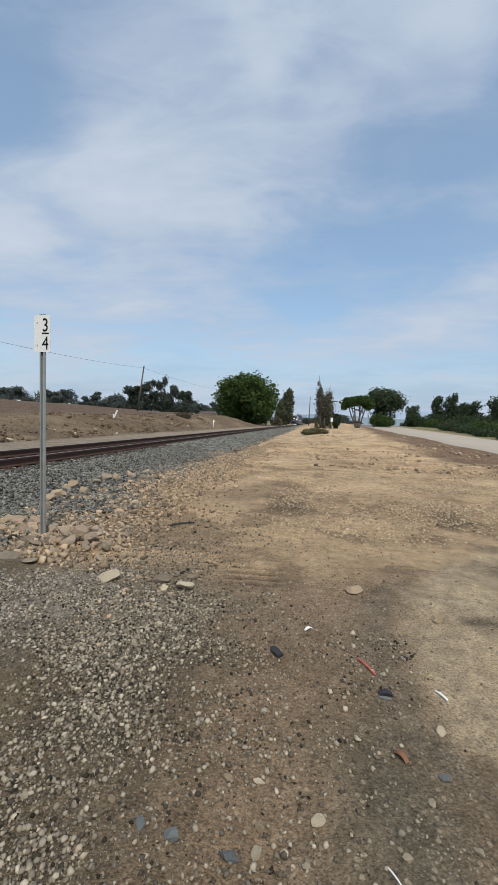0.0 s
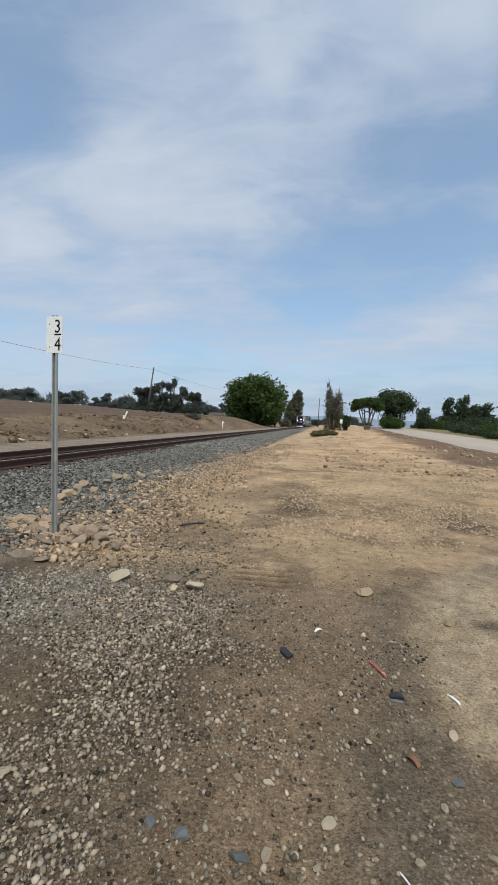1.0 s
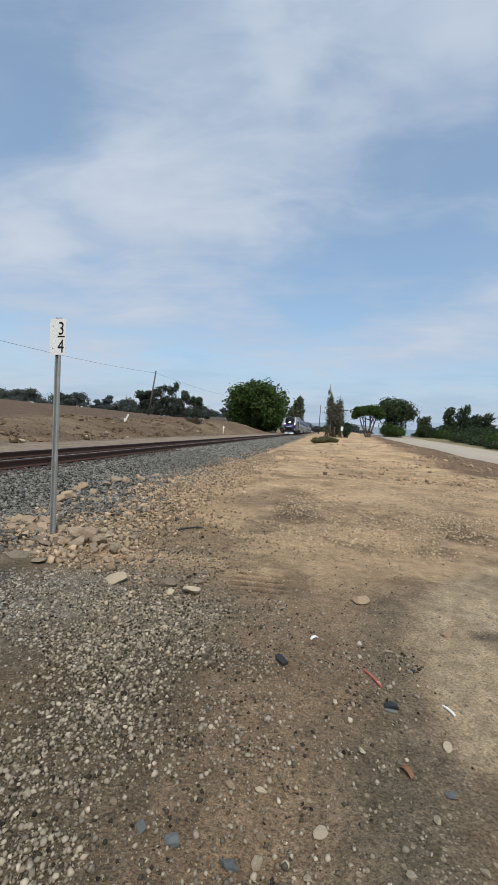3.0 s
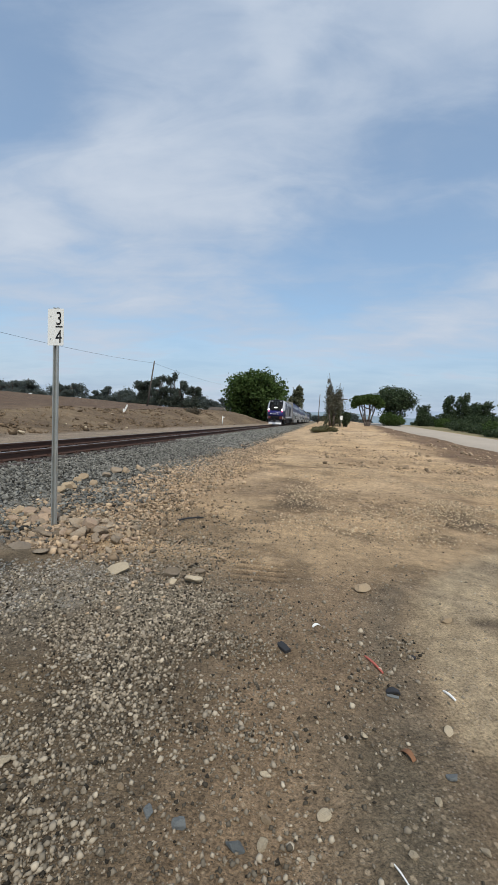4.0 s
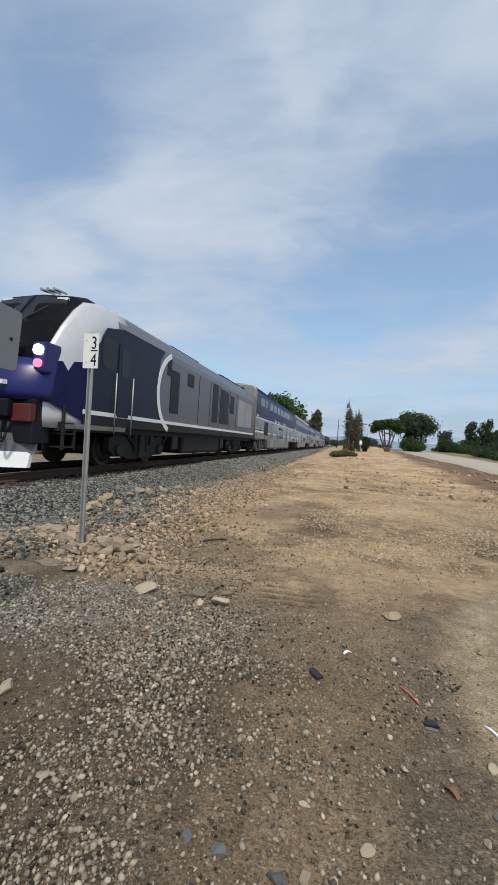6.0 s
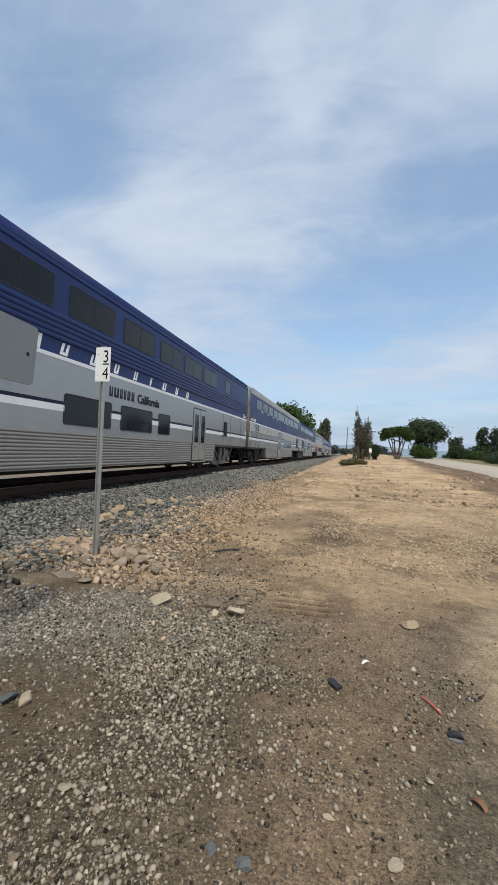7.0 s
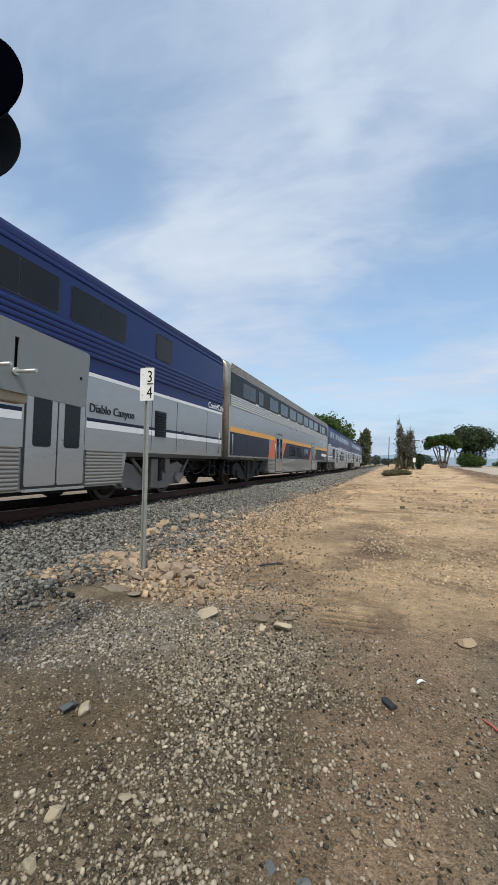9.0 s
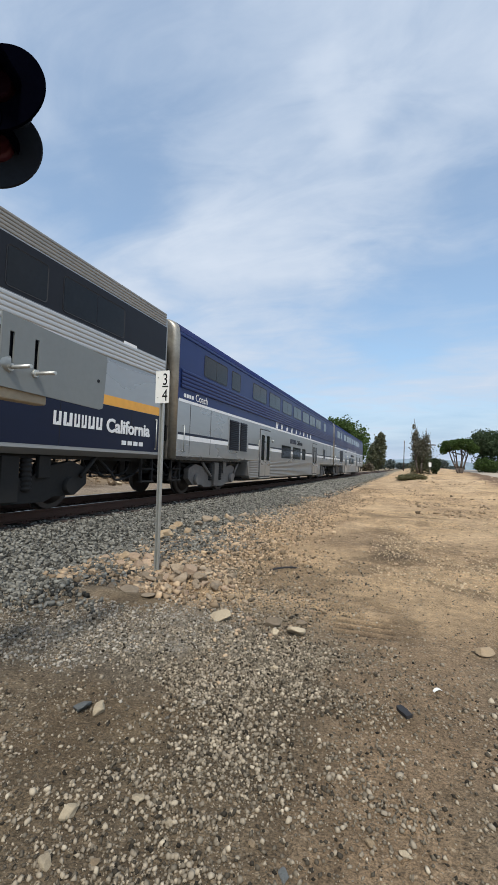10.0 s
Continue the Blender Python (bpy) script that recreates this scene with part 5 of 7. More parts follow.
def locomotive():
    """A sloping-nosed diesel passenger locomotive; nose at y = 0, tail at 22."""
    car = tagged(empty("locomotive", track_pose(188)), "grey and blue diesel locomotive with a sloping black windscreen", "locomotive", "cars of the train")
    tail = 21.7
    w = 1.50
    # side body behind the cab
    bm = bmesh.new()
    extrude(bm, both_sides([(w, 1.10), (w, 3.55), (w - 0.05, 3.75), (w - 0.32, 4.15), (w - 0.55, 4.30), (0.0, 4.36)]), along_y, 3.1, tail)
    part("body", bm, "loco_grey", car, "grey ribbed engine body")
    # cab and nose as a loft of sections
    secs = [  # y, half width low, half width top, floor, shoulder, crown
        (0.40, 0.98, 0.94, 1.15, 1.62, 1.70), (0.50, 1.10, 1.06, 0.98, 2.15, 2.25), (0.66, 1.24, 1.14, 0.98, 2.60, 2.72),
        (1.05, 1.38, 1.16, 0.98, 3.20, 3.38), (1.45, 1.46, 1.16, 0.98, 3.66, 3.88), (1.85, 1.50, 1.14, 0.98, 3.98, 4.20),
        (2.4, 1.50, 1.14, 0.98, 4.12, 4.34), (3.1, 1.50, 1.18, 0.98, 4.15, 4.38), (3.6, 1.50, 1.18, 0.98, 4.15, 4.36)]

    def ring(y, a, t, z0, z1, z2):
        mid = z0 + (z1 - z0) * 0.72
        return [(a - 0.03, z0), (a, z0 + 0.25), (a, mid), (t + (a - t) * 0.35, z1 - 0.06), (t, z1 + 0.03), (t * 0.75, z1 + (z2 - z1) * 0.75), (0, z2)]
    bm = bmesh.new()
    rows = [[bm.verts.new((x, s[0], z)) for x, z in both_sides(ring(*s))] for s in secs]
    for a, b in zip(rows, rows[1:]):
        for q in range(len(a)):
            bm.faces.new((a[q], a[(q + 1) % len(a)], b[(q + 1) % len(b)], b[q])).smooth = True
    bm.faces.new(rows[0])
    bm.faces.new(rows[-1])
    bmesh.ops.recalc_face_normals(bm, faces=bm.faces)
    part("cab", bm, "cab_silver", car, "pale silver cab shell")
    # black mask with the windscreen, following the slope
    slope = [(s[0], s[2], s[4], s[5]) for s in secs]

    def mask(name, y_from, y_to, inset, lift, mat, parent, label, top=0.0):
        bm = bmesh.new()
        rows = []
        for y, t, z1, z2 in slope:
            if y_from - 1e-6 <= y <= y_to + 1e-6:
                rows.append([bm.verts.new((x, y - lift * 0.8, z + lift * 0.6)) for x, z in ((t - inset, z1 + 0.03), (t * 0.75 - inset * 0.6, z1 + (z2 - z1) * 0.75), (0.0, z2), (-t * 0.75 + inset * 0.6, z1 + (z2 - z1) * 0.75), (-t + inset, z1 + 0.03))])
        for a, b in zip(rows, rows[1:]):
            for q in range(4):
                bm.faces.new((a[q], b[q], b[q + 1], a[q + 1]))
        bmesh.ops.solidify(bm, geom=bm.faces[:], thickness=0.02)
        bmesh.ops.recalc_face_normals(bm, faces=bm.faces)
        return part(name, bm, mat, parent, label)
    face = mask("nose_mask", 0.50, 2.4, 0.03, 0.03, "black", car, "glossy black face round the windscreen")
    for sx in (1, -1):
        bm = bmesh.new()
        pts = [(0.05 * sx, 1.04, 3.32), (0.98 * sx, 1.04, 3.18), (0.92 * sx, 1.66, 3.98), (0.05 * sx, 1.66, 4.08)]
        vs = [bm.verts.new((x, y - 0.05, z + 0.05)) for x, y, z in pts]
        bm.faces.new(vs)
        bmesh.ops.solidify(bm, geom=bm.faces[:], thickness=0.015)
        bmesh.ops.recalc_face_normals(bm, faces=bm.faces)
        part("windscreen", bm, "windscreen", face, "dark windscreen pane")
        bm = bmesh.new()
        tube(bm, (0.15 * sx, 0.98, 3.34), (0.60 * sx, 1.30, 3.78), 0.014, None, 6)
        part("wiper", bm, "rubber", face)
        bm = bmesh.new()
        box(bm, *sorted((0.60 * sx, 0.88 * sx)), 1.58, 1.66, 3.98, 4.06)
        part("number_board", bm, "white", face, "small white number board")
        # headlight pods
        bm = bmesh.new()
        tube(bm, (0.13 * sx, 0.62, 2.92), (0.13 * sx, 0.80, 2.92), 0.085, None, 14)
        part("headlight", bm, "lamp_white", face, "lit white headlight")
        bm = bmesh.new()
        box(bm, *sorted((0.94 * sx, 1.28 * sx)), 0.44, 0.95, 2.10, 2.76, 0.05)
        pod = part("lamp_pod", bm, "nose_blue", car)
        bm = bmesh.new()
        tube(bm, (1.11 * sx, 0.38, 2.58), (1.11 * sx, 0.50, 2.58), 0.11, None, 14)
        part("ditch_light", bm, "lamp_white", pod, "lit white ditch light")
        bm = bmesh.new()
        tube(bm, (1.11 * sx, 0.38, 2.30), (1.11 * sx, 0.50, 2.30), 0.09, None, 14)
        pieces("marker_lamp", bm, "lamp_red", pod, "pinkish red marker lamp")
        bm = bmesh.new()
        box(bm, *sorted((0.70 * sx, 1.16 * sx)), 0.22, 0.50, 1.06, 1.44, 0.03)
        part("step_box", bm, "red_box", car, "dark red corner step box")
        bm = bmesh.new()
        for z in (0.55, 0.85, 1.08):
            box(bm, *sorted((1.02 * sx, 1.42 * sx)), 0.95, 1.40, z, z + 0.03)
        box(bm, *sorted((1.36 * sx, 1.42 * sx)), 0.95, 1.0, 0.5, 1.5)
        box(bm, *sorted((1.36 * sx, 1.42 * sx)), 1.35, 1.40, 0.5, 1.5)
        pieces("cab_step", bm, "underframe", car)
    for sx in (1, -1):      # blue cheeks between the nose and the cab doors
        bm = bmesh.new()
        vs = [bm.verts.new(c) for c in ((1.30 * sx, 0.62, 1.50), (1.525 * sx, 1.62, 1.12), (1.525 * sx, 1.62, 2.55), (1.30 * sx, 0.80, 2.42))]
        bm.faces.new(vs)
        bmesh.ops.solidify(bm, geom=bm.faces[:], thickness=0.02)
        bmesh.ops.recalc_face_normals(bm, faces=bm.faces)
        part("nose_cheek", bm, "nose_blue", car, "blue side of the nose")
    bm = bmesh.new()
    box(bm, -0.62, 0.62, 0.30, 0.75, 2.44, 2.70, 0.06)
    part("bumper_recess", bm, "black", car, "black recess under the windscreen")
    # blue lower nose
    bm = bmesh.new()
    nose = [(0.06, 1.52), (0.0, 1.68), (0.04, 1.92), (0.16, 2.22), (0.30, 2.42)]
    rows = []
    for y, z in nose:
        rows.append([bm.verts.new((x, y + 0.55 * (abs(x) / 1.3) ** 3, z)) for x in (-1.30, -1.1, -0.7, 0, 0.7, 1.1, 1.30)])
    for a, b in zip(rows, rows[1:]):
        for q in range(6):
            bm.faces.new((a[q], a[q + 1], b[q + 1], b[q])).smooth = True
    back = bmesh.ops.extrude_face_region(bm, geom=bm.faces[:])
    bmesh.ops.translate(bm, verts=[v for v in back["geom"] if isinstance(v, bmesh.types.BMVert)], vec=(0, 0.45, 0))
    bmesh.ops.recalc_face_normals(bm, faces=bm.faces)
    part("nose_panel", bm, "nose_blue", car, "blue curved nose panel")
    bm = bmesh.new()
    for k, wd in enumerate((0.13, 0.11, 0.12, 0.10, 0.10, 0.05, 0.12, 0.10, 0.11)):
        x = -0.58 + k * 0.145
        box(bm, x, x + wd, -0.03, 0.10, 1.80, 1.89)
    for k in range(7):
        box(bm, -0.38 + k * 0.115, -0.33 + k * 0.115, 0.0, 0.16, 1.98, 2.03)
    box(bm, -0.80, -0.66, -0.03, 0.12, 1.84, 1.98)
    pieces("lettering", bm, "white", car, "white lettering on the nose")
    # pilot, coupler, plow
    bm = bmesh.new()
    box(bm, -1.16, 1.16, 0.34, 0.90, 1.10, 1.56, 0.04)
    box(bm, -0.75, 0.75, 0.06, 0.40, 1.14, 1.52, 0.04)
    part("nose_sill", bm, "black", car, "black sill below the blue nose")
    bm = bmesh.new()
    box(bm, -1.16, 1.16, 0.30, 0.85, 0.62, 1.16, 0.03)
    part("pilot", bm, "charcoal", car, "dark pilot sheet")
    bm = bmesh.new()
    for a in (-1.18, -0.79, -0.40, 0.0, 0.40, 0.79):
        extrude(bm, [(a, 0.12), (a + 0.39, 0.12), (a + 0.39, 0.44), (a, 0.44)], lambda u, v, wv: (u, -0.10 + 0.28 * v + wv + 0.40 * (abs(u) / 1.18) ** 2, v), 0.0, 0.10)
    bmesh.ops.remove_doubles(bm, verts=bm.verts, dist=0.002)
    part("plow", bm, "plow", car, "white snow plow blade").data.transform(Matrix.Diagonal((0.9, 1, 1, 1)))
    bm = bmesh.new()
    for a in (-1.14, -0.57, 0.0, 0.57):
        extrude(bm, [(a, 0.42), (a + 0.57, 0.42), (a + 0.57, 0.82), (a, 0.82)], lambda u, v, wv: (u, 0.06 + 0.12 * v + wv + 0.36 * (abs(u) / 1.18) ** 2, v), 0.0, 0.06)
    bmesh.ops.remove_doubles(bm, verts=bm.verts, dist=0.002)
    part("plow_back", bm, "loco_grey", car, "grey sheet above the plow")
    bm = bmesh.new()
    box(bm, -0.22, 0.22, -0.42, 0.15, 0.66, 0.98, 0.04)
    box(bm, -0.15, 0.17, -0.55, -0.38, 0.60, 1.02, 0.05)
    for x in (-0.75, -0.5, 0.45, 0.7):
        for f in range(6):
            a, b = f / 6, (f + 1) / 6
            tube(bm, (x + 0.2 * a, -0.02 - 0.06 * math.sin(3 * a), 1.05 - 1.6 * a * (1 - a)), (x + 0.2 * b, -0.02 - 0.06 * math.sin(3 * b), 1.05 - 1.6 * b * (1 - b)), 0.028, None, 6)
    part("coupler", bm, "underframe", car)
    # sides
    for side in (1, -1):
        bm = bmesh.new()
        outl = [(1.55, 1.12), (6.0, 1.12), (5.62, 1.9), (5.45, 2.7), (5.6, 3.4), (5.9, 3.72), (3.2, 3.72), (2.35, 3.55), (1.95, 3.0), (1.62, 2.55), (1.55, 2.3)]
        extrude(bm, outl, along_x, side * (w - 0.02), side * (w + 0.012))
        part("side_panel", bm, "navy", car, "navy cab side panel")
        bm = bmesh.new()
        arc = [(7.05 + 1.62 * math.cos(radians(a)), 2.42 + 1.45 * math.sin(radians(a))) for a in range(112, 249, 8)]
        arc2 = [(7.05 + 1.42 * math.cos(radians(a)), 2.42 + 1.28 * math.sin(radians(a))) for a in range(248, 111, -8)]
        for i in range(len(arc) - 1):
            q = [arc[i], arc[i + 1], arc2[-2 - i], arc2[-1 - i]]
            extrude(bm, q, along_x, side * (w + 0.002), side * (w + 0.018))
        part("ring_mark", bm, "white", car, "pale curved mark on the side")
        bm = bmesh.new()
        extrude(bm, [(1.5, 1.10), (tail - 0.1, 1.10), (tail - 0.1, 1.34), (1.5, 1.34)], along_x, side * (w - 0.02), side * (w + 0.016))
        part("sill", bm, "charcoal", car, "dark sill below the stripe")
        bm = bmesh.new()
        band(bm, side, 1.5, tail - 0.1, 1.345, 1.45, 0.020, w)
        pieces("stripe", bm, "white", car, "white side stripe")
        bm = bmesh.new()
        extrude(bm, rounded(2.95, 3.62, 1.36, 3.35, 0.10), along_x, side * (w + 0.004), side * (w + 0.03))
        cab_door = part("door", bm, "navy", car, "navy cab door")
        bm = bmesh.new()
        extrude(bm, rounded(3.08, 3.50, 2.45, 3.2, 0.08), along_x, side * (w + 0.02), side * (w + 0.036))
        part("pane", bm, "glass", cab_door)
        bm = bmesh.new()
        extrude(bm, rounded(2.15, 2.82, 2.55, 3.32, 0.18), along_x, side * (w + 0.004), side * (w + 0.02))
        part("window", bm, "glass", car, "dark cab side window")
        for a, b, z0, z1, m in ((6.55, 7.35, 1.75, 3.25, "black"), (6.2, 6.55, 3.0, 3.6, "black"), (11.6, 12.5, 1.7, 3.5, "black"), (14.9, 15.7, 2.35, 3.3, "black"), (8.2, 8.9, 2.9, 3.4, "charcoal"), (16.8, 20.6, 1.75, 3.3, "roof_grey"), (12.9, 14.5, 1.7, 3.4, "charcoal")):
            bm = bmesh.new()
            extrude(bm, rounded(a, b, z0, z1, 0.05), along_x, side * (w - 0.01), side * (w + 0.014))
            part("side_hatch", bm, m, car)
        bm = bmesh.new()
        for a in (9.6, 11.2, 12.7, 14.7, 16.3):
            band(bm, side, a, a + 0.025, 1.5, 3.5, 0.012, w)
        pieces("panel_seam", bm, "underframe", car)
        bm = bmesh.new()
        for a, b in ((2.82, 2.82), (3.74, 3.74)):
            tube(bm, (side * 1.56, a, 0.9), (side * 1.56, b, 2.5), 0.02, None, 6)
        pieces("grab_rail", bm, "galv", car)
    # roof gear
    bm = bmesh.new()
    box(bm, -0.75, 0.75, 8.2, 11.6, 4.30, 4.46, 0.04)
    box(bm, -0.8, 0.8, 15.2, 19.6, 4.30, 4.48, 0.04)
    for y in (16.2, 18.4):
        tube(bm, (0, y, 4.4), (0, y, 4.53), 0.6, None, 20)
    pieces("roof_hatch", bm, "charcoal", car)
    bm = bmesh.new()
    for x in (-0.18, 0.0, 0.18):
        tube(bm, (x, 2.0, 4.42), (x, 2.5, 4.46), 0.045, 0.025, 8)
    tube(bm, (-0.3, 2.6, 4.3), (-0.3, 2.6, 4.62), 0.015, None, 6)
    part("horn", bm, "galv", car)
    # underside
    bm = bmesh.new()
    box(bm, -1.35, 1.35, 0.9, tail - 0.2, 0.92, 1.12)
    part("underframe", bm, "underframe", car)
    bm = bmesh.new()
    box(bm, -1.38, 1.38, 8.4, 13.6, 0.28, 0.95, 0.12)
    part("fuel_tank", bm, "underframe", car, "dark fuel tank")
    bm = bmesh.new()
    for y in (7.6, 14.1):
        box(bm, 0.9, 1.38, y - 0.3, y + 0.3, 0.45, 0.95, 0.04)
    pieces("tool_box", bm, "charcoal", car)
    add_truck(car, 5.0, "dark", "black four-wheel locomotive truck")
    add_truck(car, 17.2, "dark", "black four-wheel locomotive truck")
    add_hoses(car, tail, 1)
    # drawn up so that the nose stands a metre behind the front coupler line
    front, k = 1.35, 0.952
    for ob in car.children:
        if ob.name.startswith("truck"):
            ob.location.y = front + k * ob.location.y
    for ob in car.children_recursive:
        if ob.parent.name.startswith("truck") or ob.name.startswith("truck"):
            continue
        ob.data.transform(Matrix.Translation((0, front, 0)) @ Matrix.Diagonal((1, k, 0.985, 1)))
    return car


TRAIN = [(locomotive(), 0.25)]
for i, (liv, label) in enumerate((
        ("blue", "blue and silver bilevel business class railway car"), ("old", "silver and blue fluted bilevel coach with a long window row"),
        ("blue", "blue and silver bilevel cafe car with ribbed sides"), ("california", "silver bilevel coach with charcoal, navy, orange and gold bands"),
        ("blue", "blue and silver bilevel coach with vent louvers"), ("blue", "blue and silver bilevel coach at the train's end"))):
    TRAIN.append((bilevel_car("passenger_car", label, liv), 22.3 + CAR * i))
put_words(TRAIN[1][0], "Class", 24.65, 2.70, 0.29, "white")
put_words(TRAIN[2][0], "Coach", 1.25, 2.70, 0.30, "white")
put_words(TRAIN[3][0], "Diablo Canyon", 18.80, 1.88, 0.25, "charcoal")
put_words(TRAIN[3][0], "Coach/Cafe", 24.35, 2.70, 0.27, "white")
put_words(TRAIN[2][0], "wood Grove", 12.9, 1.98, 0.20, "charcoal")
put_words(TRAIN[4][0], "California", 23.50, 1.53, 0.38, "white", 0.012)
for q in (1, 3, 5, 6):
    put_words(TRAIN[q][0], "California", 13.10, 2.10, 0.34, "charcoal", 0.006)
put_words(TRAIN[5][0], "Coach", 1.25, 2.70, 0.30, "white")


# ---- beside the track: distance sign, crossing gate, stones and litter ----
def distance_sign():
    """A quarter-mile board on a galvanised post, leaning a little."""
    sign = tagged(empty("distance_sign", pose(-2.910, 4.48, -0.02, 0, -0.5, 0)), "white distance board with black fraction on a leaning galvanised post", "sign")
    bm = bmesh.new()
    extrude(bm, [(-0.030, 0.03), (-0.030, 0.0), (-0.016, -0.002), (-0.010, 0.026), (0.010, 0.026), (0.016, -0.002), (0.030, 0.0), (0.030, 0.03)], lambda u, v, w: (u, v, w), -0.35, 2.60)
    post = part("post", bm, "galv", sign, "galvanised channel post")
    bm = bmesh.new()
    extrude(bm, rounded(-0.095, 0.105, 2.165, 2.585, 0.012), lambda u, v, w: (u, w, v), -0.006, -0.002)
    board = part("board", bm, "sign", sign, "white board")
    for text, z in (("3", 2.40), ("4", 2.195)):
        me = letters(text, 0.215, 0.0012)
        me.materials.append(M["black"])
        me.transform(Matrix.Diagonal((0.78, 1, 1, 1)))
        shared("numeral", me, board, pose(0.004, -0.0075, z, 90, 0, 0), "black numeral")
    bm = bmesh.new()
    box(bm, 0.005, 0.092, -0.009, -0.005, 2.372, 2.386)
    part("fraction_bar", bm, "black", board)
    for z in (2.24, 2.50):
        bm = bmesh.new()
        tube(bm, (-0.055, -0.004, z), (-0.055, -0.012, z), 0.008, 0.006, 8)
        part("bolt", bm, "galv", board)
    return sign


distance_sign()


def crossing_gate():
    """A road-crossing gate: mast, flashing-light discs, and the counterweight plate of the lowered arm."""
    gx, gy = -2.46, 1.15
    gate = tagged(empty("crossing_gate", pose(gx, gy, 0)), "railroad crossing gate mast with grey counterweight plate and dark flashers", "crossing gate")
    bm = bmesh.new()
    tube(bm, (0, 0, -0.1), (0, 0, 4.35), 0.065, 0.06, 16)
    tube(bm, (0, 0, 0.0), (0, 0, 0.12), 0.16, 0.15, 16)
    part("mast", bm, "galv", gate, "galvanised mast")
    bm = bmesh.new()
    box(bm, -0.22, 0.22, -0.20, 0.20, 0.10, 0.16)
    part("base", bm, "galv", gate)
    bm = bmesh.new()
    box(bm, -0.10, 0.16, -0.12, 0.12, 1.70, 2.06, 0.03)
    part("gate_mechanism", bm, "gate_grey", gate, "grey gate machine housing")
    # counterweight plate with two slots, parallel to the rails
    px, t = -2.07 - gx, 0.012
    bm = bmesh.new()
    y0, y1 = 1.50 - gy, 2.345 - gy
    slots = [(1.55 - gy, 1.58 - gy), (1.715 - gy, 1.745 - gy)]
    cuts = [y0] + [v for s in slots for v in s] + [y1]

    def plate_edge(y):
        f = (y - y0) / (y1 - y0)
        return 1.775 - 0.022 * f, 2.178 - 0.035 * f
    for k, (a, b) in enumerate(zip(cuts, cuts[1:])):
        (la, ha), (lb, hb) = plate_edge(a), plate_edge(b)
        pieces = [((a, la), (b, lb), (b, 1.872), (a, 1.872)), ((a, 2.085), (b, 2.085), (b, hb), (a, ha))] if k in (1, 3) else []
        if k == 4:
            r = 0.028
            pieces = [((a, la), (b - 0.03 - r, lb), (b - 0.030, lb + 0.010), (b - 0.024, lb + r), (b, hb - r), (b - 0.008, hb - 0.008), (b - r, hb), (a, ha))]
        elif not pieces:
            pieces = [((a, la), (b, lb), (b, hb), (a, ha))]
        for p in pieces:
            extrude(bm, list(p), along_x, px - t / 2, px + t / 2)
    bmesh.ops.remove_doubles(bm, verts=bm.verts, dist=0.0008)
    plate = part("counterweight_plate", bm, "gate_grey", gate, "grey slotted steel plate")
    # no hole is cut: a black disc gives the dark of one
    bm = bmesh.new()
    tube(bm, (px + t / 2 - 0.004, 2.26 - gy, 1.95), (px + t / 2 + 0.003, 2.26 - gy, 1.95), 0.012, 0.012, 12)
    part("bolt_hole", bm, "black", plate)
    for y in (1.555, 1.722):
        bm = bmesh.new()
        tube(bm, (px - 0.05, y - gy, 1.885), (px + 0.15, y - gy + 0.012, 1.885), 0.011, None, 10)
        tube(bm, (px + 0.006, y - gy, 1.885), (px + 0.022, y - gy, 1.885), 0.024, 0.024, 6)
        part("bolt", bm, "bolt", plate, "long zinc bolt")
    bm = bmesh.new()
    box(bm, px - 0.10, px - 0.012, -1.2, 1.835 - gy, 1.715, 1.80, 0.008)
    part("gate_arm", bm, "gate_tan", gate, "weathered tan gate arm")
    bm = bmesh.new()
    box(bm, px - 0.11, px - 0.02, 1.46 - gy, 1.92 - gy, 1.82, 2.11, 0.01)
    part("counterweight", bm, "charcoal", gate, "dark iron counterweight")
    bm = bmesh.new()
    tube(bm, (0.2, 0.1, 1.9), (px - 0.01, 0.42, 1.9), 0.05, None, 12)
    part("gate_shaft", bm, "galv", gate)
    # flashing-light discs aimed along the verge
    for c, tilt, back, r in (((FLASH_A[0] - gx, FLASH_A[1] - gy, FLASH_A[2]), 19.6, False, 0.254), ((FLASH_B[0] - gx, FLASH_B[1] - gy, FLASH_B[2]), 26.0, True, 0.254)):
        unit = empty("flasher", pose(*c, 0, 0, tilt))
        unit.parent = gate
        bm = bmesh.new()
        tube(bm, (0, -0.008, 0), (0, 0.008, 0), r, r, 48)
        bmesh.ops.recalc_face_normals(bm, faces=bm.faces)
        unit_disc = part("disc", bm, "flasher_back" if back else "flasher", unit, "round dark flasher background")
        bm = bmesh.new()
        tube(bm, (0, 0.008, 0), (0, 0.16, 0), 0.135, 0.11, 24)
        part("lamp_housing", bm, "flasher_back", unit)
        bm = bmesh.new()
        for i in range(18):
            a0, a1 = radians(-20 + 220 * i / 18), radians(-20 + 220 * (i + 1) / 18)
            vs = [bm.verts.new((0.125 * math.cos(a), y, 0.125 * math.sin(a))) for a, y in ((a0, -0.008), (a1, -0.008), (a1, -0.24), (a0, -0.24))]
            bm.faces.new(vs)
        bmesh.ops.solidify(bm, geom=bm.faces[:], thickness=0.004)
        part("hood", bm, "flasher", unit, "black hood over the lens")
        bm = bmesh.new()
        tube(bm, (0, -0.008, 0), (0, -0.03, 0), 0.10, 0.07, 24)
        part("lens", bm, "red_lens" if back else "dim_lens", unit, "dark red lens")
        bm = bmesh.new()
        tube(bm, (c[0], c[1] + 0.10, c[2]), (0, 0, c[2] + 0.02), 0.028, None, 8)
        part("crossarm", bm, "galv", gate)
    return gate


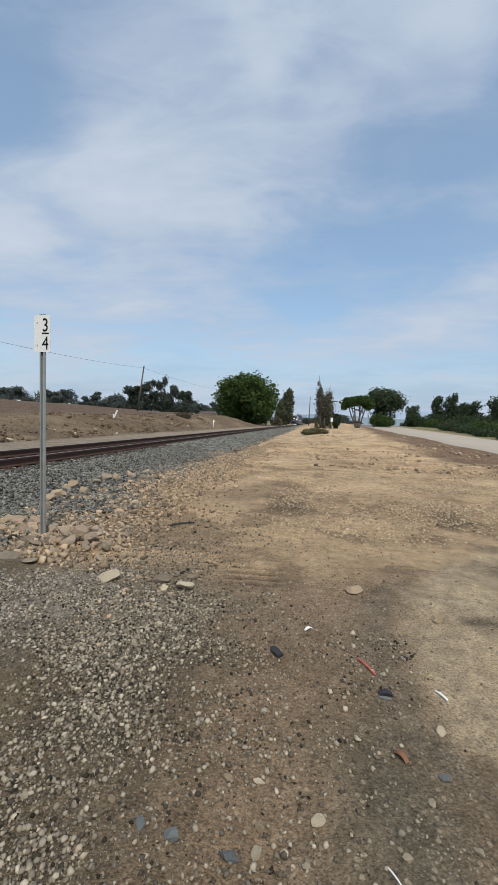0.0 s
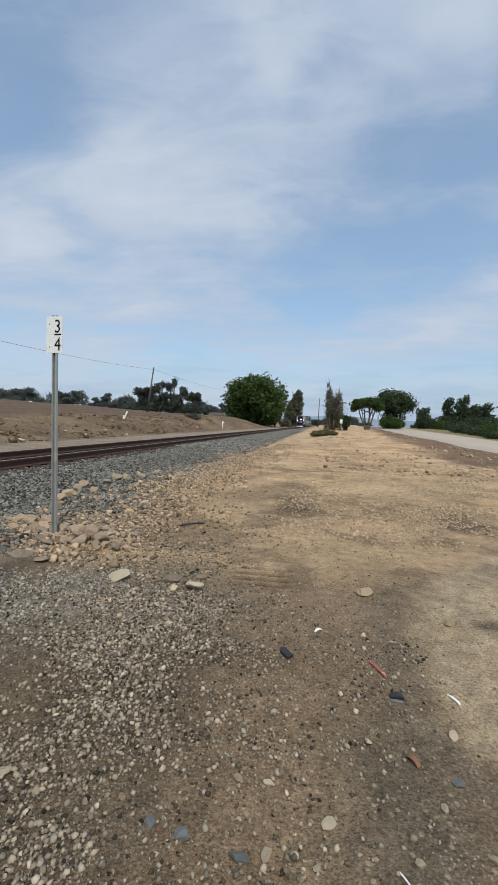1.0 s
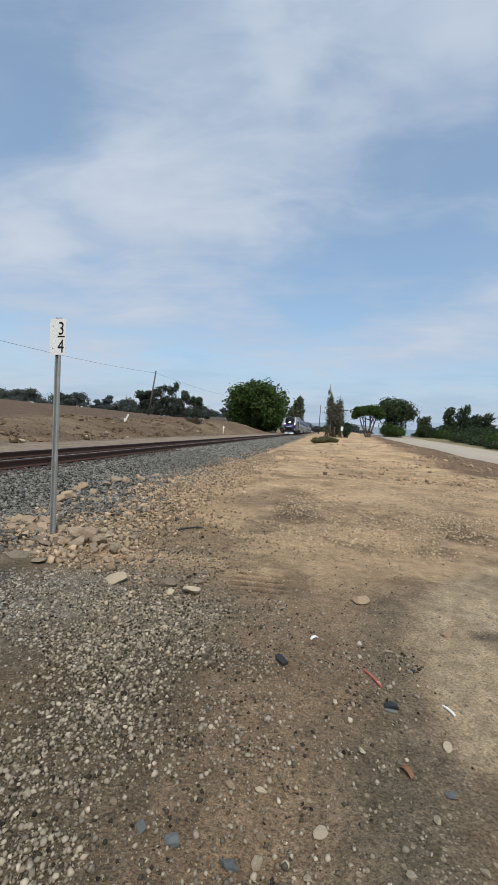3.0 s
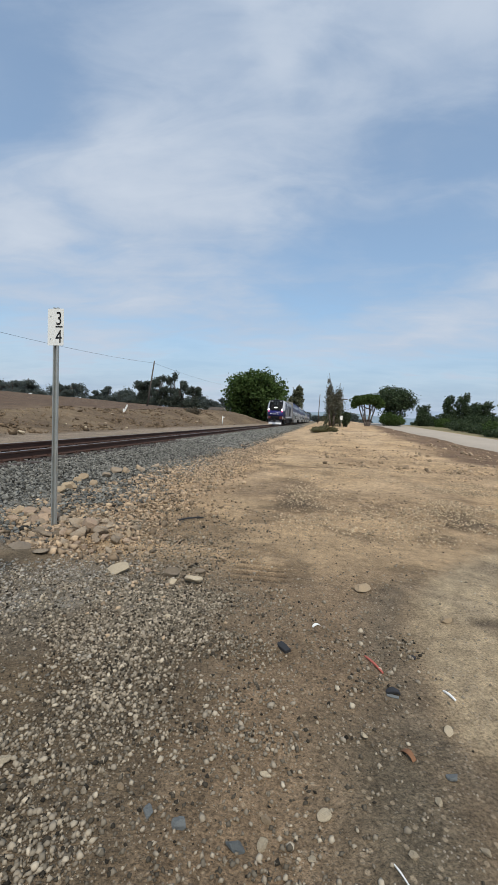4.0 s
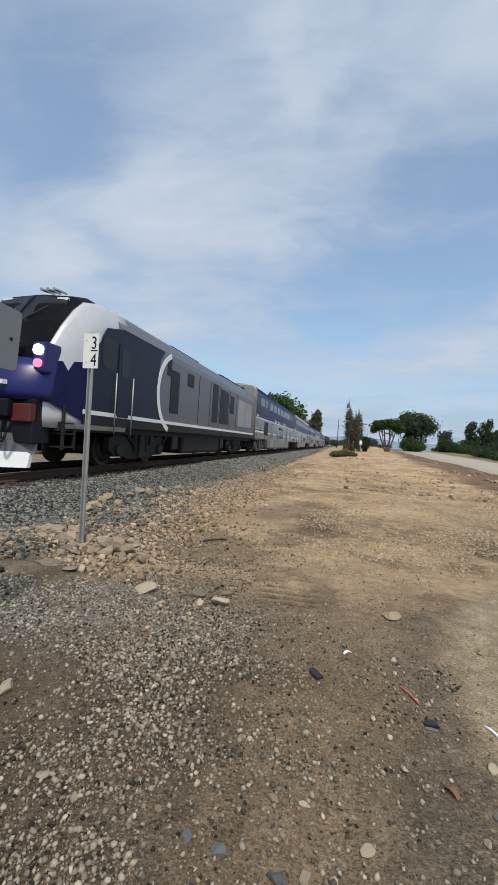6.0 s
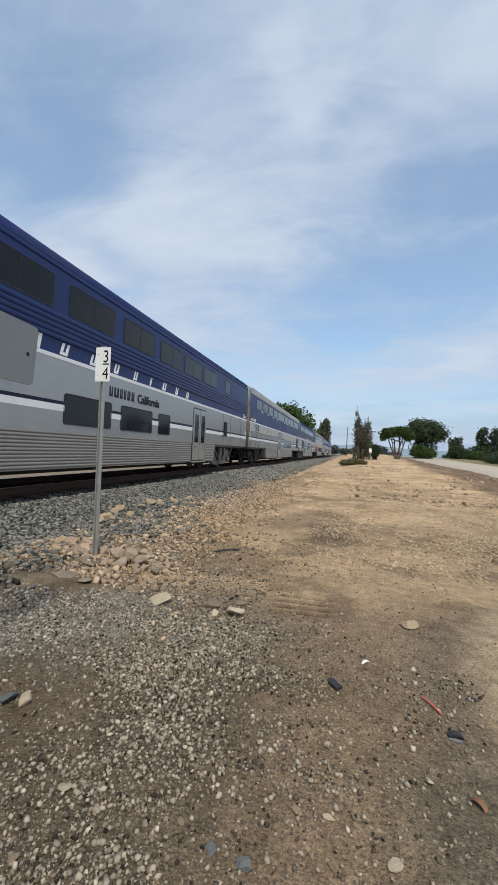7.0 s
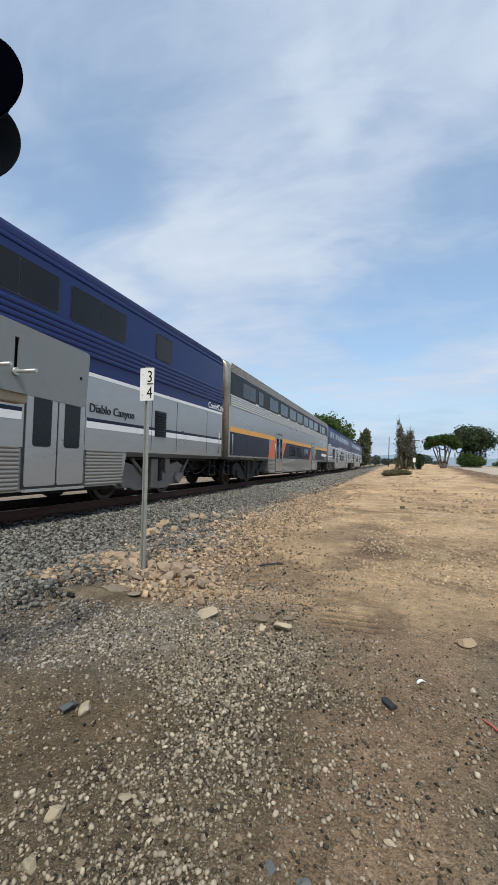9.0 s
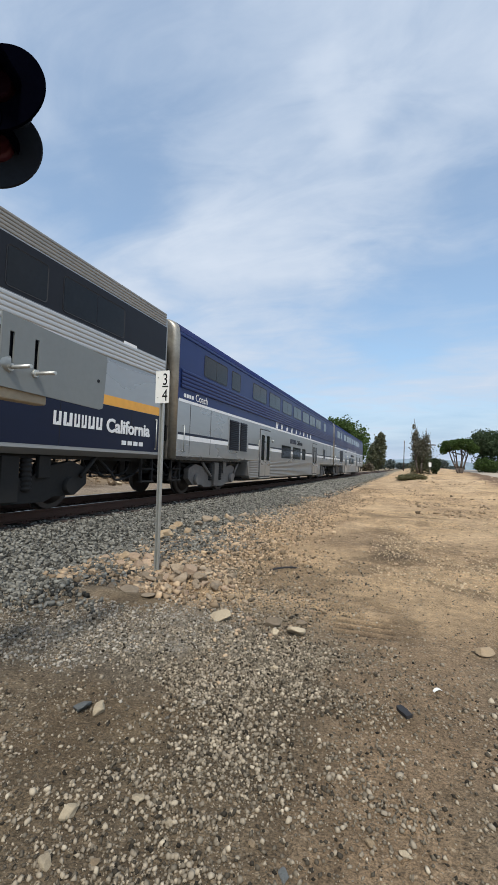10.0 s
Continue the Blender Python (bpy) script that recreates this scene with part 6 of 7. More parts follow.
FLASH_A, FLASH_B = (-2.205, 1.507, 3.466), (-2.391, 1.663, 3.278)
crossing_gate()


def rock_mesh(seed, mat, cuts=9):
    """A broken field stone: a lump with several flat faces knocked off."""
    rng = random.Random(seed)
    bm = bmesh.new()
    bmesh.ops.create_icosphere(bm, subdivisions=3, radius=0.5)
    for _ in range(cuts):
        nrm = Vector((rng.gauss(0, 1), rng.gauss(0, 1), rng.gauss(0, 1))).normalized()
        d = rng.uniform(0.24, 0.40)
        for v in bm.verts:
            h = v.co.dot(nrm) - d
            if h > 0:
                v.co -= nrm * h
    for v in bm.verts:
        v.co += v.co.normalized() * 0.06 * noise.noise(v.co * 3 + Vector((seed, 0, 0)))
        v.co.z *= 0.85
    for f in bm.faces:
        f.smooth = False
    return mesh_of("rock", bm, mat)


ROCKS = {k: [rock_mesh(40 + 10 * q + i, k) for i in range(5)] for q, k in enumerate(("rock", "rock_ochre", "rock_pale", "rock_grey", "rock_pink"))}


def lay_rock(x, y, size, mat, rng, label, group, flat=1.0, turn=None):
    ob = new("rock", rng.choice(ROCKS[mat]))
    z = float(relief(np.array([x]), np.array([y]))[0])
    sx, sy, sz = size * rng.uniform(1.0, 1.35), size * rng.uniform(0.75, 1.0), size * rng.uniform(0.75, 1.05) * flat
    ob.matrix_basis = Matrix.Translation((x, y, z + sz * 0.30)) @ Euler((rng.uniform(-0.3, 0.3), rng.uniform(-0.3, 0.3), rng.uniform(0, 6.28) if turn is None else turn)).to_matrix().to_4x4() @ Matrix.Diagonal((sx, sy, sz, 1))
    return tagged(ob, label, "rock", group)


def sign_rocks():
    """The heap of field stones round the post, and its tail up along the bed."""
    rng = random.Random(8)
    laid = []

    def pile(count, cx, cy, sx, sy, slope, lo, hi, mats, label):
        done = 0
        for _ in range(count * 30):
            gx, gy = rng.gauss(0, 1), rng.gauss(0, 1)
            x, y, size = cx + gx * sx, cy + gy * sy + slope * gx * sx, rng.uniform(lo, hi) * (1.0 if abs(gx) + abs(gy) < 1.6 else 0.7)
            if abs(gx) > 2.2 or abs(gy) > 2.2 or math.hypot(x + 2.915, y - 4.48) < 0.05 + size * 0.5:
                continue
            if any(math.hypot(x - a, y - b) < 0.40 * (size + c) for a, b, c in laid):
                continue
            laid.append((x, y, size))
            lay_rock(x, y, size, rng.choice(mats), rng, label, "heap of stones")
            done += 1
            if done == count:
                break
    pile(34, -2.48, 4.38, 0.30, 0.22, -0.3, 0.12, 0.20, ("rock", "rock_pink", "rock"), "tan field stone in a heap round a post")
    pile(22, -3.25, 4.72, 0.26, 0.13, -0.2, 0.10, 0.19, ("rock_pink", "rock_ochre", "rock_pink"), "pinkish ochre stone in a heap round a post")
    pile(46, -2.15, 4.28, 0.42, 0.30, -0.2, 0.05, 0.11, ("rock", "rock_pink", "rock_ochre"), "small tan stone at the foot of a heap")
    pile(26, -2.75, 5.0, 0.50, 0.25, -0.5, 0.05, 0.10, ("rock_ochre", "rock"), "small ochre stone behind a post")
    tail = [(-3.86, 6.08, .22), (-3.93, 6.44, .24), (-4.25, 7.42, .22), (-3.79, 6.96, .20), (-4.10, 8.42, .27), (-3.95, 8.64, .24), (-3.73, 9.02, .2), (-3.73, 9.86, .2), (-3.55, 5.5, .18), (-3.7, 5.75, .17), (-4.05, 7.9, .2), (-4.2, 7.1, .19), (-3.95, 9.3, .22), (-3.6, 6.4, .13)]
    for x, y, s in tail:
        lay_rock(x, y, s, "rock_ochre" if rng.random() < 0.6 else "rock", rng, "tan stone half sunk in grey ballast", "stones along the ballast")


def lone_rocks():
    rng = random.Random(3)
    for x, y, s, mat, flat, label in (
            (0.56, 3.56, .155, "rock_ochre", .55, "flat yellowish stone lying on packed dirt"), (1.10, 3.13, .085, "rock_ochre", .6, "small ochre stone on packed dirt"),
            (-0.85, 3.36, .20, "rock_pale", .45, "flat pale slab of stone on gravel"), (-1.57, 3.45, .22, "rock_pale", .4, "flat pale slab of stone on gravel"),
            (-1.07, 3.45, .15, "rock", .7, "brown stone on gravel"), (-0.86, 3.60, .11, "rock", .7, "brown stone on gravel"), (-1.02, 3.30, .10, "rock_pale", .6, "pale broken stone on gravel"),
            (-2.71, 3.66, .19, "rock", .35, "brown flat slab sunk in the dirt"), (-2.45, 3.62, .16, "rock", .4, "brown flat slab sunk in the dirt"), (-3.0, 3.75, .18, "rock", .35, "brown flat slab sunk in the dirt"),
            (-0.84, 2.73, .06, "rock_pale", .7, "small pale stone on gravel"), (0.37, 1.88, .048, "rock_pale", .6, "small white stone on dirt"), (0.77, 2.00, .050, "rock_pale", .6, "small white stone on dirt"),
            (-0.02, 1.43, .040, "rock_ochre", .8, "small yellow stone on dirt"), (0.19, 1.48, .055, "rock_pale", .6, "pale elongated stone on dirt"), (-0.02, 1.34, .045, "rock_pale", .7, "small pale stone on dirt"),
            (-0.04, 1.60, .045, "rock_pale", .6, "small pale stone on dirt"), (-0.31, 1.34, .062, "rock_grey", .7, "blue-grey stone on dirt"), (-0.11, 1.31, .060, "rock_grey", .8, "dark blue-grey stone on dirt"),
            (-0.43, 1.36, .055, "rock_grey", .3, "flat dark slate chip on dirt"), (-0.16, 1.59, .038, "rock_ochre", .8, "small yellow stone on dirt"), (-0.57, 1.43, .030, "rock_ochre", .8, "small orange stone on gravel"),
            (-0.89, 1.39, .042, "rock_pale", .8, "small pale stone on gravel"), (-1.07, 1.45, .06, "rock_pale", .6, "pale elongated stone on gravel"), (-1.63, 1.89, .095, "rock_pale", .8, "rounded tan stone on gravel"),
            (-1.73, 1.87, .11, "rock_grey", .7, "grey rounded stone on gravel"), (-1.27, 1.28, .075, "rock_pale", .8, "pale stone on gravel"), (-1.20, 1.10, .05, "rock_pale", .7, "pale stone on gravel"),
            (-1.05, 1.16, .04, "rock_ochre", .8, "small yellow stone on gravel"), (0.71, 1.75, .045, "rock_grey", .6, "dark stone chip on dirt"), (0.62, 1.62, .035, "rock_pale", .7, "small pale stone on dirt"),
            (0.47, 1.40, .034, "rock_pale", .7, "small pale stone on dirt"), (0.72, 1.46, .036, "rock_pale", .7, "small pale stone on dirt"), (0.14, 1.33, .03, "rock_pale", .7, "small pale stone on dirt")):
        lay_rock(x, y, s, mat, rng, label, "loose stones", flat)


def litter():
    def ground_at(x, y):
        return float(relief(np.array([x]), np.array([y]))[0])

    def chip(name, x, y, lx, ly, h, turn, mat, label, category, bend=0.0):
        bm = bmesh.new()
        k = 6
        rows = []
        for i in range(k + 1):
            f = i / k - 0.5
            wv = ly * (0.5 - 0.25 * abs(f) * (1 + 0.5 * math.sin(9 * f)))
            zz = bend * (1 - 4 * f * f)
            rows.append([bm.verts.new(c) for c in ((f * lx, -wv, zz), (f * lx, wv, zz + 0.2 * h), (f * lx, wv, zz + h), (f * lx, -wv, zz + 0.8 * h))])
        for a, b in zip(rows, rows[1:]):
            for q in range(4):
                bm.faces.new((a[q], a[(q + 1) % 4], b[(q + 1) % 4], b[q]))
        bm.faces.new(rows[0])
        bm.faces.new(rows[-1])
        bmesh.ops.recalc_face_normals(bm, faces=bm.faces)
        ob = part(name, bm, mat)
        ob.matrix_basis = pose(x, y, ground_at(x, y) + 0.002, 0, 0, turn)
        return tagged(ob, label, category)
    chip("scrap", -0.03, 2.49, 0.10, 0.045, 0.022, -55, "scrap_dark", "black scrap of rubber lying on dirt", "scrap")
    chip("scrap", 0.17, 2.81, 0.062, 0.020, 0.006, 40, "plastic_white", "white curled scrap of plastic on dirt", "scrap", 0.012)
    chip("scrap", 0.495, 2.44, 0.17, 0.012, 0.008, -62, "plastic_red", "faded red plastic strip on dirt", "scrap", 0.008)
    chip("scrap", 0.56, 2.21, 0.07, 0.035, 0.012, 8, "scrap_dark", "dark folded scrap on dirt", "scrap", 0.012)
    chip("scrap", 0.555, 2.185, 0.06, 0.02, 0.006, -10, "rock_grey", "grey scrap beside dark scrap", "scrap")
    chip("stick", 0.85, 2.25, 0.08, 0.011, 0.008, -60, "plastic_white", "bleached white sliver on dirt", "stick", 0.006)
    chip("leaf", 0.55, 1.82, 0.065, 0.028, 0.004, -50, "leaf_dry", "dry curled brown leaf", "leaf", 0.018)
    chip("scrap", 0.74, 2.56, 0.035, 0.025, 0.012, -30, "scrap_dark", "small dark scrap on dirt", "scrap")
    chip("stick", 0.42, 1.33, 0.07, 0.004, 0.005, -58, "plastic_white", "thin pale straw on dirt", "stick", 0.004)
    chip("stick", -0.45, 2.02, 0.10, 0.005, 0.004, 80, "grass_dry", "thin dry straw on gravel", "stick", 0.004)
    chip("stick", -1.5, 5.45, 0.42, 0.025, 0.02, 42, "scrap_dark", "dark twig on rubble", "stick", 0.02)
    for x, y, t in ((4.6, 9.8, 20), (5.0, 10.2, 70), (2.6, 6.1, 10), (2.75, 5.9, 60), (3.3, 12.5, 0), (6.1, 15.5, 0), (1.6, 12.8, 10)):
        chip("scrap", x, y, 0.06, 0.03, 0.012, t, "rock_pale", "pale scrap of litter on dirt", "scrap", 0.02)
    # debris on the far bank
    for x, y, h, w in ((-19.0, 40.0, 0.75, 0.16), (-18.6, 39.0, 0.35, 0.12)):
        bm = bmesh.new()
        box(bm, -w / 2, w / 2, -0.04, 0.04, -0.1, h, 0.01)
        ob = part("broken_post", bm, "sign")
        ob.matrix_basis = pose(x, y, float(land(x, y)) + 0.02, 0, 24 if h > 0.5 else -3, 10)
        tagged(ob, "broken white marker post on the bank", "post")
    bm = bmesh.new()
    tube(bm, (0, 0, -0.1), (0, 0, 1.15), 0.08, 0.08, 12)
    tube(bm, (0, 0, 1.15), (0.0, 0, 1.22), 0.10, 0.02, 12)
    box(bm, -0.02, 0.25, -0.02, 0.02, 0.95, 1.1)
    ob = part("marker_post", bm, "sign")
    ob.matrix_basis = pose(-13.0, 60, float(land(-13.0, 60)))
    tagged(ob, "white cable marker post beside the track", "post")
    rng = random.Random(77)
    for k in range(14):
        x, y = rng.uniform(-19, -12), rng.uniform(16, 55)
        lay_rock(x, y, rng.uniform(0.15, 0.35), rng.choice(("rock_pale", "rock")), rng, "pale stone on the rough bank", "stones on the bank")


sign_rocks()
lone_rocks()
litter()


# ---- plants ----
def leaves_at(centres, size, seed, droop=0.0):
    """One small bent leaf clump at each centre: arrays of corners and of faces."""
    rng = np.random.RandomState(seed)
    k = len(centres)
    a = rng.normal(size=(k, 3))
    a[:, 2] = a[:, 2] * 0.6 - droop
    a /= np.linalg.norm(a, axis=1)[:, None]
    b = np.cross(a, rng.normal(size=(k, 3)))
    b /= np.linalg.norm(b, axis=1)[:, None]
    s = size * (0.6 + 0.8 * rng.rand(k))[:, None]
    n = np.cross(a, b) * s * 0.18
    P = np.stack([centres - a * s * 0.5, centres + b * s * 0.32 + n, centres + a * s * 0.5, centres - b * s * 0.32 + n], 1)
    F = (np.array([[0, 1, 2, 3]])[None] + (np.arange(k) * 4)[:, None, None]).reshape(-1, 4)
    return P.reshape(-1, 3), F


def crown_points(blobs, count, seed, ragged=0.35):
    """Points in the outer skin of uneven lobes, with gaps."""
    rng = np.random.RandomState(seed)
    vol = np.array([b[3] * b[4] * b[5] for b in blobs]) ** 0.67
    out = []
    for b, share in zip(blobs, vol / vol.sum()):
        k = int(count * share * 1.6) + 8
        d = rng.normal(size=(k, 3))
        d /= np.linalg.norm(d, axis=1)[:, None]
        lump = fractal(d[:, 0] * 3 + b[0] + 40, d[:, 1] * 3 + d[:, 2] * 4 + 40 + b[2], 1.0, seed, 3)
        r = (0.55 + 0.45 * rng.rand(k) ** 0.5) * (1 + ragged * lump * 1.6)
        p = np.array(b[:3]) + d * r[:, None] * np.array(b[3:6])
        out.append(p[lump + 0.4 * rng.rand(k) > -0.18])
    return np.concatenate(out)


def limb(bm, p, q, r0, r1, rng, k=4, wobble=0.12):
    p, q = Vector(p), Vector(q)
    last, n = p, (q - p).length
    for i in range(1, k + 1):
        nxt = p.lerp(q, i / k) + Vector((rng.uniform(-1, 1), rng.uniform(-1, 1), rng.uniform(-0.4, 0.4))) * wobble * n / k * (0 if i == k else 1)
        tube(bm, last, nxt, r0 + (r1 - r0) * (i - 1) / k, r0 + (r1 - r0) * i / k, 7)
        last = nxt


def tree(name, label, x, y, blobs, count, leaf, mat, trunks, seed, base=None, category="tree", group="", ragged=0.35, droop=0.0):
    """blobs: lobes (dx, dy, z over the base, rx, ry, rz). trunks: (x0, y0, x1, y1, z1, r0, r1), all from the tree's foot."""
    z0 = float(land(x, y)) if base is None else base
    rng = random.Random(seed)
    t = tagged(empty(name, pose(x, y, z0)), label, category, group)
    if trunks:
        bm = bmesh.new()
        for x0, y0, x1, y1, z1, r0, r1 in trunks:
            limb(bm, (x0, y0, -0.3), (x1, y1, z1), r0, r1, rng)
        part("trunk", bm, "bark", t, "grey-brown trunk and limbs")
        bm = bmesh.new()
        for b in blobs:
            for _ in range(3):
                x0, y0, x1, y1, z1, r0, r1 = rng.choice(trunks)
                f = rng.uniform(0.55, 0.95)
                st = (x0 + (x1 - x0) * f, y0 + (y1 - y0) * f, z1 * f)
                limb(bm, st, (b[0] + rng.uniform(-.6, .6) * b[3], b[1] + rng.uniform(-.6, .6) * b[4], b[2] + rng.uniform(-.3, .5) * b[5]), r1 * 0.9, r1 * 0.25, rng, 3)
        part("branches", bm, "bark", t, "grey-brown branches")
    P, F = leaves_at(crown_points(blobs, count, seed, ragged), leaf, seed + 1, droop)
    me = raw_mesh("crown", P, F, mat)
    shared("crown", me, t, None, "")
    return t


def lobes(cx0, cx1, z0, z1, n, seed, depth=None, size=0.34):
    """n uneven lobes that fill a span of width and height."""
    rng = random.Random(seed)
    w, h = cx1 - cx0, z1 - z0
    depth = w if depth is None else depth
    out = [((cx0 + cx1) / 2, 0, (z0 + z1) / 2, w * 0.36, depth * 0.36, h * 0.40)]
    for i in range(n):
        a = 2 * math.pi * i / n + rng.uniform(-0.3, 0.3)
        rx, rz = w * size * rng.uniform(0.6, 1.0), h * size * rng.uniform(0.6, 1.0)
        out.append(((cx0 + cx1) / 2 + (w / 2 - rx) * math.cos(a), rng.uniform(-0.35, 0.35) * depth, (z0 + z1) / 2 + (h / 2 - rz) * math.sin(a), rx, rx * depth / w, rz))
    return out


def plant_all():
    # the dense broad tree beside the line
    tree("broad_tree", "dense rounded bright green tree beside the track", -18.7, 140, lobes(-10.2, 10.0, -0.3, 17.2, 18, 1, 18, 0.33), 19000, 0.85, "leaf_green",
         [(0, 0, 0.5, 0, 7, 0.6, 0.3), (0.5, 0, -3, 1, 8, 0.4, 0.2), (0, 0.5, 4, 1, 8, 0.4, 0.2)], 1, -0.2, ragged=0.55)
    tree("feathery_tree", "tall ragged olive-brown tree behind a broad tree", -7.4, 172, [(0, 0, 3.5, 3.4, 3.4, 3.4), (0.6, 0, 7.5, 2.9, 3, 3.2), (1.2, 0, 11, 2.0, 2, 2.6), (2.0, 0, 13, 1.2, 1.2, 1.6), (-1.4, 0, 6, 2, 2, 3)], 3800, 0.8, "leaf_olive",
         [(0, 0, 1, 0, 12, 0.3, 0.08)], 2, 0.9, ragged=0.6)
    tree("bush", "dark bush at the foot of trees beside the track", -9.6, 158, [(0, 0, 1.2, 2.2, 2.2, 1.9)], 700, 0.7, "leaf_brown", [], 3, 0.0, "bush")
    # the half-dead pair by the road
    tree("withered_tree", "half-dead slender tree with bare brown tops", 3.0, 60,
         [(-0.5, 0, 3.4, 0.5, 0.5, 0.8), (-0.75, 0, 4.5, 0.28, 0.3, 0.5), (-0.45, 0, 5.3, 0.25, 0.25, 0.5), (0.55, 0, 3.7, 0.45, 0.4, 0.6), (0.85, 0, 4.7, 0.26, 0.3, 0.5), (-0.8, 0, 6.1, 0.16, 0.2, 0.35), (0.1, 0, 2.6, 0.9, 0.6, 0.9), (-0.45, 0, 4.0, 0.55, 0.5, 0.7), (0.6, 0, 4.3, 0.45, 0.4, 0.7), (-0.62, 0, 5.0, 0.36, 0.3, 0.5), (0.0, 0, 3.3, 0.95, 0.6, 1.0)], 2300, 0.2, "leaf_grey",
         [(-0.2, 0, -0.75, 0.1, 7.3, 0.14, 0.02), (0.2, 0, 0.85, 0, 6.0, 0.13, 0.02), (0.0, 0.2, -0.35, 0.2, 6.3, 0.06, 0.012), (-0.2, 0, -1.15, 0, 5.8, 0.05, 0.01), (0.2, 0, 1.3, 0, 5.4, 0.05, 0.01), (0.1, 0, 0.35, 0, 5.6, 0.06, 0.01), (-0.3, 0, -1.05, 0, 6.8, 0.04, 0.008)], 4, 1.0, ragged=0.9)
    tree("withered_tree", "olive leafy growth below bare withered tops", 3.3, 60.6, [(-0.5, 0, 0.9, 0.8, 0.8, 0.9), (0.5, 0, 1.0, 0.85, 0.8, 1.0), (0.0, 0, 2.0, 0.75, 0.7, 0.8), (0.6, 0, 2.7, 0.5, 0.5, 0.6), (-0.7, 0, 2.7, 0.45, 0.5, 0.7), (0.0, 0, 0.9, 1.35, 0.9, 1.2), (0.05, 0, 2.4, 1.15, 0.7, 1.1), (0.05, 0, 3.4, 0.9, 0.6, 0.9), (-0.35, 0, 3.9, 0.5, 0.5, 0.6)], 3600, 0.22, "leaf_olive", [(0, 0, 0.1, 0, 3, 0.12, 0.04)], 5, 1.0, ragged=0.8)
    tree("bush", "dark green bush beside a withered tree", 4.75, 58, [(0, 0, 0.95, 0.6, 0.6, 1.0)], 650, 0.24, "leaf_dark", [(0, 0, 0, 0, 1, 0.06, 0.03)], 6, 1.0, "bush")
    # umbrella-crowned tree and the oak beyond it
    tree("umbrella_tree", "flat-topped green tree on fanned bare trunks", 8.4, 65, [(-1.0, 0, 3.9, 1.35, 1.4, 0.75), (0.6, 0, 4.1, 1.5, 1.4, 0.75), (-1.9, 0, 3.2, 0.55, 0.7, 0.6), (1.7, 0, 3.4, 0.8, 0.9, 0.7), (-0.1, 0.3, 4.35, 1.0, 1, 0.5)], 3400, 0.27, "leaf_green",
         [(0, 0, -1.3, 0, 3.4, 0.15, 0.06), (0.1, 0, -0.5, 0.3, 3.6, 0.16, 0.06), (0.2, 0, 0.4, 0, 3.6, 0.15, 0.06), (0.3, 0, 1.3, 0.2, 3.4, 0.15, 0.06), (0.1, 0, 0.9, -0.3, 3.5, 0.12, 0.05), (-0.1, 0, -0.9, 0, 3.2, 0.1, 0.04)], 7, 1.05)
    tree("oak_tree", "broad dark green oak with gaps in its crown", 14.2, 76, lobes(-3.4, 3.6, 2.6, 7.0, 9, 12, 6, 0.40) + [(-1.0, -1, 1.9, 1.4, 1.3, 1.3), (0.6, -1, 1.6, 1.5, 1.3, 1.2)], 5600, 0.34, "leaf_dark",
         [(0, 0, -1.6, 0, 4.2, 0.28, 0.1), (0.2, 0, 0.5, 0, 4.8, 0.28, 0.1), (0.3, 0, 2.0, 0, 4.2, 0.22, 0.09)], 8, 1.1, ragged=0.6)
    tree("bush", "bright green bush under an oak", 13.4, 72, [(-0.5, 0, 1.2, 1.4, 1.2, 1.1), (1.0, 0, 1.0, 1.1, 1, 0.9)], 1300, 0.28, "leaf_green", [], 9, 1.1, "bush")
    tree("bush", "round dark green bush beyond the road", 21.8, 85, [(0, 0, 1.4, 1.4, 1.4, 1.35)], 900, 0.3, "leaf_dark", [], 10, 1.2, "bush")
    # the dark row on the far side of the road
    for k, (x, y, w, h) in enumerate(((29.3, 95, 2.4, 7.8), (32.3, 95, 2.9, 8.4), (33.0, 86, 3.4, 6.2), (36.2, 82, 3.4, 7.4), (35.0, 97, 3.2, 6.6), (39.5, 86, 4.0, 7.0), (26.5, 104, 3.0, 6.0))):
        tree("roadside_tree", "dark green upright tree in a row beyond the road", x, y, [(0, 0, h * 0.22, w * 0.75, w * 0.7, h * 0.24), (0.1 * w, 0, h * 0.5, w * 0.52, w * 0.5, h * 0.22), (-0.15 * w, 0, h * 0.72, w * 0.38, w * 0.4, h * 0.17), (0.2 * w, 0, h * 0.86, w * 0.28, w * 0.3, h * 0.13), (0.5 * w, 0, h * 0.34, w * 0.45, w * .4, h * 0.2)], 2300, 0.42, "leaf_dark",
             [(0, 0, 0.1, 0, h * 0.8, 0.18, 0.05)], 20 + k, 0.6, group="trees beyond the road", ragged=0.65)
    rng = random.Random(31)
    for k in range(22):
        y = 42 + k * 3.2
        x = 19.6 + 0.028 * (y - 42) * 6 * 0.6 + rng.uniform(0, 3.5)
        h = rng.uniform(0.8, 1.5)
        tree("roadside_bush", "green bush in the hedge beyond the road", x, y, [(0, 0, h * 0.5, 1.6 * rng.uniform(.8, 1.2), 1.6, h * 0.6), (rng.uniform(-1, 1), 0.5, h * 0.6, 1.0, 1.0, h * 0.6)], 620, 0.26, rng.choice(("leaf_dark", "leaf_green", "leaf_dark")), [], 50 + k, None, "bush", "hedge beyond the road")
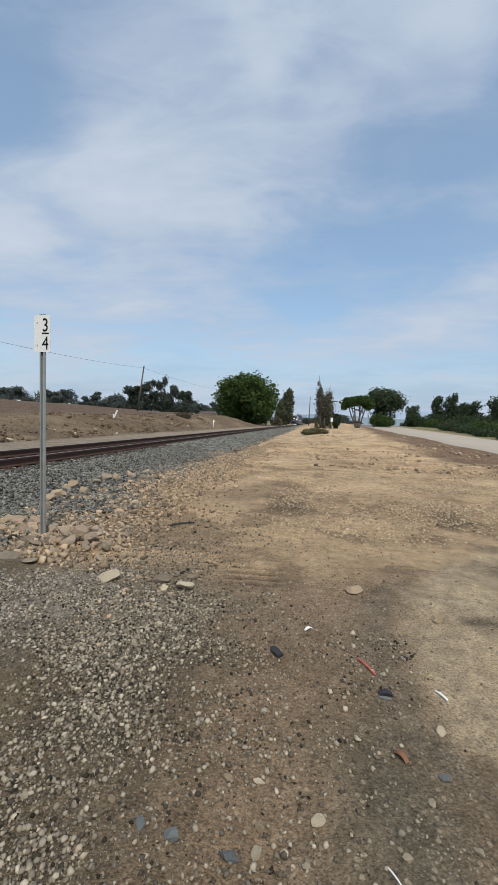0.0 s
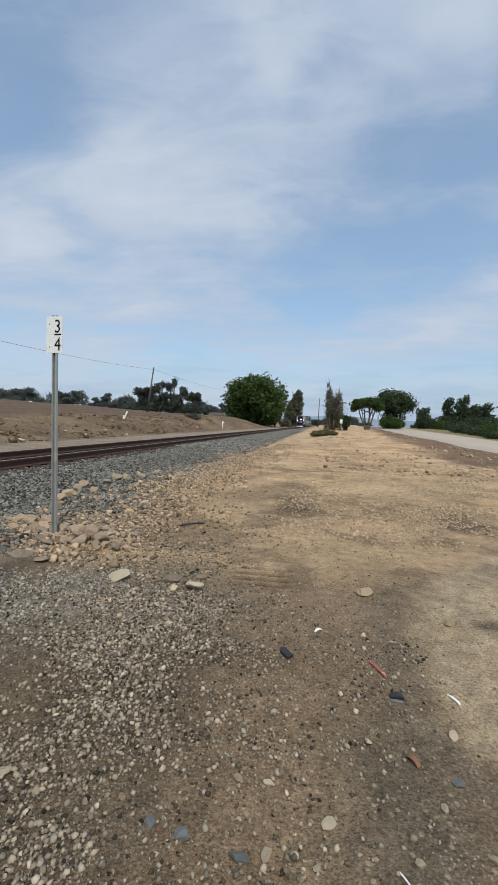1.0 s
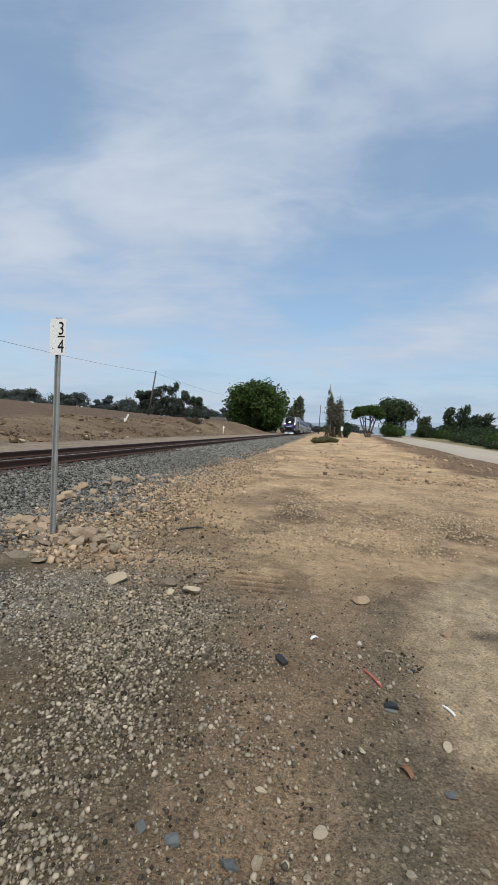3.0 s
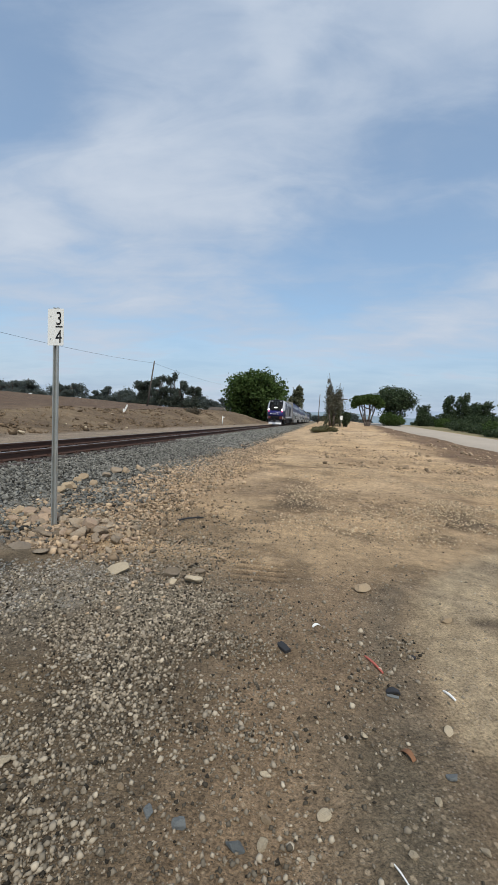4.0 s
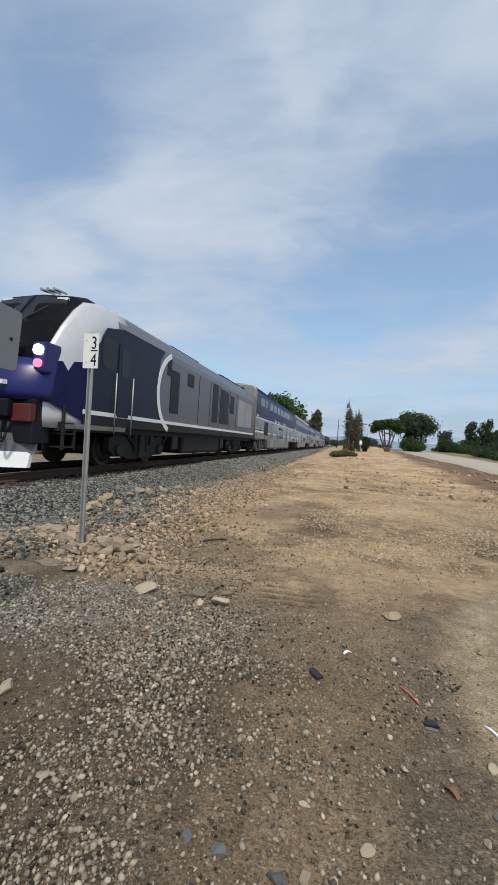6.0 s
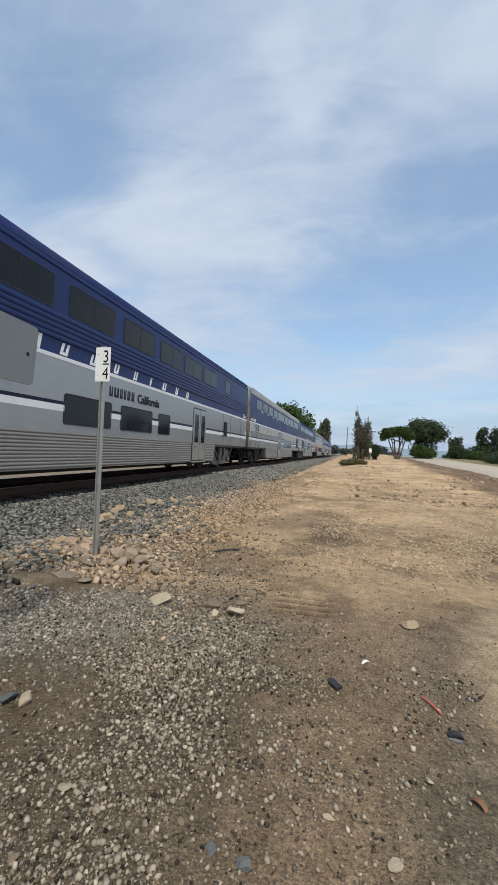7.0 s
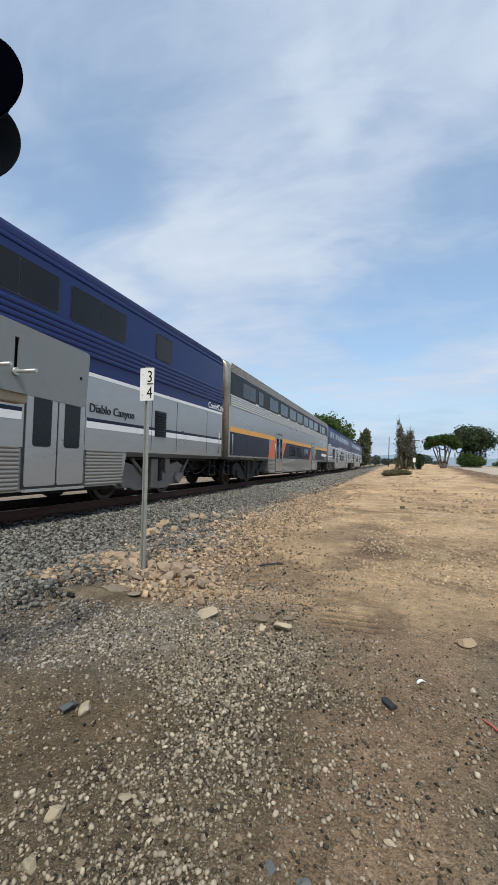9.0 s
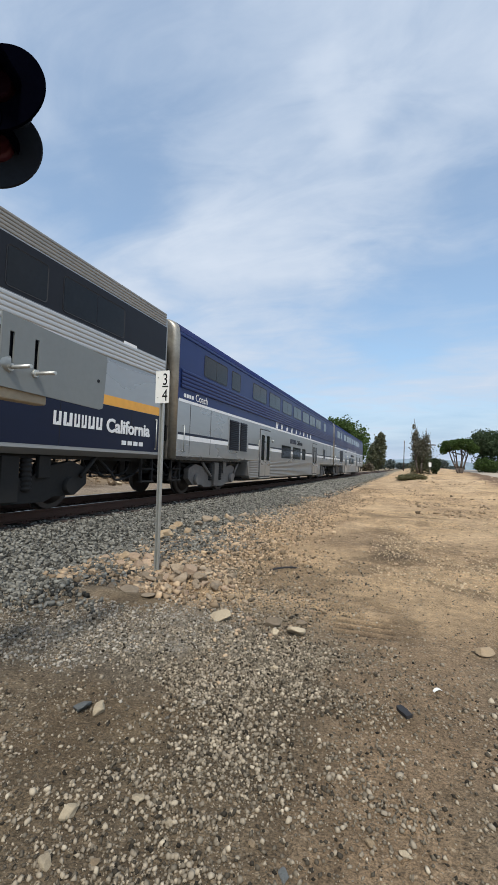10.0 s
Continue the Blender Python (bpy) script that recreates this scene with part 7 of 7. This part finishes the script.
    for k in range(9):
        x, y, h = 24 + rng.uniform(0, 10), 48 + 5 * k, rng.uniform(1.6, 2.8)
        tree("roadside_bush", "tall dark bush behind the hedge", x, y, [(0, 0, h * 0.5, 2.2, 2.0, h * 0.55), (1.2, 0, h * 0.6, 1.2, 1.2, h * 0.5)], 900, 0.36, "leaf_dark", [], 90 + k, None, "bush", "hedge beyond the road")
    # dry scrub by the track
    tree("scrub", "low grey-green scrub on the dirt crest", 1.2, 42, [(-0.45, 0, 0.16, 0.75, 0.8, 0.26), (0.55, 0.6, 0.24, 1.0, 0.9, 0.32)], 2600, 0.13, "leaf_scrub", [], 120, None, "bush")
    tree("scrub", "dry brown tussock on the bank", -17.6, 60, [(0, 0, 0.35, 1.1, 0.9, 0.55)], 900, 0.2, "leaf_brown", [], 121, None, "bush")
    # far trees over the field
    rows = [(-170, -158, 176, 13.0), (-160, -148, 174, 14.2), (-150, -138, 175, 13.2), (-140, -131, 171, 14.2), (-133, -126, 170, 13.0), (-128, -119, 166, 15.6), (-121, -114, 180, 11.2), (-115, -107, 170, 12.6), (-109, -102, 170, 13.0), (-105, -99, 184, 10.6), (-103, -97, 190, 14.0), (-97, -92, 192, 11.8), (-93, -86, 196, 12.6), (-88, -80, 198, 9.6), (-82, -76, 190, 9.4),
            (-77, -70, 170, 14.6), (-72, -65, 168, 15.8), (-64, -58, 160, 17.0), (-60, -54, 163, 17.8), (-55, -49, 160, 15.8), (-51, -45, 164, 13.2), (-57, -50, 200, 11.4), (-51, -45, 206, 9.6), (-47, -41, 202, 10.6), (-42, -35, 215, 8.6)]
    for k, (x0, x1, y, zt) in enumerate(rows):
        cx, w = (x0 + x1) / 2, x1 - x0
        zb = float(land(cx, y))
        h = zt - zb
        tall = 14 < k < 21
        rg = random.Random(400 + k)
        bl = []
        for q in range(9 if tall else 7):
            f = rg.uniform(0.30 if tall else 0.15, 0.93)
            wd = w * 0.5 * (1.15 - 0.75 * f)
            bl.append((rg.uniform(-1, 1) * wd, rg.uniform(-1, 1) * wd, h * f, w * rg.uniform(0.13, 0.24), w * 0.22, h * rg.uniform(0.07, 0.13)))
        bl.append((0, 0, h * 0.2, w * 0.55, w * 0.4, h * 0.2))
        if tall:
            bl[-1] = (0, 0, h * 0.16, w * 0.5, w * 0.4, h * 0.12)
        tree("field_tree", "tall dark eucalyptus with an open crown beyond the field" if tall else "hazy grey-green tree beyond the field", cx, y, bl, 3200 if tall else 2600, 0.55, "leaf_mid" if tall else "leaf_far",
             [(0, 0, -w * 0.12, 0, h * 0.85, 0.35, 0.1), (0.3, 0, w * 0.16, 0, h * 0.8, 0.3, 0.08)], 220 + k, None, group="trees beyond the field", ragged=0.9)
    for k in range(20):
        x, y = -172 + 7.0 * k, 186 + 8 * math.sin(k * 1.3)
        h = 6.2 + 1.8 * math.sin(k * 2.3)
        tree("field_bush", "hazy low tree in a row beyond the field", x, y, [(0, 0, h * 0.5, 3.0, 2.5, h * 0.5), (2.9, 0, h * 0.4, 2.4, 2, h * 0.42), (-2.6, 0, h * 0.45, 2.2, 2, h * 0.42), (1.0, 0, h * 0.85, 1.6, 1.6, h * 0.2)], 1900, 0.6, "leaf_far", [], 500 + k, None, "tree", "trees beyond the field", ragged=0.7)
    # far green line down the road and track
    for k in range(16):
        x = -12 + 8.2 * k
        y = 330 + 30 * math.sin(k * 2.1)
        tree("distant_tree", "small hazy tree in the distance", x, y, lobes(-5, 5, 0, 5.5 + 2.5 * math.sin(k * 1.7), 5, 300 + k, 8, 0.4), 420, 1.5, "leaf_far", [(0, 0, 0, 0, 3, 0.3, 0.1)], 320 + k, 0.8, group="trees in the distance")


plant_all()


def dry_grass():
    """Short dead grass and weeds on the bank and verge, too many to count."""
    rng = np.random.RandomState(5)
    k = 4500
    y = 12 + 85 * rng.rand(k) ** 1.3
    u = -6.2 - 9 * rng.rand(k)
    keep = fractal(u, y, 3.0, 141, 3) + 0.35 * rng.rand(k) > 0.0
    u, y = u[keep], y[keep]
    x = u + TRACK_X + TRACK_S * y
    c = np.stack([x, y, relief(x, y) + 0.035], 1)
    P, F = leaves_at(c, 0.10, 6)
    tagged(new("dry_grass", raw_mesh("dry_grass", P, F, "grass_dry")), "dead straw-coloured grass on the bank", kind="stuff")


dry_grass()


# ---- poles, wire, far buildings ----
def utility_pole(x, y, h, lean, r, label, arm=False):
    p = tagged(empty("utility_pole", pose(x, y, float(land(x, y)), 0, lean, 0)), label, "pole")
    bm = bmesh.new()
    tube(bm, (0, 0, -0.4), (0, 0, h), r, r * 0.7, 10)
    part("post", bm, "wood_pole", p)
    if arm:
        bm = bmesh.new()
        box(bm, -0.7, 0.7, -0.06, 0.06, h - 0.7, h - 0.55)
        part("crossarm", bm, "wood_pole", p)
    bm = bmesh.new()
    tube(bm, (0, 0, h), (0, 0, h + 0.12), 0.05, 0.035, 8)
    part("insulator", bm, "galv", p)
    return p


utility_pole(-31.1, 75, 8.7, 7.5, 0.17, "leaning weathered wooden utility pole on the bank")
utility_pole(1.5, 90, 6.1, 1.0, 0.10, "thin weathered pole beside the road")
utility_pole(4.55, 64, 4.6, 1.0, 0.07, "short weathered pole with a crossarm", True)


def sagging_wire(a, b, sag, label):
    cu = bpy.data.curves.new("wire", "CURVE")
    cu.dimensions, cu.bevel_depth, cu.bevel_resolution = "3D", 0.016, 1
    sp = cu.splines.new("POLY")
    n = 24
    sp.points.add(n)
    for i in range(n + 1):
        f = i / n
        v = Vector(a).lerp(Vector(b), f) - Vector((0, 0, sag * 4 * f * (1 - f)))
        sp.points[i].co = (*v, 1)
    cu.materials.append(M["rubber"])
    ob = bpy.data.objects.new("wire", cu)
    me = bpy.data.meshes.new_from_object(ob)
    bpy.data.objects.remove(ob)
    tagged(new("wire", me), label, "wire")


sagging_wire((-29.95, 75.0, 10.85), (-32.3, 36.0, 8.9), 0.35, "thin sagging overhead wire")
sagging_wire((-29.95, 75.0, 10.85), (-27.0, 150.0, 12.5), 0.8, "thin overhead wire running off beyond the pole")


def far_house():
    h = tagged(empty("house", pose(-39.0, 170, float(land(-39, 170)) + 0.2)), "low pale house with a grey-brown roof", "house")
    bm = bmesh.new()
    box(bm, -3.4, 3.4, -3, 3, -0.5, 1.6)
    part("wall", bm, "house_wall", h)
    bm = bmesh.new()
    extrude(bm, [(-4.0, 1.55), (4.0, 1.55), (2.6, 2.7), (-2.6, 2.7)], lambda u, v, w: (u, w, v), -3.4, 3.4)
    part("roof", bm, "house_roof", h)
    for x in (-2.0, 1.2):
        bm = bmesh.new()
        box(bm, x, x + 0.9, -3.04, -2.98, 0.3, 1.2)
        part("window", bm, "glass", h)


far_house()


def parked_car(x, y, turn, label):
    c = tagged(empty("parked_car", pose(x, y, float(land(x, y)) + 0.05, 0, 0, turn)), label, "car", "cars beyond the field")
    bm = bmesh.new()
    extrude(bm, [(-2.1, 0.3), (2.1, 0.3), (2.15, 0.75), (1.1, 0.9), (0.5, 1.42), (-1.1, 1.42), (-1.7, 0.9), (-2.15, 0.8)], lambda u, v, w: (u, w, v), -0.85, 0.85)
    part("body", bm, "car_white", c)
    bm = bmesh.new()
    extrude(bm, [(-1.45, 0.92), (0.85, 0.92), (0.42, 1.34), (-1.05, 1.34)], lambda u, v, w: (u, w, v), -0.87, 0.87)
    part("windows", bm, "glass", c)
    for dx in (-1.35, 1.35):
        for dy in (-0.8, 0.8):
            bm = bmesh.new()
            tube(bm, (dx, dy - 0.1, 0.3), (dx, dy + 0.1, 0.3), 0.32, None, 14)
            part("wheel", bm, "rubber", c)


parked_car(-41.5, 152, 10, "white parked car beyond the bank")
parked_car(-112.0, 150, -8, "white parked car beyond the ploughed field")
parked_car(-90.0, 149, 15, "white parked car beyond the ploughed field")


def small_sign():
    s = tagged(empty("road_sign", pose(4.1, 57.5, float(land(4.1, 57.5)))), "small white road sign on a post", "sign")
    bm = bmesh.new()
    tube(bm, (0, 0, -0.2), (0, 0, 1.5), 0.03, None, 8)
    part("post", bm, "galv", s)
    bm = bmesh.new()
    box(bm, -0.17, 0.17, -0.05, -0.03, 0.95, 1.5, 0.008)
    part("board", bm, "sign", s)


small_sign()


# ---- what moves ----
def motions():
    """The train rolls by at an even speed, every car on the line of the rails."""
    for ob, back in TRAIN:
        rows = []
        for k in range(41):
            t = 0.25 * k
            rows.append((t, track_pose(NOSE_AT_SIX - SPEED * (t - 6) + back)))
        walk(ob, rows)


motions()
